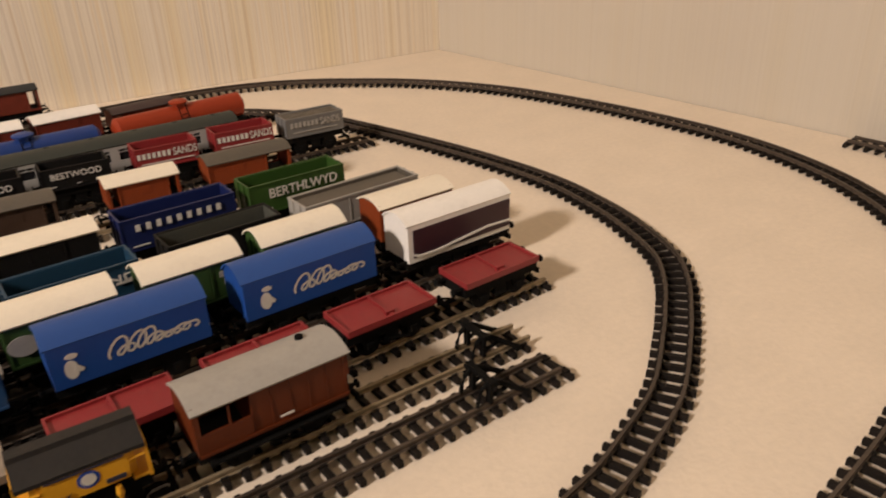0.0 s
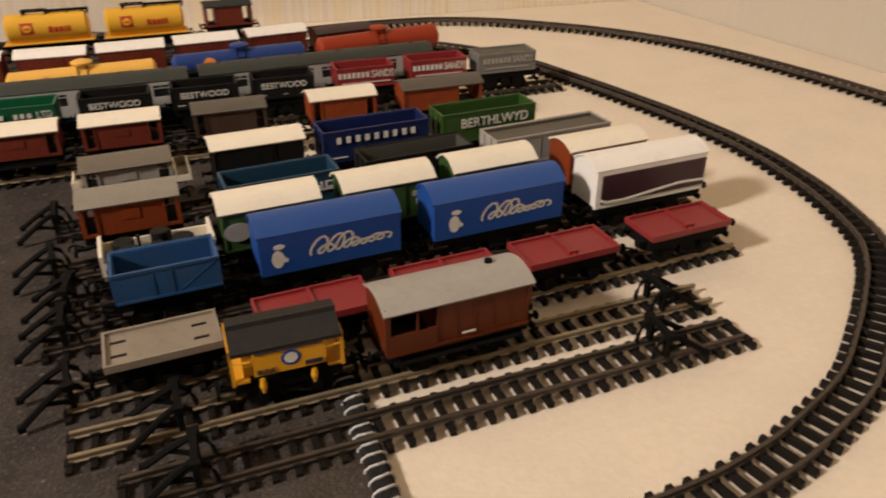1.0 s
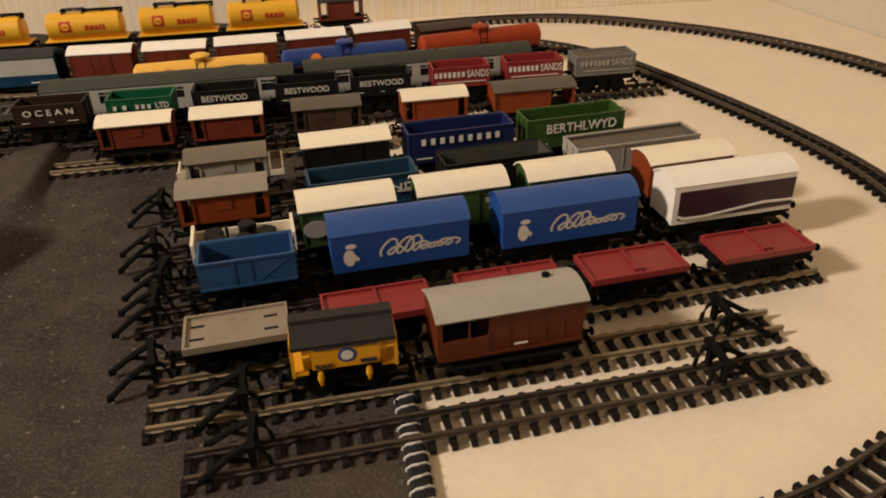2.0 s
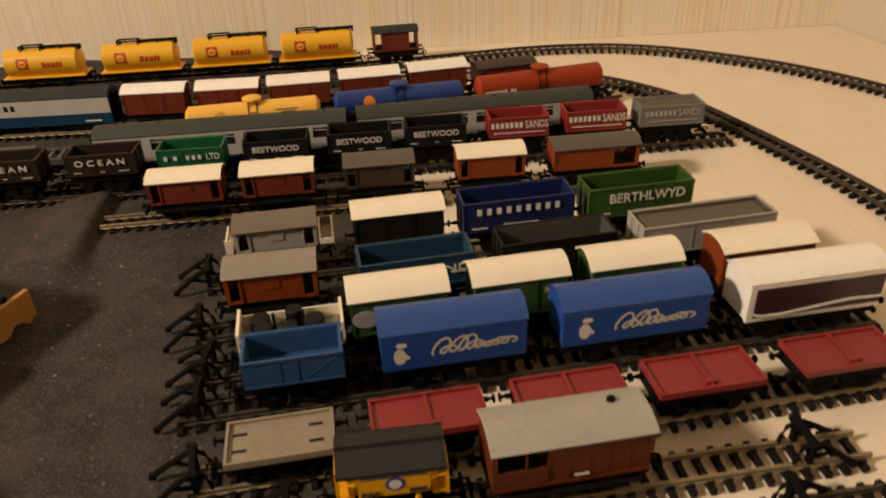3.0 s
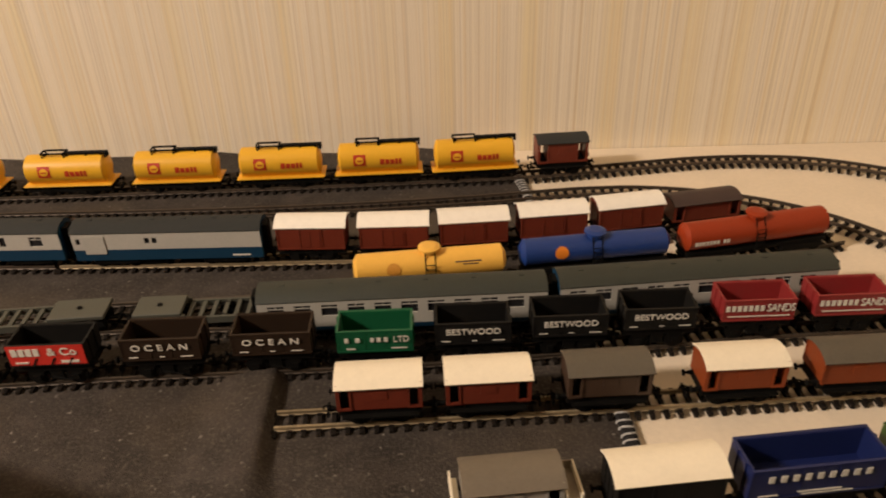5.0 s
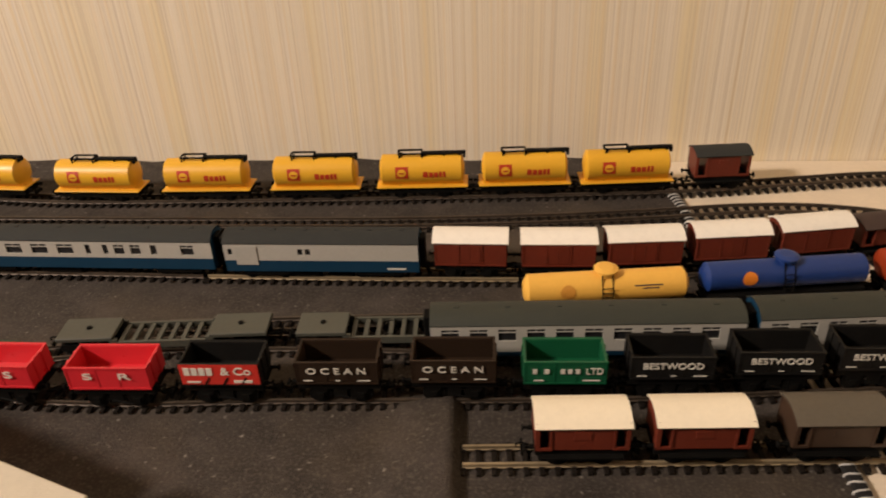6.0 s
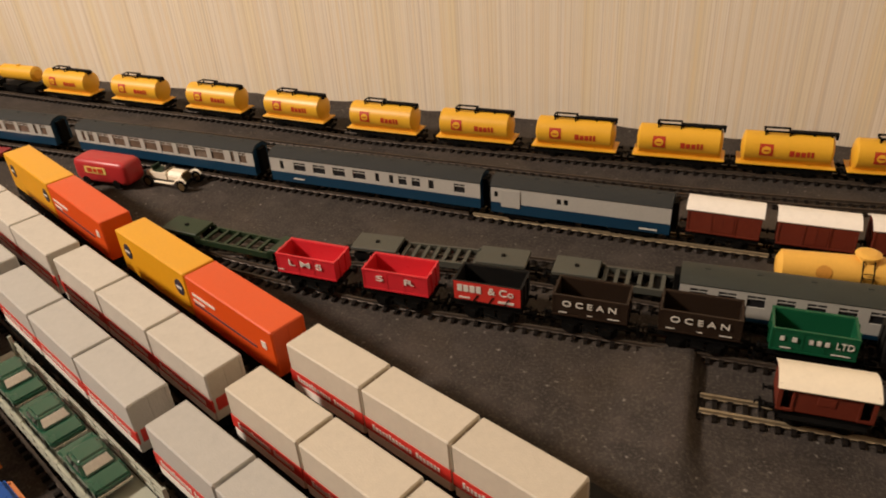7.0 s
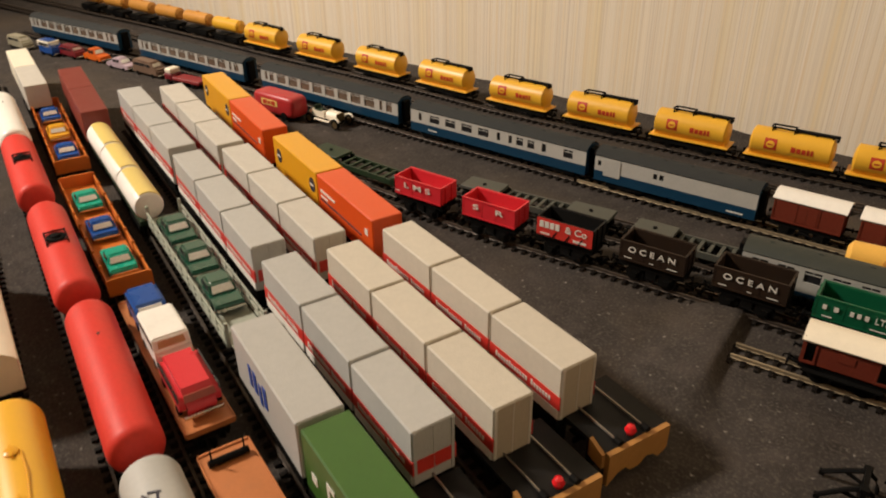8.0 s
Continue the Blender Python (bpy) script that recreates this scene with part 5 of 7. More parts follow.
# ---------- siding with blue open wagon, two blue vans, white van ----------
m, L = on(R10, -0.0110, 0.0350)
bo = open_wagon("open_wagon", "worn mid-blue empty steel open wagon", m, L, MIDBLUE, MIDBLUE, z1=0.0385, straps=False)
part("brace", panel(bmesh.new(), -0.01125, [(0.0040, 0.0250), (0.0048, 0.0250), (0.0212, 0.0365), (0.0204, 0.0365)], 0.0002), MIDBLUE, bo)
for x in (-0.006, 0.002):
    part("door_strap", boxes((x - 0.0004, x + 0.0004, -0.01150, -0.01125, 0.0248, 0.0365)), MIDBLUE, bo)
def script_line(y):
    """A thin looping ribbon on a side that faces -y, tall at its start and lower after."""
    bm = bmesh.new()
    loops, n = 9, 180
    pts = []
    for i in range(n + 1):
        u = i / n
        k = u * loops
        tall = (1.0, 0.45, 0.95, 0.95, 0.5, 0.55, 0.55, 0.4, 0.35, 0.3)[min(int(k), 9)]
        z = 0.0296 + 0.0016 * u + 0.0044 * tall * (1 - math.cos(k * math.tau)) - (0.0024 if 4.9 < k < 6.9 else 0.0) * math.sin(k * math.pi) ** 2
        pts.append((-0.0100 + 0.0370 * u - 0.0026 * math.sin(k * math.tau) + 0.45 * (z - 0.030), z))
    for (xa, za), (xb, zb) in zip(pts, pts[1:]):
        d = Vector((xb - xa, zb - za))
        if d.length > 1e-6:
            o = Vector((-d.y, d.x)).normalized() * 0.00060
            bm.faces.new([bm.verts.new((x, y - 0.0001, z)) for x, z in ((xa - o.x, za - o.y), (xb - o.x, zb - o.y), (xb + o.x, zb + o.y), (xa + o.x, za + o.y))])
    return bm


for x0, x1 in ((0.0515, 0.1225), (0.1385, 0.2145)):
    m, L = on(R10, x0, x1)
    k = van("goods_van", "bright blue long van with white printed script", m, L - 0.0005, BLUE, BLUER, group="blue vans", z0=0.0228, z1=0.0430, rise=0.0062, W=0.0235, ribs=0, door=False, posts=False, overhang=0.0002)
    f = -0.01180
    part("badge", disc(bmesh.new(), f, -0.0262, 0.0308, 0.0030, 0.0046, 0.0001), INK, k, "plain white patch")
    part("badge", disc(bmesh.new(), f, -0.0252, 0.0372, 0.0028, 0.0014, 0.0001, 10), INK, k, "plain white patch")
    part("badge", panel(bmesh.new(), f - 0.0001, [(-0.0245, 0.0335), (-0.0212, 0.0300), (-0.0222, 0.0285), (-0.0250, 0.0300)], 0.0001), INK, k, "plain white patch")
    part("printed_script", script_line(f), INK, k, "looping white handwriting-like line")
m, L = on(R10, 0.2335, 0.3085)
wv = van("goods_van", "cream white long van with dark purple side panels", m, 0.0750, WHITE, WHITE, z0=0.0222, z1=0.0445, rise=0.0050, W=0.0240, ribs=0, door=False, overhang=0.0003, posts=False)
part("side_panel", plate(bmesh.new(), -0.0121, -0.0335, 0.0362, 0.0250, 0.0418), PURPLE, wv, "dark purple printed panel")
part("swoosh", panel(bmesh.new(), -0.0126, [(x * 0.928 + 0.0005, z + 0.0046) for x, z in ((-0.0370, 0.0222), (-0.034, 0.0207), (-0.020, 0.0203), (0.000, 0.0222), (0.020, 0.0240), (0.0390, 0.0234), (0.0390, 0.0246), (0.020, 0.0254), (0.000, 0.0236), (-0.020, 0.0216), (-0.032, 0.0218), (-0.0366, 0.0234))]), WHITE, wv)

# ---------- red flat wagons ----------
for x0, x1 in ((0.0475, 0.0965), (0.1105, 0.1620), (0.1730, 0.2240), (0.2420, 0.2950)):
    m, L = on(R11, x0, x1)
    flat_wagon("flat_wagon", "crimson red empty four-wheel flat wagon", m, 0.0505, CRIMSON, W=0.0245, z=0.0255, group="red flat wagons")
m, L = on(R11, -0.0140, 0.0315)
fl = flat_wagon("flat_wagon", "worn buff grey flat wagon with slotted deck", m, L, BUFF, W=0.0250, bar=False, deck_mat=BUFF)
for x in (-0.017, 0.015):
    for y in (-0.0048, 0.0048):
        part("slot", boxes((x - 0.003, x + 0.003, y - 0.0007, y + 0.0007, 0.0237, 0.0242)), SOOT, fl)

# ---------- front siding: yellow bulk hopper and long brown brake van ----------
m, L = seat(0.0330, -0.5745, 0.0755, -0.5735, 0.0235)
bk = thing("hopper_wagon", "yellow hopper wagon with black sloping top and blue round badge", "hopper wagon", m)
h = 0.0212
part("body", prism(bmesh.new(), [(-0.0085, 0.0225), (0.0085, 0.0225), (0.0110, 0.0290), (0.0110, 0.0365), (-0.0110, 0.0365), (-0.0110, 0.0290)], -h + 0.004, h - 0.004), YELLOW2, bk)
part("top", prism(bmesh.new(), [(-0.0118, 0.0345), (0.0118, 0.0345), (0.0118, 0.0362), (0.0040, 0.0412), (0.0040, 0.0425), (-0.0026, 0.0432), (-0.0030, 0.0412), (-0.0118, 0.0362)], -h, h), TARBLACK, bk, "black sloping two-plane cover")
for s in (-1, 1):
    part("end_frame", boxes((s * h - 0.0007, s * h + 0.0007, -0.0110, -0.0098, 0.0205, 0.0365), (s * h - 0.0007, s * h + 0.0007, 0.0098, 0.0110, 0.0205, 0.0365), (s * h - 0.0007, s * h + 0.0007, -0.0098, 0.0098, 0.0270, 0.0285), (s * h - 0.0006, s * h + 0.0006, -0.0110, 0.0110, 0.0345, 0.0365)), YELLOW2, bk)
    part("hand_rail", tube(bmesh.new(), [(s * h, -0.0106, 0.0310), (s * (h - 0.007), -0.0113, 0.0310)], 0.0005, 4), YELLOW2, bk)
    part("platform", boxes((min(s * (h - 0.006), s * h), max(s * (h - 0.006), s * h), -0.0108, 0.0108, 0.0212, 0.0224)), YELLOW2, bk)
part("name_board", plate(bmesh.new(), -0.0112, -0.0135, 0.0145, 0.0240, 0.0350, 0.0006), YELLOW2, bk)
part("badge", disc(bmesh.new(), -0.0119, 0.001, 0.0300, 0.0038, 0.0036, 0.0001), BLUEINK, bk, "round blue badge")
part("badge_disc", disc(bmesh.new(), -0.0121, 0.001, 0.0300, 0.0026, 0.0024, 0.0001), INK, bk)
lettering("BULK", bk, DARKINK, -0.0088, 0.0258, -0.0119, 0.0022, 0.0070)
bars(bk, DARKINK, -0.0119, [(0.0062, 0.0130, 0.0252, 0.0270)])
bars(bk, DARKINK, -0.0119, [(-0.0125, 0.0135, 0.0341, 0.0346)])
for x in (-0.0105, 0.0095):
    part("discharge_cone", lathe(bmesh.new(), [(0, 0.0006), (0.0034, 0.0015), (0.0066, 0.0010)], "z", 10, (x, -0.0108, 0.0150)), YELLOW2, bk)
gear(bk, 0.0425, 0.0225, deck=0.0212)

m, L = seat(0.0920, -0.5760, 0.1575, -0.5715, 0.0240)
td = brake_van("brake_van", "long brown brake van with pale grey roof and one open veranda", m, 0.0650, BROWN, LGREY, W=0.0240, z0=0.0215, z1=0.0415, rise=0.0038, cabin=(-0.16, 0.49), panels=False, rail=0.46)
for i in range(6):
    x = -0.0098 + i * 0.0081
    part("pilaster", boxes((x - 0.0003, x + 0.0003, -0.0117, -0.0113, 0.0220, 0.0402)), BROWN, td)
part("door_post", boxes((-0.0192, -0.0184, -0.0120, -0.0110, 0.0300, 0.0395)), BROWN, td)
part("foot_rail", boxes((-0.0322, 0.0318, -0.0123, -0.0115, 0.0208, 0.0222)), BROWN, td)
part("roof_vent", lathe(bmesh.new(), [(0, 0.0018), (0.0016, 0.0018), (0.002, 0.0010)], "z", 12, (0.0195, 0.004, 0.0452)), BLACK, td)
bars(td, INK, -0.0123, [(0.0005, 0.0065, 0.0245, 0.0253)])

# ---------- buffer stops ----------


def buffer_stop(m, group="buffer stops"):
    """Cross beam with flared ends on two legs, short curved legs before it, long raking struts behind."""
    t = thing("buffer_stop", "black plastic rail-built buffer stop with raking struts", "buffer stop", m, group)

    def piece(name, bm):
        bmesh.ops.scale(bm, vec=(0.80, 0.88, 0.92), verts=bm.verts)
        part(name, bm, BLACK, t)

    bm = bmesh.new()
    prof = [(-0.0030, -0.0112), (0.0024, -0.0112), (0.0024, -0.0086), (0.0012, -0.0070), (0.0012, 0.0070), (0.0024, 0.0086), (0.0024, 0.0112), (-0.0030, 0.0112), (-0.0030, 0.0086), (-0.0020, 0.0070), (-0.0020, -0.0070), (-0.0030, -0.0086)]
    A, B = [bm.verts.new((x, y, 0.0178)) for x, y in prof], [bm.verts.new((x, y, 0.0208)) for x, y in prof]
    bm.faces.new(A[::-1]), bm.faces.new(B)
    for i in range(12):
        bm.faces.new((A[i], A[(i + 1) % 12], B[(i + 1) % 12], B[i]))
    piece("beam", bm)
    for y in (-0.0073, 0.0073):
        s = 1 if y > 0 else -1
        piece("upright", boxes((-0.0018, 0.0012, y - 0.0018, y + 0.0018, RAILTOP, 0.0179), bevel=0.0003))
        piece("front_leg", tube(bmesh.new(), [(-0.0018, y, 0.0185), (-0.0056, y, 0.0160), (-0.0078, y, 0.0110), (-0.0086, y, 0.0066)], 0.0013, 6))
        piece("strut", tube(bmesh.new(), [(0.0005, y, 0.0192), (0.009, y + s * 0.001, 0.0150), (0.0235, y + s * 0.0032, 0.0060)], 0.0016, 6))
        piece("foot", boxes((0.0218, 0.0254, y + s * 0.0032 - 0.0014, y + s * 0.0032 + 0.0014, 0.0040, 0.0070)))
        piece("brace", tube(bmesh.new(), [(0.0006, y, 0.0100), (0.0130, y + s * 0.0015, 0.0135)], 0.0012, 5))
    return t


bs = buffer_stop(pose(0.2300, SA(0.23), 0, 0, 0, 2), "buffer stops")
again(bs, pose(0.2120, SB(0.212), 0, 0, 0, 1))
for row, x in ((R7, -0.050), (R8, -0.046), (R9, -0.036), (R10, -0.036), (R11, -0.030)):
    again(bs, pose(x, row(x) + 0.0114, 0, 0, 0, 183 + random.uniform(-14, 14)))
again(bs, pose(0.0110, SA(0.011), 0, 0, 0, 184))
again(bs, pose(0.0160, SB(0.016), 0, 0, 0, 179))
# ---------- slanting yard: container trains ----------
DEG = math.degrees(YA)


def container(label, m, L, mat, stripe=STRIPE, W=0.0245, z0=0.0255, z1=0.060, group=""):
    t = thing("shipping_container", label, "container", m, group)
    h, w = L / 2, W / 2
    part("box", boxes((-h, h, -w, w, z0, z1), bevel=0.0007), mat, t)
    for x in (-h, h):
        for y in (-w + 0.0016, w - 0.0016):
            part("door_post", boxes((x - 0.0004, x + 0.0004, y - 0.0008, y + 0.0008, z0 + 0.001, z1 - 0.001)), mat, t)
        part("door_seam", boxes((x - 0.0003, x + 0.0003, -0.0004, 0.0004, z0 + 0.001, z1 - 0.001)), mat, t)
        # beige containers' doors coloured darker, standing in for the shade on their ends
        if mat is BEIGE:
            for ya, yb in ((-w + 0.0026, -0.0006), (0.0006, w - 0.0026)):
                part("door", boxes((x - 0.00025, x + 0.00025, ya, yb, z0 + 0.001, z1 - 0.0012)), SHADEDEND, t, "container door, shade painted in as darker brown")
    if stripe:
        za, zb = z0 + 0.0072, z0 + 0.0160
        for r in ((-h - 0.0003, h + 0.0003, -w - 0.0003, -w + 0.0002), (-h - 0.0003, h + 0.0003, w - 0.0002, w + 0.0003), (h - 0.0002, h + 0.0003, -w + 0.0002, w - 0.0002))[:2 if mat is BEIGE else 3]:
            part("stripe", boxes((*r, za, zb)), stripe, t, "red painted band")
        part("sill_band", boxes((-h + 0.001, h - 0.001, -w - 0.0003, -w + 0.0002, z0 + 0.0008, z0 + 0.0068)), WHITE, t, "white painted band")
        for i in range(20):
            if i != 12:
                x = -h * 0.80 + i * L * 0.040
                bars(t, INK, -w - 0.0002, [(x, x + L * 0.024, z0 + 0.0098, z0 + (0.0136 if i in (0, 5, 13) else 0.0126))])
    return t


def carrier(m, L, group=""):
    """A low bogie flat that carries containers."""
    t = thing("container_flat", "dark low bogie flat wagon under containers", "flat wagon", m, group)
    h = L / 2
    bm = boxes((-h, h, -0.0125, -0.0095, 0.0185, 0.0250), (-h, h, 0.0095, 0.0125, 0.0185, 0.0250), (-h, h, -0.003, 0.003, 0.0185, 0.0250))
    for i in range(9):
        x = -h + 0.001 + (L - 0.002) * i / 8
        box(bm, x - 0.001, x + 0.001, -0.0095, 0.0095, 0.0195, 0.0245)
    part("frame", bm, BLACK, t)
    part("air_tank", lathe(bmesh.new(), [(-0.008, 0.003), (0.008, 0.003)], "x", 10, (0, -0.007, 0.0155)), BLACK, t)
    bogie(t, -h + 0.022, 0.0185), bogie(t, h - 0.022, 0.0185)
    couplings(t, h)
    return t


def along(p, q, n, gap=0.0020, W=0.0245):
    """n equal poses between two front edge points, and their length."""
    out = []
    a = math.atan2(q[1] - p[1], q[0] - p[0])
    total = math.hypot(q[0] - p[0], q[1] - p[1])
    L = total / n - gap
    for i in range(n):
        s = (i + 0.5) * total / n
        x, y = p[0] + s * math.cos(a), p[1] + s * math.sin(a)
        out.append(pose(x - math.sin(a) * W / 2, y + math.cos(a) * W / 2, 0, 0, 0, math.degrees(a)))
    mid = pose((p[0] + q[0]) / 2 - math.sin(a) * W / 2, (p[1] + q[1]) / 2 + math.cos(a) * W / 2, 0, 0, 0, math.degrees(a))
    return out, L, mid, total


def container_set(p, q, mat, label, group):
    ms, L, mid, total = along(p, q, 3)
    first = None
    for m in ms:
        first = again(first, m) if first else container(label, m, L, mat, group=group)
    carrier(mid, total - 0.004)


container_set((-0.3675, -0.3700), (-0.1910, -0.4385), BEIGE, "beige container with red printed band", "beige containers")
container_set((-0.7780, -0.2500), (-0.5860, -0.3310), STONE, "pale stone grey container with red printed band", "grey containers")
container_set((-0.5790, -0.3325), (-0.3950, -0.4085), STONE, "pale stone grey container with red printed band", "grey containers")
container_set((-0.3805, -0.4125), (-0.2040, -0.4840), BEIGE, "beige grey container with red printed band", "grey containers")
container_set((-0.8060, -0.2830), (-0.6160, -0.3600), CGREY, "pale grey container with red printed band", "grey containers")
container_set((-0.6030, -0.3660), (-0.4210, -0.4410), CGREY, "pale grey container with red printed band", "grey containers")
container_set((-0.4045, -0.4480), (-0.2270, -0.5190), CGREY, "pale grey container with red printed band", "grey containers")

# pairs of long yellow and orange containers
for p, q in (((-0.7740, -0.1960), (-0.5805, -0.2830)), ((-0.5635, -0.2870), (-0.3790, -0.3655))):
    ms, L, mid, total = along(p, q, 2)
    y = container("long deep yellow container with round dark badges", ms[0], L, YELLOW2, None, group="yellow containers")
    for x in (-L * 0.36, L * 0.40):
        part("badge", disc(bmesh.new(), -0.01225, x, 0.046, 0.0056, 0.0064), DARKINK, y, "round dark badge")
        bars(y, INK, -0.01255, [(x - 0.0036, x + 0.0036, 0.0452, 0.0468)])
    o = container("long bright orange container with black and white printed lines", ms[1], L, ORANGE, None, group="orange containers")
    bars(o, DARKINK, -0.01225, [(-L * 0.44, L * 0.30, 0.0395, 0.0408)])
    bars(o, INK, -0.01225, [(-L * 0.44, -L * 0.16, 0.0470, 0.0490), (-L * 0.44, -L * 0.30, 0.0425, 0.0440), (L * 0.37, L * 0.42, 0.0440, 0.0490)])
    carrier(mid, total - 0.004)

# yard tracks
YARD = ((-0.790, -0.1745, 0.64), (-0.810, -0.2245, 0.66), (-0.830, -0.2610, 0.66), (-0.95, -0.252, 0.80), (-1.04, -0.262, 0.86), (-1.12, -0.268, 0.92), (-0.92, -0.405, 0.62))
for x0, y0, s1 in YARD:
    track([(x0, y0), yard(x0, y0, s1 / 2), yard(x0, y0, s1)], "dark slanting yard track on charcoal felt", RAIL)

# D row: tank train car, car carrier, grey container, green container
_, _, mid, total = along((-0.7760, -0.3445), (-0.5860, -0.4212), 3, 0.001)
ct = thing("tank_wagon", "cream triple tank wagon with pale yellow tops", "tank wagon", mid)
h = total / 2
for i in range(3):
    x = -h + total * (i + 0.5) / 3
    g = total / 6 - 0.001
    part("barrel", lathe(bmesh.new(), [(-g, 0.009), (-g + 0.001, 0.0112), (-g + 0.003, 0.0122), (g - 0.003, 0.0122), (g - 0.001, 0.0112), (g, 0.009)], "x", 24, (x, 0, 0.0335)), WHITE, ct, smooth=True)
    part("top_panel", prism(bmesh.new(), [(r_ * math.cos(a_), 0.0335 + r_ * math.sin(a_)) for r_, seq in ((0.0125, range(30, 121, 9)), (0.0119, range(120, 29, -9))) for a_ in [math.radians(d) for d in seq]], x - g + 0.002, x + g - 0.002), LEMON, ct, smooth=True)
part("underframe", boxes((-h, h, -0.010, 0.010, 0.0185, 0.0225)), DKGREEN, ct)
bogie(ct, -h + 0.025, 0.0185), bogie(ct, h - 0.025, 0.0185)
couplings(ct, h)

# toy cars


def car(label, m, L=0.034, W=0.0145, H=0.0125, mat=CARGREEN, roof=None, group=""):
    t = thing("toy_car", label, "toy car", m, group)
    h, w = L / 2, W / 2
    zb = 0.0022
    prof = [(-h, zb + 0.0015), (-h + 0.001, zb), (h - 0.001, zb), (h, zb + 0.0015), (h - 0.0006, H * 0.50), (h * 0.5, H * 0.56), (-h * 0.62, H * 0.57), (-h + 0.0006, H * 0.53)]
    bm = prism(bmesh.new(), prof, -w, w, "y")
    bmesh.ops.bevel(bm, geom=bm.edges[:], offset=0.0011, segments=2, affect="EDGES")
    part("body", bm, mat, t, smooth=True)
    z0 = H * 0.53
    back, x0, x1, nose, wl, wt = -h * 0.66, -h * 0.36, h * 0.20, h * 0.50, 0.95, 0.80
    low = [(back, -w * wl, z0), (nose, -w * wl, z0), (nose, w * wl, z0), (back, w * wl, z0)]
    top = [(x0, -w * wt, H), (x1, -w * wt, H), (x1, w * wt, H), (x0, w * wt, H)]
    bm = bmesh.new()
    A, C = [bm.verts.new(p) for p in low], [bm.verts.new(p) for p in top]
    for i in range(4):
        bm.faces.new((A[i], A[(i + 1) % 4], C[(i + 1) % 4], C[i]))
    bm.faces.new(C), bm.faces.new(A[::-1])
    bmesh.ops.bevel(bm, geom=bm.edges[:], offset=0.0014, segments=4, affect="EDGES")
    part("cabin", bm, roof or mat, t, smooth=True)
    for x, xt, name in ((nose, x1, "windscreen"), (back, x0, "rear_window")):
        s = 1 if x > 0 else -1
        xa, xb = x + (xt - x) * 0.26, x + (xt - x) * 0.76
        za, zc = z0 + (H - z0) * 0.26, z0 + (H - z0) * 0.76
        bm = bmesh.new()
        q = [(xa + s * 0.0002, -w * 0.74, za), (xa + s * 0.0002, w * 0.74, za), (xb + s * 0.0002, w * 0.66, zc), (xb + s * 0.0002, -w * 0.66, zc)]
        P, Q = [bm.verts.new(p) for p in q], [bm.verts.new((p[0] - s * 0.0012, p[1], p[2])) for p in q]
        bm.faces.new(P), bm.faces.new(Q[::-1])
        for i in range(4):
            bm.faces.new((P[i], P[(i + 1) % 4], Q[(i + 1) % 4], Q[i]))
        part(name, bm, PALEGLASS, t)
    for s in (-1, 1):
        xm = (x0 + x1) / 2
        for xa, xb in ((x0 + L * 0.01, xm - 0.0006), (xm + 0.0006, x1)):
            q = [(xa, s * w * (wl + (wt - wl) * 0.25), z0 + (H - z0) * 0.25), (xb, s * w * (wl + (wt - wl) * 0.25), z0 + (H - z0) * 0.25), (xb, s * w * (wl + (wt - wl) * 0.78), z0 + (H - z0) * 0.78), (xa, s * w * (wl + (wt - wl) * 0.78), z0 + (H - z0) * 0.78)]
            bm = bmesh.new()
            P, Q = [bm.verts.new((p[0], p[1] + s * 0.0002, p[2])) for p in q], [bm.verts.new((p[0], p[1] - s * 0.0008, p[2])) for p in q]
            bm.faces.new(P), bm.faces.new(Q[::-1])
            for i in range(4):
                bm.faces.new((P[i], P[(i + 1) % 4], Q[(i + 1) % 4], Q[i]))
            bmesh.ops.recalc_face_normals(bm, faces=bm.faces[:])
            part("side_window", bm, GLASSD, t)
    for s in (-1, 1):
        part("bumper", boxes((s * h - 0.0005, s * h + 0.0010, -w * 0.98, w * 0.98, zb + 0.0010, zb + 0.0030) if s > 0 else (s * h - 0.0010, s * h + 0.0005, -w * 0.98, w * 0.98, zb + 0.0010, zb + 0.0030), bevel=0.0003), CHROME, t)
        for x in (-h * 0.58, h * 0.60):
            part("wheel", lathe(bmesh.new(), [(-0.0010, 0.0027), (0.0010, 0.0027), (0.0011, 0.0015)], "y", 12, (x, s * (w - 0.0008), 0.0027)), BLACK, t)
    return t


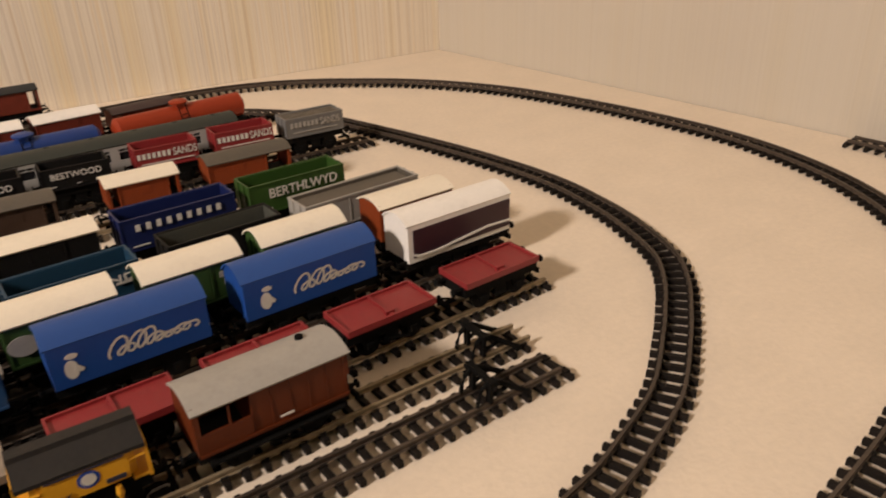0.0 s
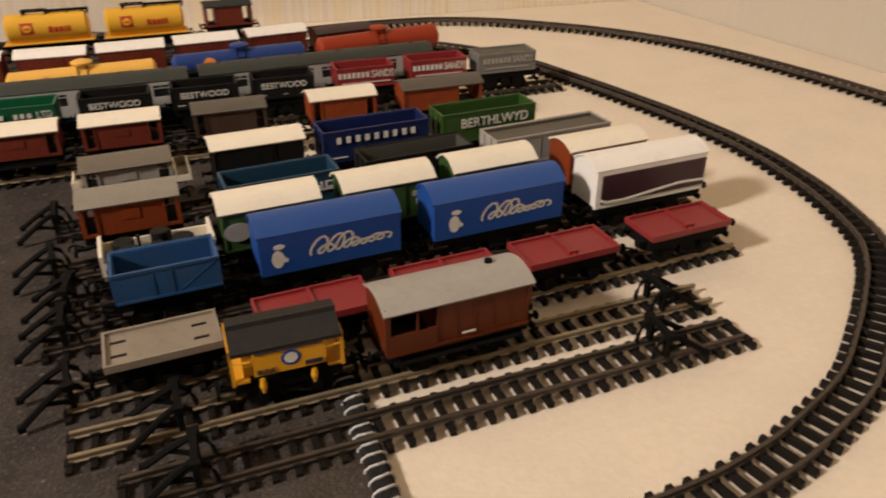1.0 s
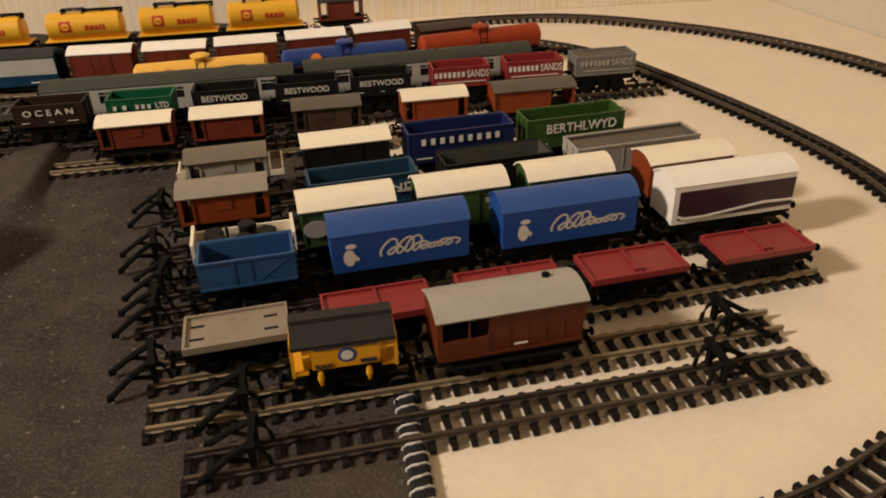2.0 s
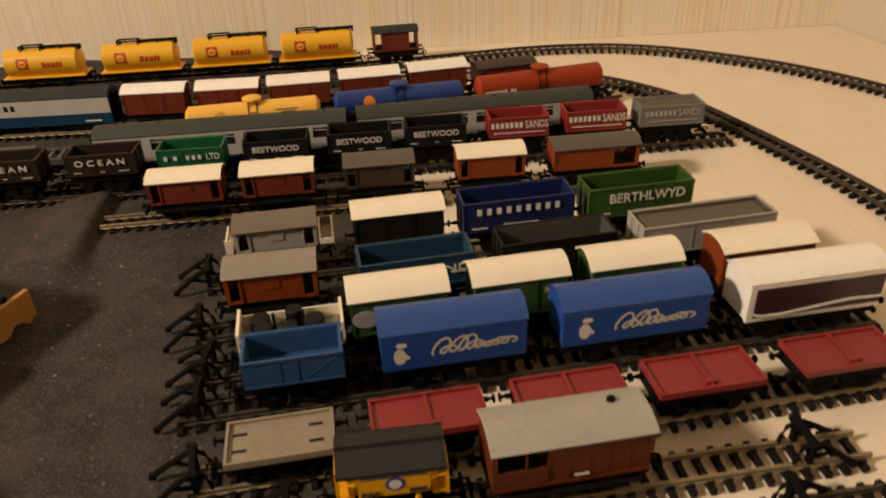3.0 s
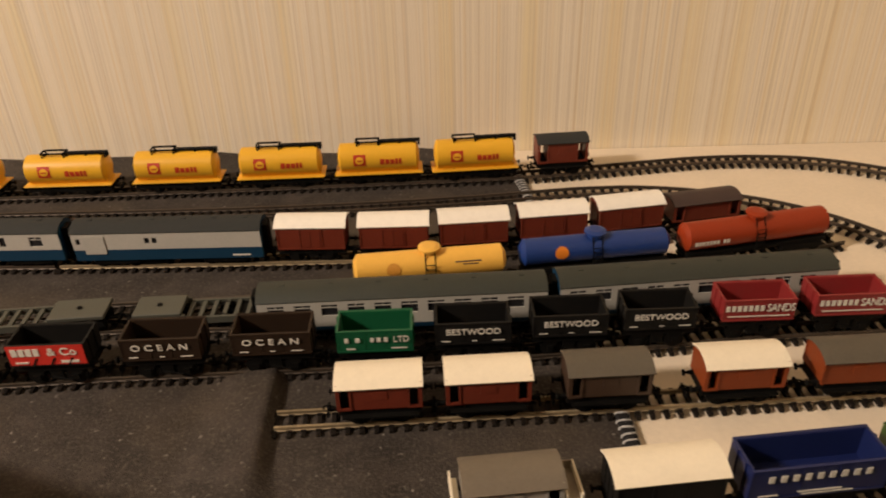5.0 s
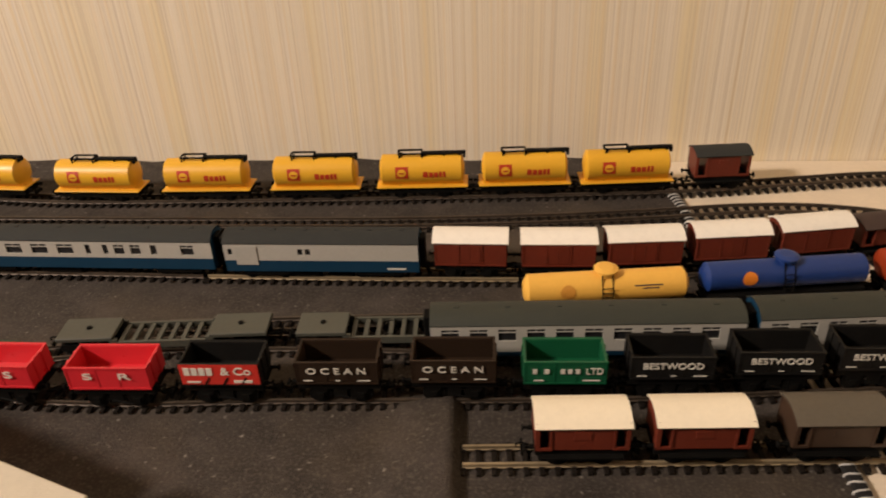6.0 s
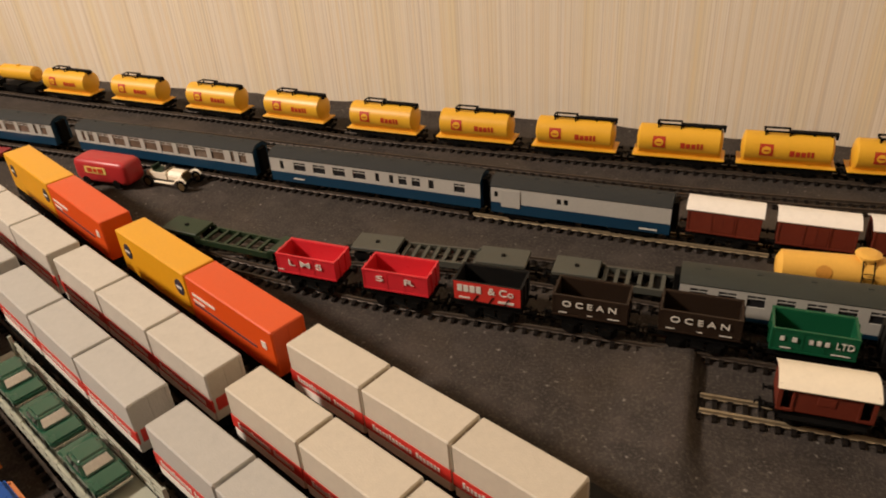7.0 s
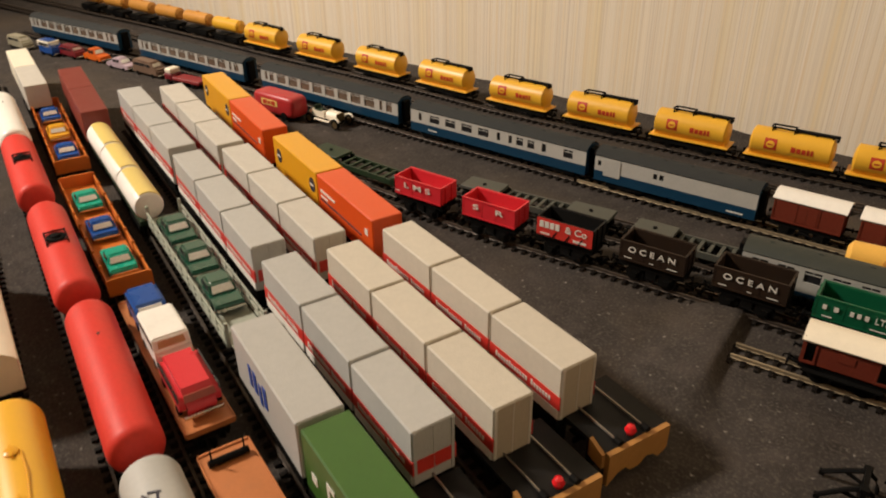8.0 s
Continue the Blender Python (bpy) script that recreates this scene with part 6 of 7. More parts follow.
def toy_van(name, label, m, L, W, H, mat, glass, bonnet=0.14, lean=0.10, round_=0.003, group="", roof=None):
    """A one-box toy vehicle facing +x: short bonnet, leaning glass, rounded roof, chrome bumpers."""
    t = thing(name, label, "toy van" if name == "toy_van" else "toy car", m, group)
    h, w, zb = L / 2, W / 2, 0.0024
    xb, xt, zm = h - bonnet * L, h - (bonnet + lean) * L, zb + (H - zb) * 0.58
    nose = [(h, zm - 0.0010), (xb, zm)] if bonnet > 0.03 else [(xb, zm)]
    bm = prism(bmesh.new(), [(-h, zb), (h, zb)] + nose + [(xt, H), (-h + 0.0016, H)], -w, w, "y")
    bmesh.ops.bevel(bm, geom=bm.edges[:], offset=round_, segments=4, affect="EDGES", clamp_overlap=True)
    part("body", bm, mat, t, smooth=True)
    if roof:
        part("upper_body", boxes((-h + 0.0010, xb - 0.002, -w - 0.0003, w + 0.0003, zm, H - round_ * 0.5), bevel=0.0004), roof, t)

    def pane(pname, q, push, mt):
        g = bmesh.new()
        P, Q = [g.verts.new(Vector(v) + push * 0.0002) for v in q], [g.verts.new(Vector(v) - push * 0.0008) for v in q]
        g.faces.new(P), g.faces.new(Q[::-1])
        for i in range(4):
            g.faces.new((P[i], P[(i + 1) % 4], Q[(i + 1) % 4], Q[i]))
        part(pname, g, mt, t)

    at = lambda f: xb + (xt - xb) * f
    zf = lambda f: zm + (H - zm) * f
    pane("windscreen", [(at(0.22), -w * 0.74, zf(0.22)), (at(0.22), w * 0.74, zf(0.22)), (at(0.74), w * 0.70, zf(0.74)), (at(0.74), -w * 0.70, zf(0.74))], Vector((1, 0, 0.2)), glass)
    for s in (-1, 1):
        yo = s * (w + (0.0003 if roof else 0.0))
        pane("side_window", [(xt - L * 0.18, yo, zf(0.12)), (xt + L * 0.01, yo, zf(0.12)), (xt - L * 0.03, yo, zf(0.60)), (xt - L * 0.18, yo, zf(0.60))], Vector((0, s, 0)), GLASSD)
        pane("side_window", [(-h + L * 0.12, yo, zf(0.12)), (xt - L * 0.22, yo, zf(0.12)), (xt - L * 0.22, yo, zf(0.60)), (-h + L * 0.12, yo, zf(0.60))], Vector((0, s, 0)), GLASSD)
        part("bumper", boxes((min(s * (h - 0.0006), s * (h + 0.0012)), max(s * (h - 0.0006), s * (h + 0.0012)), -w * 0.92, w * 0.92, zb + 0.0006, zb + 0.0028), bevel=0.0004), CHROME, t)
        for x in (-h * 0.58, h * 0.58):
            part("wheel", lathe(bmesh.new(), [(-0.0012, 0.0030), (0.0012, 0.0030), (0.0013, 0.0017)], "y", 14, (x, s * (w - 0.0009), 0.0030)), BLACK, t)
    return t


def lifted(m, z):
    return pose(0, 0, z) @ m


# car carrier with pale grey-green side frames and three green cars
_, _, mid, total = along((-0.5780, -0.4160), (-0.3960, -0.4900), 3, 0.004, 0.028)
cc = thing("car_transporter", "pale grey-green car transporter wagon with lattice sides", "transporter wagon", mid)
h = total / 2
part("deck", boxes((-h, h, -0.0125, 0.0125, 0.0195, 0.0215)), TRGREY, cc)
for s in (-1, 1):
    bm = bmesh.new()
    for z in (0.0215, 0.0262, 0.0312):
        box(bm, -h, h, s * 0.0138 - 0.0007, s * 0.0138 + 0.0007, z, z + 0.0014)
    for i in range(13):
        x = -h + 0.001 + (total - 0.002) * i / 12
        box(bm, x - 0.0007, x + 0.0007, s * 0.0138 - 0.0006, s * 0.0138 + 0.0006, 0.0195, 0.0330)
    part("side_frame", bm, TRGREY, cc)
for s in (-1, 1):
    part("end_ramp", boxes((s * h - 0.006, s * h + 0.006, -0.0120, 0.0120, 0.0215, 0.0228), (s * h - 0.0008, s * h + 0.0008, -0.0140, -0.0118, 0.0195, 0.0375), (s * h - 0.0008, s * h + 0.0008, 0.0118, 0.0140, 0.0195, 0.0375)), TRGREY, cc)
part("underframe", boxes((-h, h, -0.010, 0.010, 0.0150, 0.0195)), BLACK, cc)
bogie(cc, -h + 0.025, 0.0165), bogie(cc, h - 0.025, 0.0165)
couplings(cc, h)
gc = None
for i in range(3):
    m = lifted(mid @ pose(-h + 0.036 + 0.0530 * i, 0, 0), 0.0228)
    gc = again(gc, m) if gc else car("glossy dark green toy car on the transporter", m, 0.0470, 0.0200, 0.0155, CARGREEN, group="green cars on transporter")

ms, L, mid, total = along((-0.3640, -0.5080), (-0.2765, -0.5445), 1, 0.0, 0.0255)
cg = container("long grey container with blue printed marks", ms[0], total, CGREY, None, z0=0.024, W=0.0255)
bars(cg, BLUEINK, -0.01275, [(-0.022, -0.018, 0.036, 0.050), (-0.015, -0.010, 0.036, 0.050), (-0.007, -0.003, 0.033, 0.047), (0.000, 0.005, 0.036, 0.050)])
carrier(mid, total)
ms, L, mid, total = along((-0.2725, -0.5455), (-0.1880, -0.5795), 1, 0.0, 0.0255)
cgr = container("grass green container with white printed marks", ms[0], total, GREENC, None, z0=0.024, W=0.0255)
bars(cgr, INK, -0.01275, [(-0.036, -0.030, 0.036, 0.041), (-0.018, -0.0155, 0.038, 0.050), (-0.0155, -0.010, 0.0475, 0.050), (-0.0155, -0.010, 0.038, 0.0405), (-0.006, -0.0035, 0.038, 0.050), (-0.0035, 0.002, 0.0475, 0.050), (-0.0005, 0.002, 0.0425, 0.0475), (0.006, 0.0085, 0.038, 0.050)])
carrier(mid, total)

# E row: maroon boxes, orange car wagons, low flat with three cars, empty orange flat
ms, L, mid, total = along((-0.9520, -0.2660), (-0.7830, -0.3410), 2, 0.001, 0.026)
for m in ms:
    container("dull maroon plastic container box", m, L, RUSTBOX, None, z0=0.022, z1=0.055, W=0.026, group="maroon containers")
carrier(mid, total)


def car_wagon(p, q, cars, label):
    _, _, mid, total = along(p, q, 3, 0.004, 0.030)
    t = thing("car_wagon", label, "car wagon", mid)
    h = total / 2
    part("floor", boxes((-h, h, -0.0125, 0.0125, 0.0175, 0.0195)), ORANGE2, t)
    for s in (-1, 1):
        bm = boxes((-h, h, s * 0.0145 - 0.0006, s * 0.0145 + 0.0006, 0.0165, 0.0275))
        for i in range(9):
            x = -h + total * i / 8
            box(bm, x - 0.0006, x + 0.0006, s * 0.0145 - 0.0011, s * 0.0145 + 0.0011, 0.0165, 0.0290)
        part("side", bm, ORANGE2, t)
        part("end_flap", boxes((s * h - 0.0007, s * h + 0.0007, -0.0138, 0.0138, 0.0165, 0.0300)), ORANGE2, t)
    part("underframe", boxes((-h, h, -0.010, 0.010, 0.0135, 0.0175)), BLACK, t)
    bogie(t, -h + 0.025, 0.0155), bogie(t, h - 0.025, 0.0155)
    couplings(t, h)
    for i, (mat_, lab, L_) in enumerate(cars):
        car(lab, lifted(mid @ pose(-h + 0.018 + (total - 0.024) * (i + 0.5) / 3, 0, 0, 0, 0, 180), 0.0195), L_ * 1.06, 0.0195, 0.0140, mat_, group="cars on orange wagons")


car_wagon((-0.9435, -0.3123), (-0.7475, -0.3970), [(CARBLUE, "blue toy car on an orange wagon", 0.034), (YELLOW2, "yellow toy car on an orange wagon", 0.038), (CARBLUE, "blue toy car on an orange wagon", 0.038)], "orange bogie car wagon carrying three toy cars")
car_wagon((-0.7070, -0.4170), (-0.5140, -0.4950), [(CARTURQ, "turquoise toy car on an orange wagon", 0.038), (CARBLUE, "blue toy car on an orange wagon", 0.034), (CARTURQ, "turquoise toy car on an orange wagon", 0.038)], "orange bogie car wagon carrying three toy cars")


def low_flat(p, q, label):
    _, _, mid, total = along(p, q, 1, 0.0, 0.027)
    t = thing("flat_wagon", label, "flat wagon", mid)
    h = total / 2
    part("deck", boxes((-h, h, -0.0135, 0.0135, 0.0215, 0.0240), bevel=0.0003), SALMON, t)
    for s in (-1, 1):
        part("side_rail", boxes((-h, h, s * 0.0136 - 0.0004, s * 0.0136 + 0.0004, 0.0214, 0.0247)), SALMON, t)
        part("headstock", boxes((s * h - 0.0007, s * h + 0.0007, -0.0131, 0.0131, 0.0212, 0.0249)), SALMON, t)
    part("underframe", boxes((-h, h, -0.010, 0.010, 0.0170, 0.0215)), BLACK, t)
    bogie(t, -h + 0.022, 0.0175), bogie(t, h - 0.022, 0.0175)
    couplings(t, h)
    return t, mid, h, total


t, mid, h, total = low_flat((-0.4900, -0.5030), (-0.3490, -0.5580), "orange low flat wagon carrying three toy vans")
toy_van("toy_van", "blue toy box van with pale windscreen on the orange flat", lifted(mid @ pose(-h + 0.0290, 0, 0), 0.024), 0.034, 0.0200, 0.0180, CARBLUE, PALEGLASS, 0.12, 0.04, 0.0020, "vans on orange flat")
toy_van("toy_van", "tall white toy van with tan windscreen on the orange flat", lifted(mid @ pose(-h + 0.0720, 0, 0), 0.024), 0.040, 0.0215, 0.0225, WHITE, TANGLASS, 0.05, 0.04, 0.0030, "vans on orange flat")
toy_van("toy_car", "bright red rounded toy estate car with chrome bumper on orange flat", lifted(mid @ pose(-h + 0.1185, 0, 0), 0.024), 0.049, 0.0235, 0.0172, REDP, TANRED, 0.02, 0.09, 0.0042, "vans on orange flat")
t, mid, h, total = low_flat((-0.3310, -0.5650), (-0.2150, -0.6110), "empty orange low flat wagon with a black bolster")
part("bolster", lathe(bmesh.new(), [(-0.0105, 0.0020), (0.0105, 0.0020)], "y", 10, (-h + 0.010, 0, 0.0262)), BLACK, t)
for y in (-0.0085, 0.0085):
    part("stanchion", tube(bmesh.new(), [(-h + 0.010, y, 0.0240), (-h + 0.010, y, 0.0345)], 0.0005, 5), BLACK, t)

# F row: cream boxes, white tank, red tanks, grey tank
ms, L, mid, total = along((-1.1080, -0.2477), (-0.9320, -0.3198), 2, 0.001, 0.025)
for m, c in zip(ms, (CREAM, STONE)):
    container("pale cream container on flat wagon" if c is CREAM else "pale grey container on flat wagon", m, L, c, None, z0=0.020, z1=0.051, W=0.025)
carrier(mid, total)


def long_tank(p, q, mat, label, r=0.0145, hatch=False):
    """A plain rounded bogie tank between two points of its top line."""
    a = math.atan2(q[1] - p[1], q[0] - p[0])
    total = math.hypot(q[0] - p[0], q[1] - p[1])
    t = thing("tank_wagon", label, "tank wagon", pose((p[0] + q[0]) / 2, (p[1] + q[1]) / 2, 0, 0, 0, math.degrees(a)))
    h, zc = total / 2, 0.0330
    part("barrel", lathe(bmesh.new(), [(-h, 0.002), (-h + 0.0004, r * 0.5), (-h + 0.0014, r * 0.78), (-h + 0.0032, r * 0.93), (-h + 0.0060, r * 0.99), (-h + 0.008, r), (h - 0.008, r), (h - 0.0060, r * 0.99), (h - 0.0032, r * 0.93), (h - 0.0014, r * 0.78), (h - 0.0004, r * 0.5), (h, 0.002)], "x", 32, (0, 0, zc)), mat, t, smooth=True)
    if hatch:
        part("collar", lathe(bmesh.new(), [(0, 0.0066), (0.0016, 0.0064), (0.0020, 0.0050), (0.0012, 0.0046)], "z", 18, (0, 0, zc + r - 0.0012)), BLACK, t)
        part("hatch", lathe(bmesh.new(), [(0, 0.0034), (0.0020, 0.0034), (0.0028, 0.0022)], "z", 14, (0, 0, zc + r - 0.0006)), BLACK, t)
        for y in (-0.0070, 0.0070):
            z = zc + math.sqrt(r * r - y * y)
            part("hand_rail", tube(bmesh.new(), [(-0.0100, y, z - 0.0004), (-0.0090, y, z + 0.0022), (0.0090, y, z + 0.0022), (0.0100, y, z - 0.0004)], 0.0007, 5), BLACK, t)
        for x in (-0.0088, 0.0088):
            part("cross_rail", tube(bmesh.new(), [(x, -0.0070, zc + math.sqrt(r * r - 0.000049) + 0.0021), (x, 0.0, zc + r + 0.0008), (x, 0.0070, zc + math.sqrt(r * r - 0.000049) + 0.0021)], 0.0007, 5), BLACK, t)
    else:
        part("hatch", lathe(bmesh.new(), [(0, 0.0010), (0.0004, 0.0010)], "z", 10, (-h * 0.35, 0.001, zc + r - 0.0003)), DKGREY, t)
    part("underframe", boxes((-h + 0.004, h - 0.004, -0.0065, 0.0065, 0.0150, 0.0205)), BLACK, t)
    bogie(t, -h + 0.025, 0.0165), bogie(t, h - 0.025, 0.0165)
    couplings(t, h)
    return t


long_tank((-0.9560, -0.3380), (-0.8140, -0.3960), WHITE, "cream white rounded tank wagon")
long_tank((-0.8080, -0.3990), (-0.6700, -0.4560), REDT, "glossy red rounded tank wagon with black hatch walkway", hatch=True)
long_tank((-0.6400, -0.4655), (-0.5010, -0.5225), REDT, "glossy red rounded tank wagon with black hatch walkway", hatch=True)
long_tank((-0.4810, -0.5287), (-0.3480, -0.5849), REDT, "glossy red plain rounded tank wagon")
gk = long_tank((-0.3340, -0.5900), (-0.2160, -0.6370), CGREY, "pale grey rounded tank wagon with a dark printed mark")
for x, y, a, l in ((0.004, -0.0040, 35, 0.0050), (0.0065, -0.0012, -10, 0.0042), (0.001, -0.0015, 70, 0.0030)):
    bm = boxes((-l, l, -0.0006, 0.0006, 0.0, 0.0004))
    part("printed_mark", bm, DARKINK, gk, m=pose(-0.036 + x, y, 0.0474 - 0.5 * y * y / 0.0145, math.degrees(-y / 0.0145) * -1, 0, a))

# G row: cream wagon and yellow tank
ms, L, mid, total = along((-0.6260, -0.5500), (-0.4750, -0.6090), 1, 0.0, 0.028)
van("goods_van", "long cream van with curved roof", mid, total, CREAM, CREAM, z0=0.018, z1=0.040, rise=0.008, ribs=1, door=False, posts=False, W=0.028)
yk = long_tank((-0.4270, -0.6080), (-0.2830, -0.6670), YELLOW, "amber yellow rounded tank wagon", 0.0160)
for x in (-0.030, 0.006):
    part("filler", lathe(bmesh.new(), [(0, 0.0034), (0.0012, 0.0034), (0.0018, 0.0020)], "z", 14, (x, 0, 0.0486)), YELLOW2, yk)
    part("filler_clamp", boxes((x - 0.0045, x + 0.0045, -0.0006, 0.0006, 0.0496, 0.0506)), YELLOW2, yk)
part("vent_pipe", tube(bmesh.new(), [(-0.030, 0.004, 0.0486), (-0.012, 0.005, 0.0488), (0.006, 0.004, 0.0486)], 0.0005, 5), YELLOW2, yk)

# homemade ramp ends with rods, red beads and plywood edges


def ramp(m, group):
    t = thing("loading_ramp", "dark loading ramp with wavy plywood edge and red bead", "ramp", m, group)
    w = 0.0213
    part("deck", boxes((-0.046, 0.0, -w, w, 0.0245, 0.0270)), SOOT, t)
    prof = [(-w, 0.0270), (w, 0.0270), (w, 0.0115), (0.015, 0.0080), (0.011, 0.0118), (0.006, 0.0132), (0.001, 0.0092), (-0.005, 0.0090), (-0.009, 0.0130), (-0.014, 0.0118), (-w, 0.0060)]
    part("edge_board", prism(bmesh.new(), prof, 0.0, 0.0030), TAN, t, "tan plywood edge with wavy cut-outs")
    part("edge_board", prism(bmesh.new(), [(-0.0100, 0.0305), (0.0, 0.0262), (0.0, 0.0170), (-0.0100, 0.0190)], -w - 0.0024, -w - 0.0001, "y"), TAN, t)
    for x in (-0.040, -0.015):
        part("trestle", boxes((x - 0.002, x + 0.002, -0.018, -0.014, 0.0015, 0.0245), (x - 0.002, x + 0.002, 0.014, 0.018, 0.0015, 0.0245), (x - 0.002, x + 0.002, -0.014, 0.014, 0.012, 0.016)), SOOT, t)
    for y in (-0.0115, 0.0075):
        part("rod", tube(bmesh.new(), [(-0.058, y, 0.0285), (-0.003, y, 0.0285)], 0.0007, 6), STEEL, t)
        part("rod_end", lathe(bmesh.new(), [(-0.0045, 0.0020), (0.0, 0.0020)], "x", 12, (0.0005, y, 0.0285)), BLACK, t)
    part("bead", lathe(bmesh.new(), [(-0.0032, 0.0008), (-0.0024, 0.0022), (0, 0.0032), (0.0024, 0.0022), (0.0032, 0.0008)], "z", 14, (-0.0035, -0.0015, 0.0300)), LAMPRED, t, "red bead lamp")
    return t


rp = ramp(pose(-0.1524, -0.4269, 0, 0, 0, DEG), "loading ramps")
again(rp, pose(-0.1664, -0.4799, 0, 0, 0, DEG))
again(rp, pose(-0.1824, -0.5339, 0, 0, 0, DEG))

# ---------- road vehicles beside the coaches ----------
bus = thing("toy_van", "bright red toy delivery van with cream side panel", "toy van", pose(-0.7230, -0.1290, 0.0016, 0, 0, -2) @ Matrix.Scale(1.08, 4))
bm = bmesh.new()
rings = []
for x, k in ((-0.0310, 0.70), (-0.0302, 0.84), (-0.0280, 0.94), (-0.0245, 1.0), (0.0, 1.0), (0.0245, 1.0), (0.0285, 0.94), (0.0312, 0.82), (0.0322, 0.66)):
    ring = []
    for a in range(28):
        c, d = math.cos(a * math.tau / 28), math.sin(a * math.tau / 28)
        ring.append(bm.verts.new((x, k * 0.0125 * math.copysign(abs(c) ** 0.42, c), 0.0158 + k * 0.0118 * math.copysign(abs(d) ** 0.42, d))))
    rings.append(ring)
for A, B in zip(rings, rings[1:]):
    for i in range(28):
        bm.faces.new((A[i], A[(i + 1) % 28], B[(i + 1) % 28], B[i]))
bm.faces.new(rings[0][::-1]), bm.faces.new(rings[-1])
part("body", bm, VANRED, bus, smooth=True)
part("panel", plate(bmesh.new(), -0.0125, -0.016, 0.009, 0.0150, 0.0215), LEMON, bus, "cream advertising panel")
bars(bus, REDINK, -0.0128, [(-0.0130, -0.0070, 0.0160, 0.0205), (-0.0055, -0.0015, 0.0165, 0.0200), (0.0, 0.0060, 0.0160, 0.0205)])
for x in (-0.018, 0.018):
    for y in (-0.0115, 0.0115):
        part("wheel", lathe(bmesh.new(), [(-0.0014, 0.0045), (0.0014, 0.0045), (0.0016, 0.0025)], "y", 14, (x, y, 0.0061)), BLACK, bus)
vin = thing("vintage_car", "cream open vintage toy racing car with exposed wheels", "toy car", pose(-0.6580, -0.1165, 0.0016, 0, 0, -4) @ Matrix.Scale(1.15, 4))
bm = prism(bmesh.new(), [(-0.0225, 0.0075), (-0.019, 0.006), (0.002, 0.006), (0.002, 0.0142), (-0.002, 0.0142), (-0.004, 0.0118), (-0.014, 0.0118), (-0.0165, 0.0138), (-0.0215, 0.0120)], -0.0066, 0.0066, "y")
bmesh.ops.bevel(bm, geom=bm.edges[:], offset=0.0010, segments=2, affect="EDGES")
part("body", bm, CREAM, vin, smooth=True)
bm = prism(bmesh.new(), [(-0.0058, 0.0062), (0.0058, 0.0062), (0.0058, 0.0112), (0.0035, 0.0140), (-0.0035, 0.0140), (-0.0058, 0.0112)], 0.0015, 0.0172)
bmesh.ops.bevel(bm, geom=bm.edges[:], offset=0.0006, segments=2, affect="EDGES")
part("bonnet", bm, CREAM, vin, smooth=True)
for y in (-0.0098, 0.0098):
    part("mudguard", tube(bmesh.new(), [(0.0255, y, 0.0088), (0.0235, y, 0.0110), (0.0195, y, 0.0116), (0.0155, y, 0.0098), (0.0110, y, 0.0060), (-0.0100, y, 0.0056)], 0.0011, 6), CREAM, vin)
part("radiator", boxes((0.0170, 0.0186, -0.005, 0.005, 0.006, 0.0140), bevel=0.0005), OLDBRASS, vin, "dull brass radiator")
part("seat", boxes((-0.0145, -0.003, -0.0045, 0.0045, 0.0110, 0.0135), (-0.0155, -0.0140, -0.0045, 0.0045, 0.0125, 0.0170)), DKGREEN, vin)
part("windscreen", boxes((-0.0015, -0.0008, -0.005, 0.005, 0.0125, 0.0175)), GLASSD, vin)
for x in (-0.017, 0.0205):
    part("axle", lathe(bmesh.new(), [(-0.0095, 0.0006), (0.0095, 0.0006)], "y", 6, (x, 0, 0.0052)), BLACK, vin)
    for y in (-0.0100, 0.0100):
        wh = part("wheel", lathe(bmesh.new(), [(-0.0011, 0.0052), (0.0011, 0.0052), (0.0013, 0.0040), (0.0006, 0.0038)], "y", 16, (x, y, 0.0052)), BLACK, vin)
        part("hub", lathe(bmesh.new(), [(-0.0014, 0.0034), (0.0014, 0.0034), (0.0017, 0.0012)], "y", 12, (x, y, 0.0052)), OLDBRASS, wh, "dull brass wheel centre")
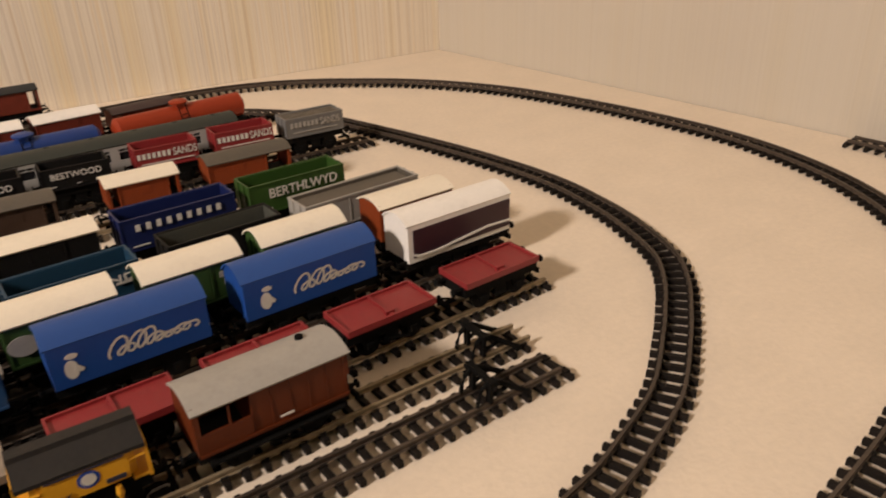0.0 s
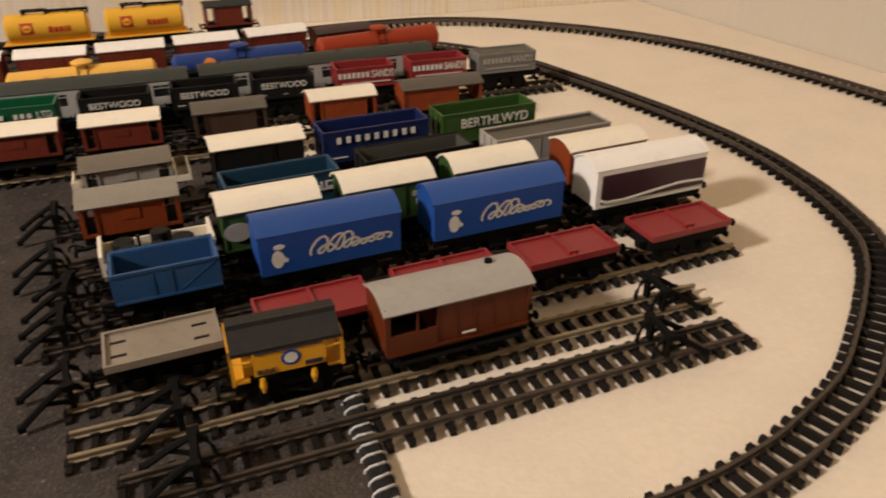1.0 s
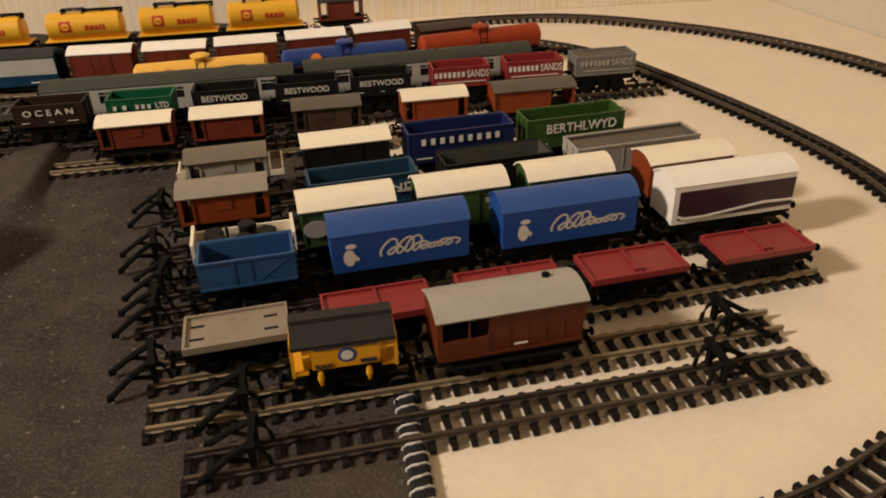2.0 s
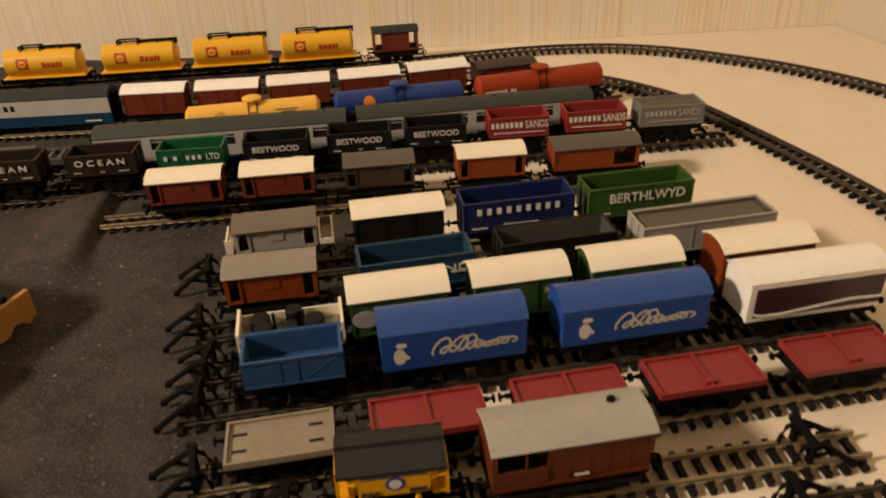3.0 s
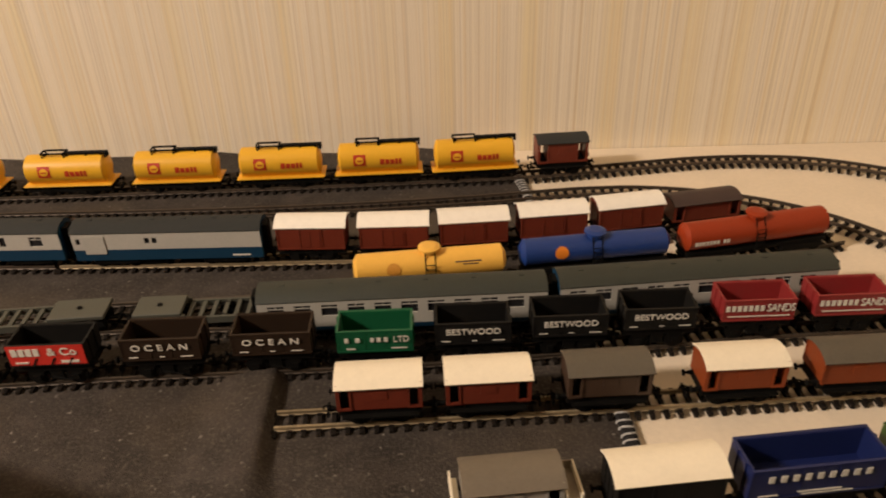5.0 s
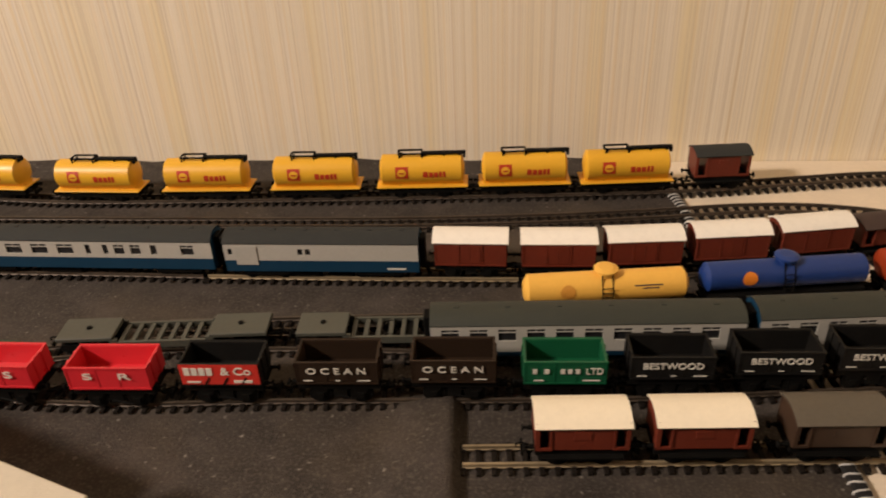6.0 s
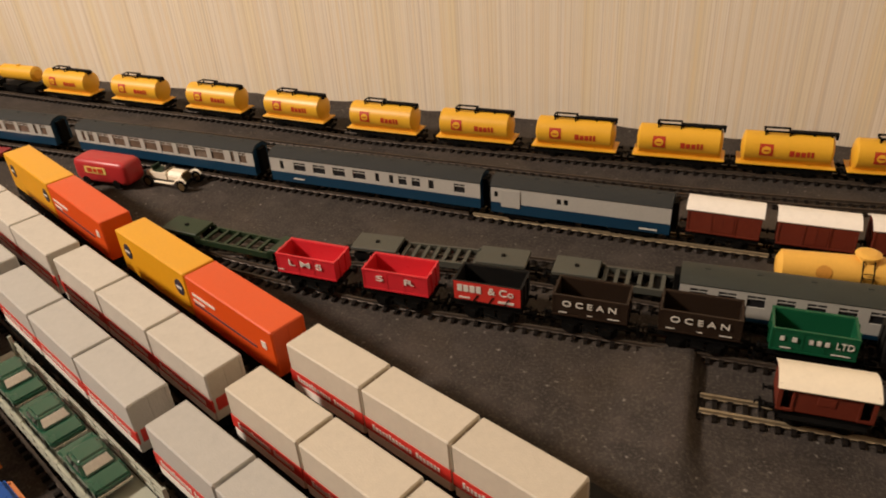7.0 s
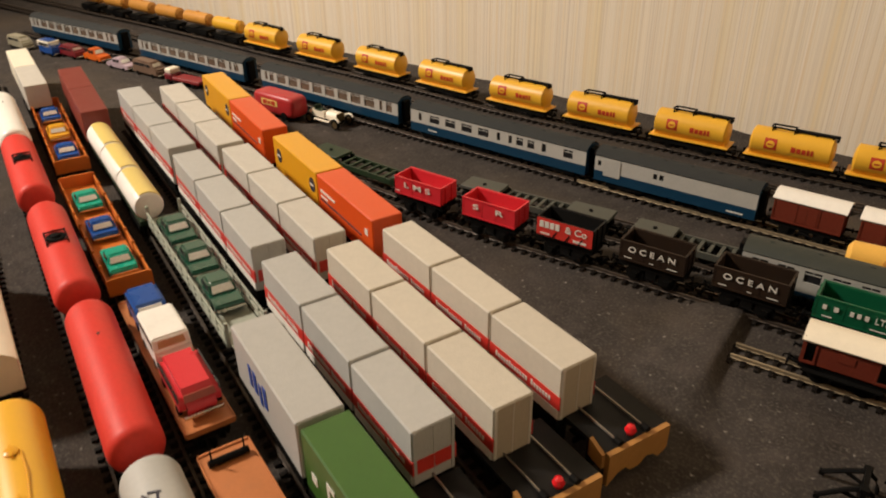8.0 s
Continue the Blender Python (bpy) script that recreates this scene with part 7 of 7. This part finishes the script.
part("chassis", boxes((-0.020, 0.0225, -0.0045, -0.003, 0.0045, 0.006), (-0.020, 0.0225, 0.003, 0.0045, 0.0045, 0.006)), BLACK, vin)

CARBROWN = material("car_brown", (0.17, 0.105, 0.07), 0.5, 0, 0.1, 60.0)
ro = [(-1.306, -0.132, KHAKI, "khaki toy jeep", 0.050, 0.020, True), (-1.226, -0.127, CARBLUE, "blue toy minibus with cream upper half", 0.041, 0.023, True), (-1.184, -0.117, CARMAROON, "maroon toy car", 0.046, 0.018, True), (-1.135, -0.108, CARORANGE, "orange toy buggy with tall cab", 0.045, 0.019, False), (-1.066, -0.1125, LILAC, "lilac toy saloon car", 0.052, 0.016, False), (-1.003, -0.1105, CARBROWN, "brown toy estate van", 0.057, 0.021, True)]
for x, y, mt, lab, L_, H_, est in ro:
    m = pose(x, y, 0.0016)
    if est:
        toy_van("toy_van", lab + " parked beside the coaches", m, L_, 0.018, H_, mt, PALEGLASS, 0.16, 0.08, 0.0022, "parked toy cars", CREAM if mt is CARBLUE else None)
    else:
        car(lab + " parked beside the coaches", m, L_, 0.018, H_, mt, None, "parked toy cars")
lo = thing("toy_lorry", "maroon toy flatbed lorry with cream cab roof", "toy lorry", pose(-0.921, -0.112, 0.0016, 0, 0, 2) @ Matrix.Scale(1.08, 4))
part("cab", boxes((-0.032, -0.018, -0.0085, 0.0085, 0.004, 0.0125), bevel=0.001), CARMAROON, lo)
part("cab_roof", boxes((-0.031, -0.019, -0.0078, 0.0078, 0.0125, 0.0185), bevel=0.0012), CREAM, lo)
part("bed", boxes((-0.017, 0.032, -0.009, 0.009, 0.006, 0.0098), bevel=0.0004), CRIMSON, lo)
for x in (-0.024, 0.006, 0.020):
    for y in (-0.008, 0.008):
        part("wheel", lathe(bmesh.new(), [(-0.0011, 0.0032), (0.0011, 0.0032)], "y", 12, (x, y, 0.0032)), BLACK, lo)

# dark buffer stop by the slanting wall
again(bs, pose(0.6720, -0.5350, 0, 0, 0, 97))
track([(0.666, -0.482), (0.671, -0.53), (0.679, -0.60)], "short end of dark track by the wall", RAIL)
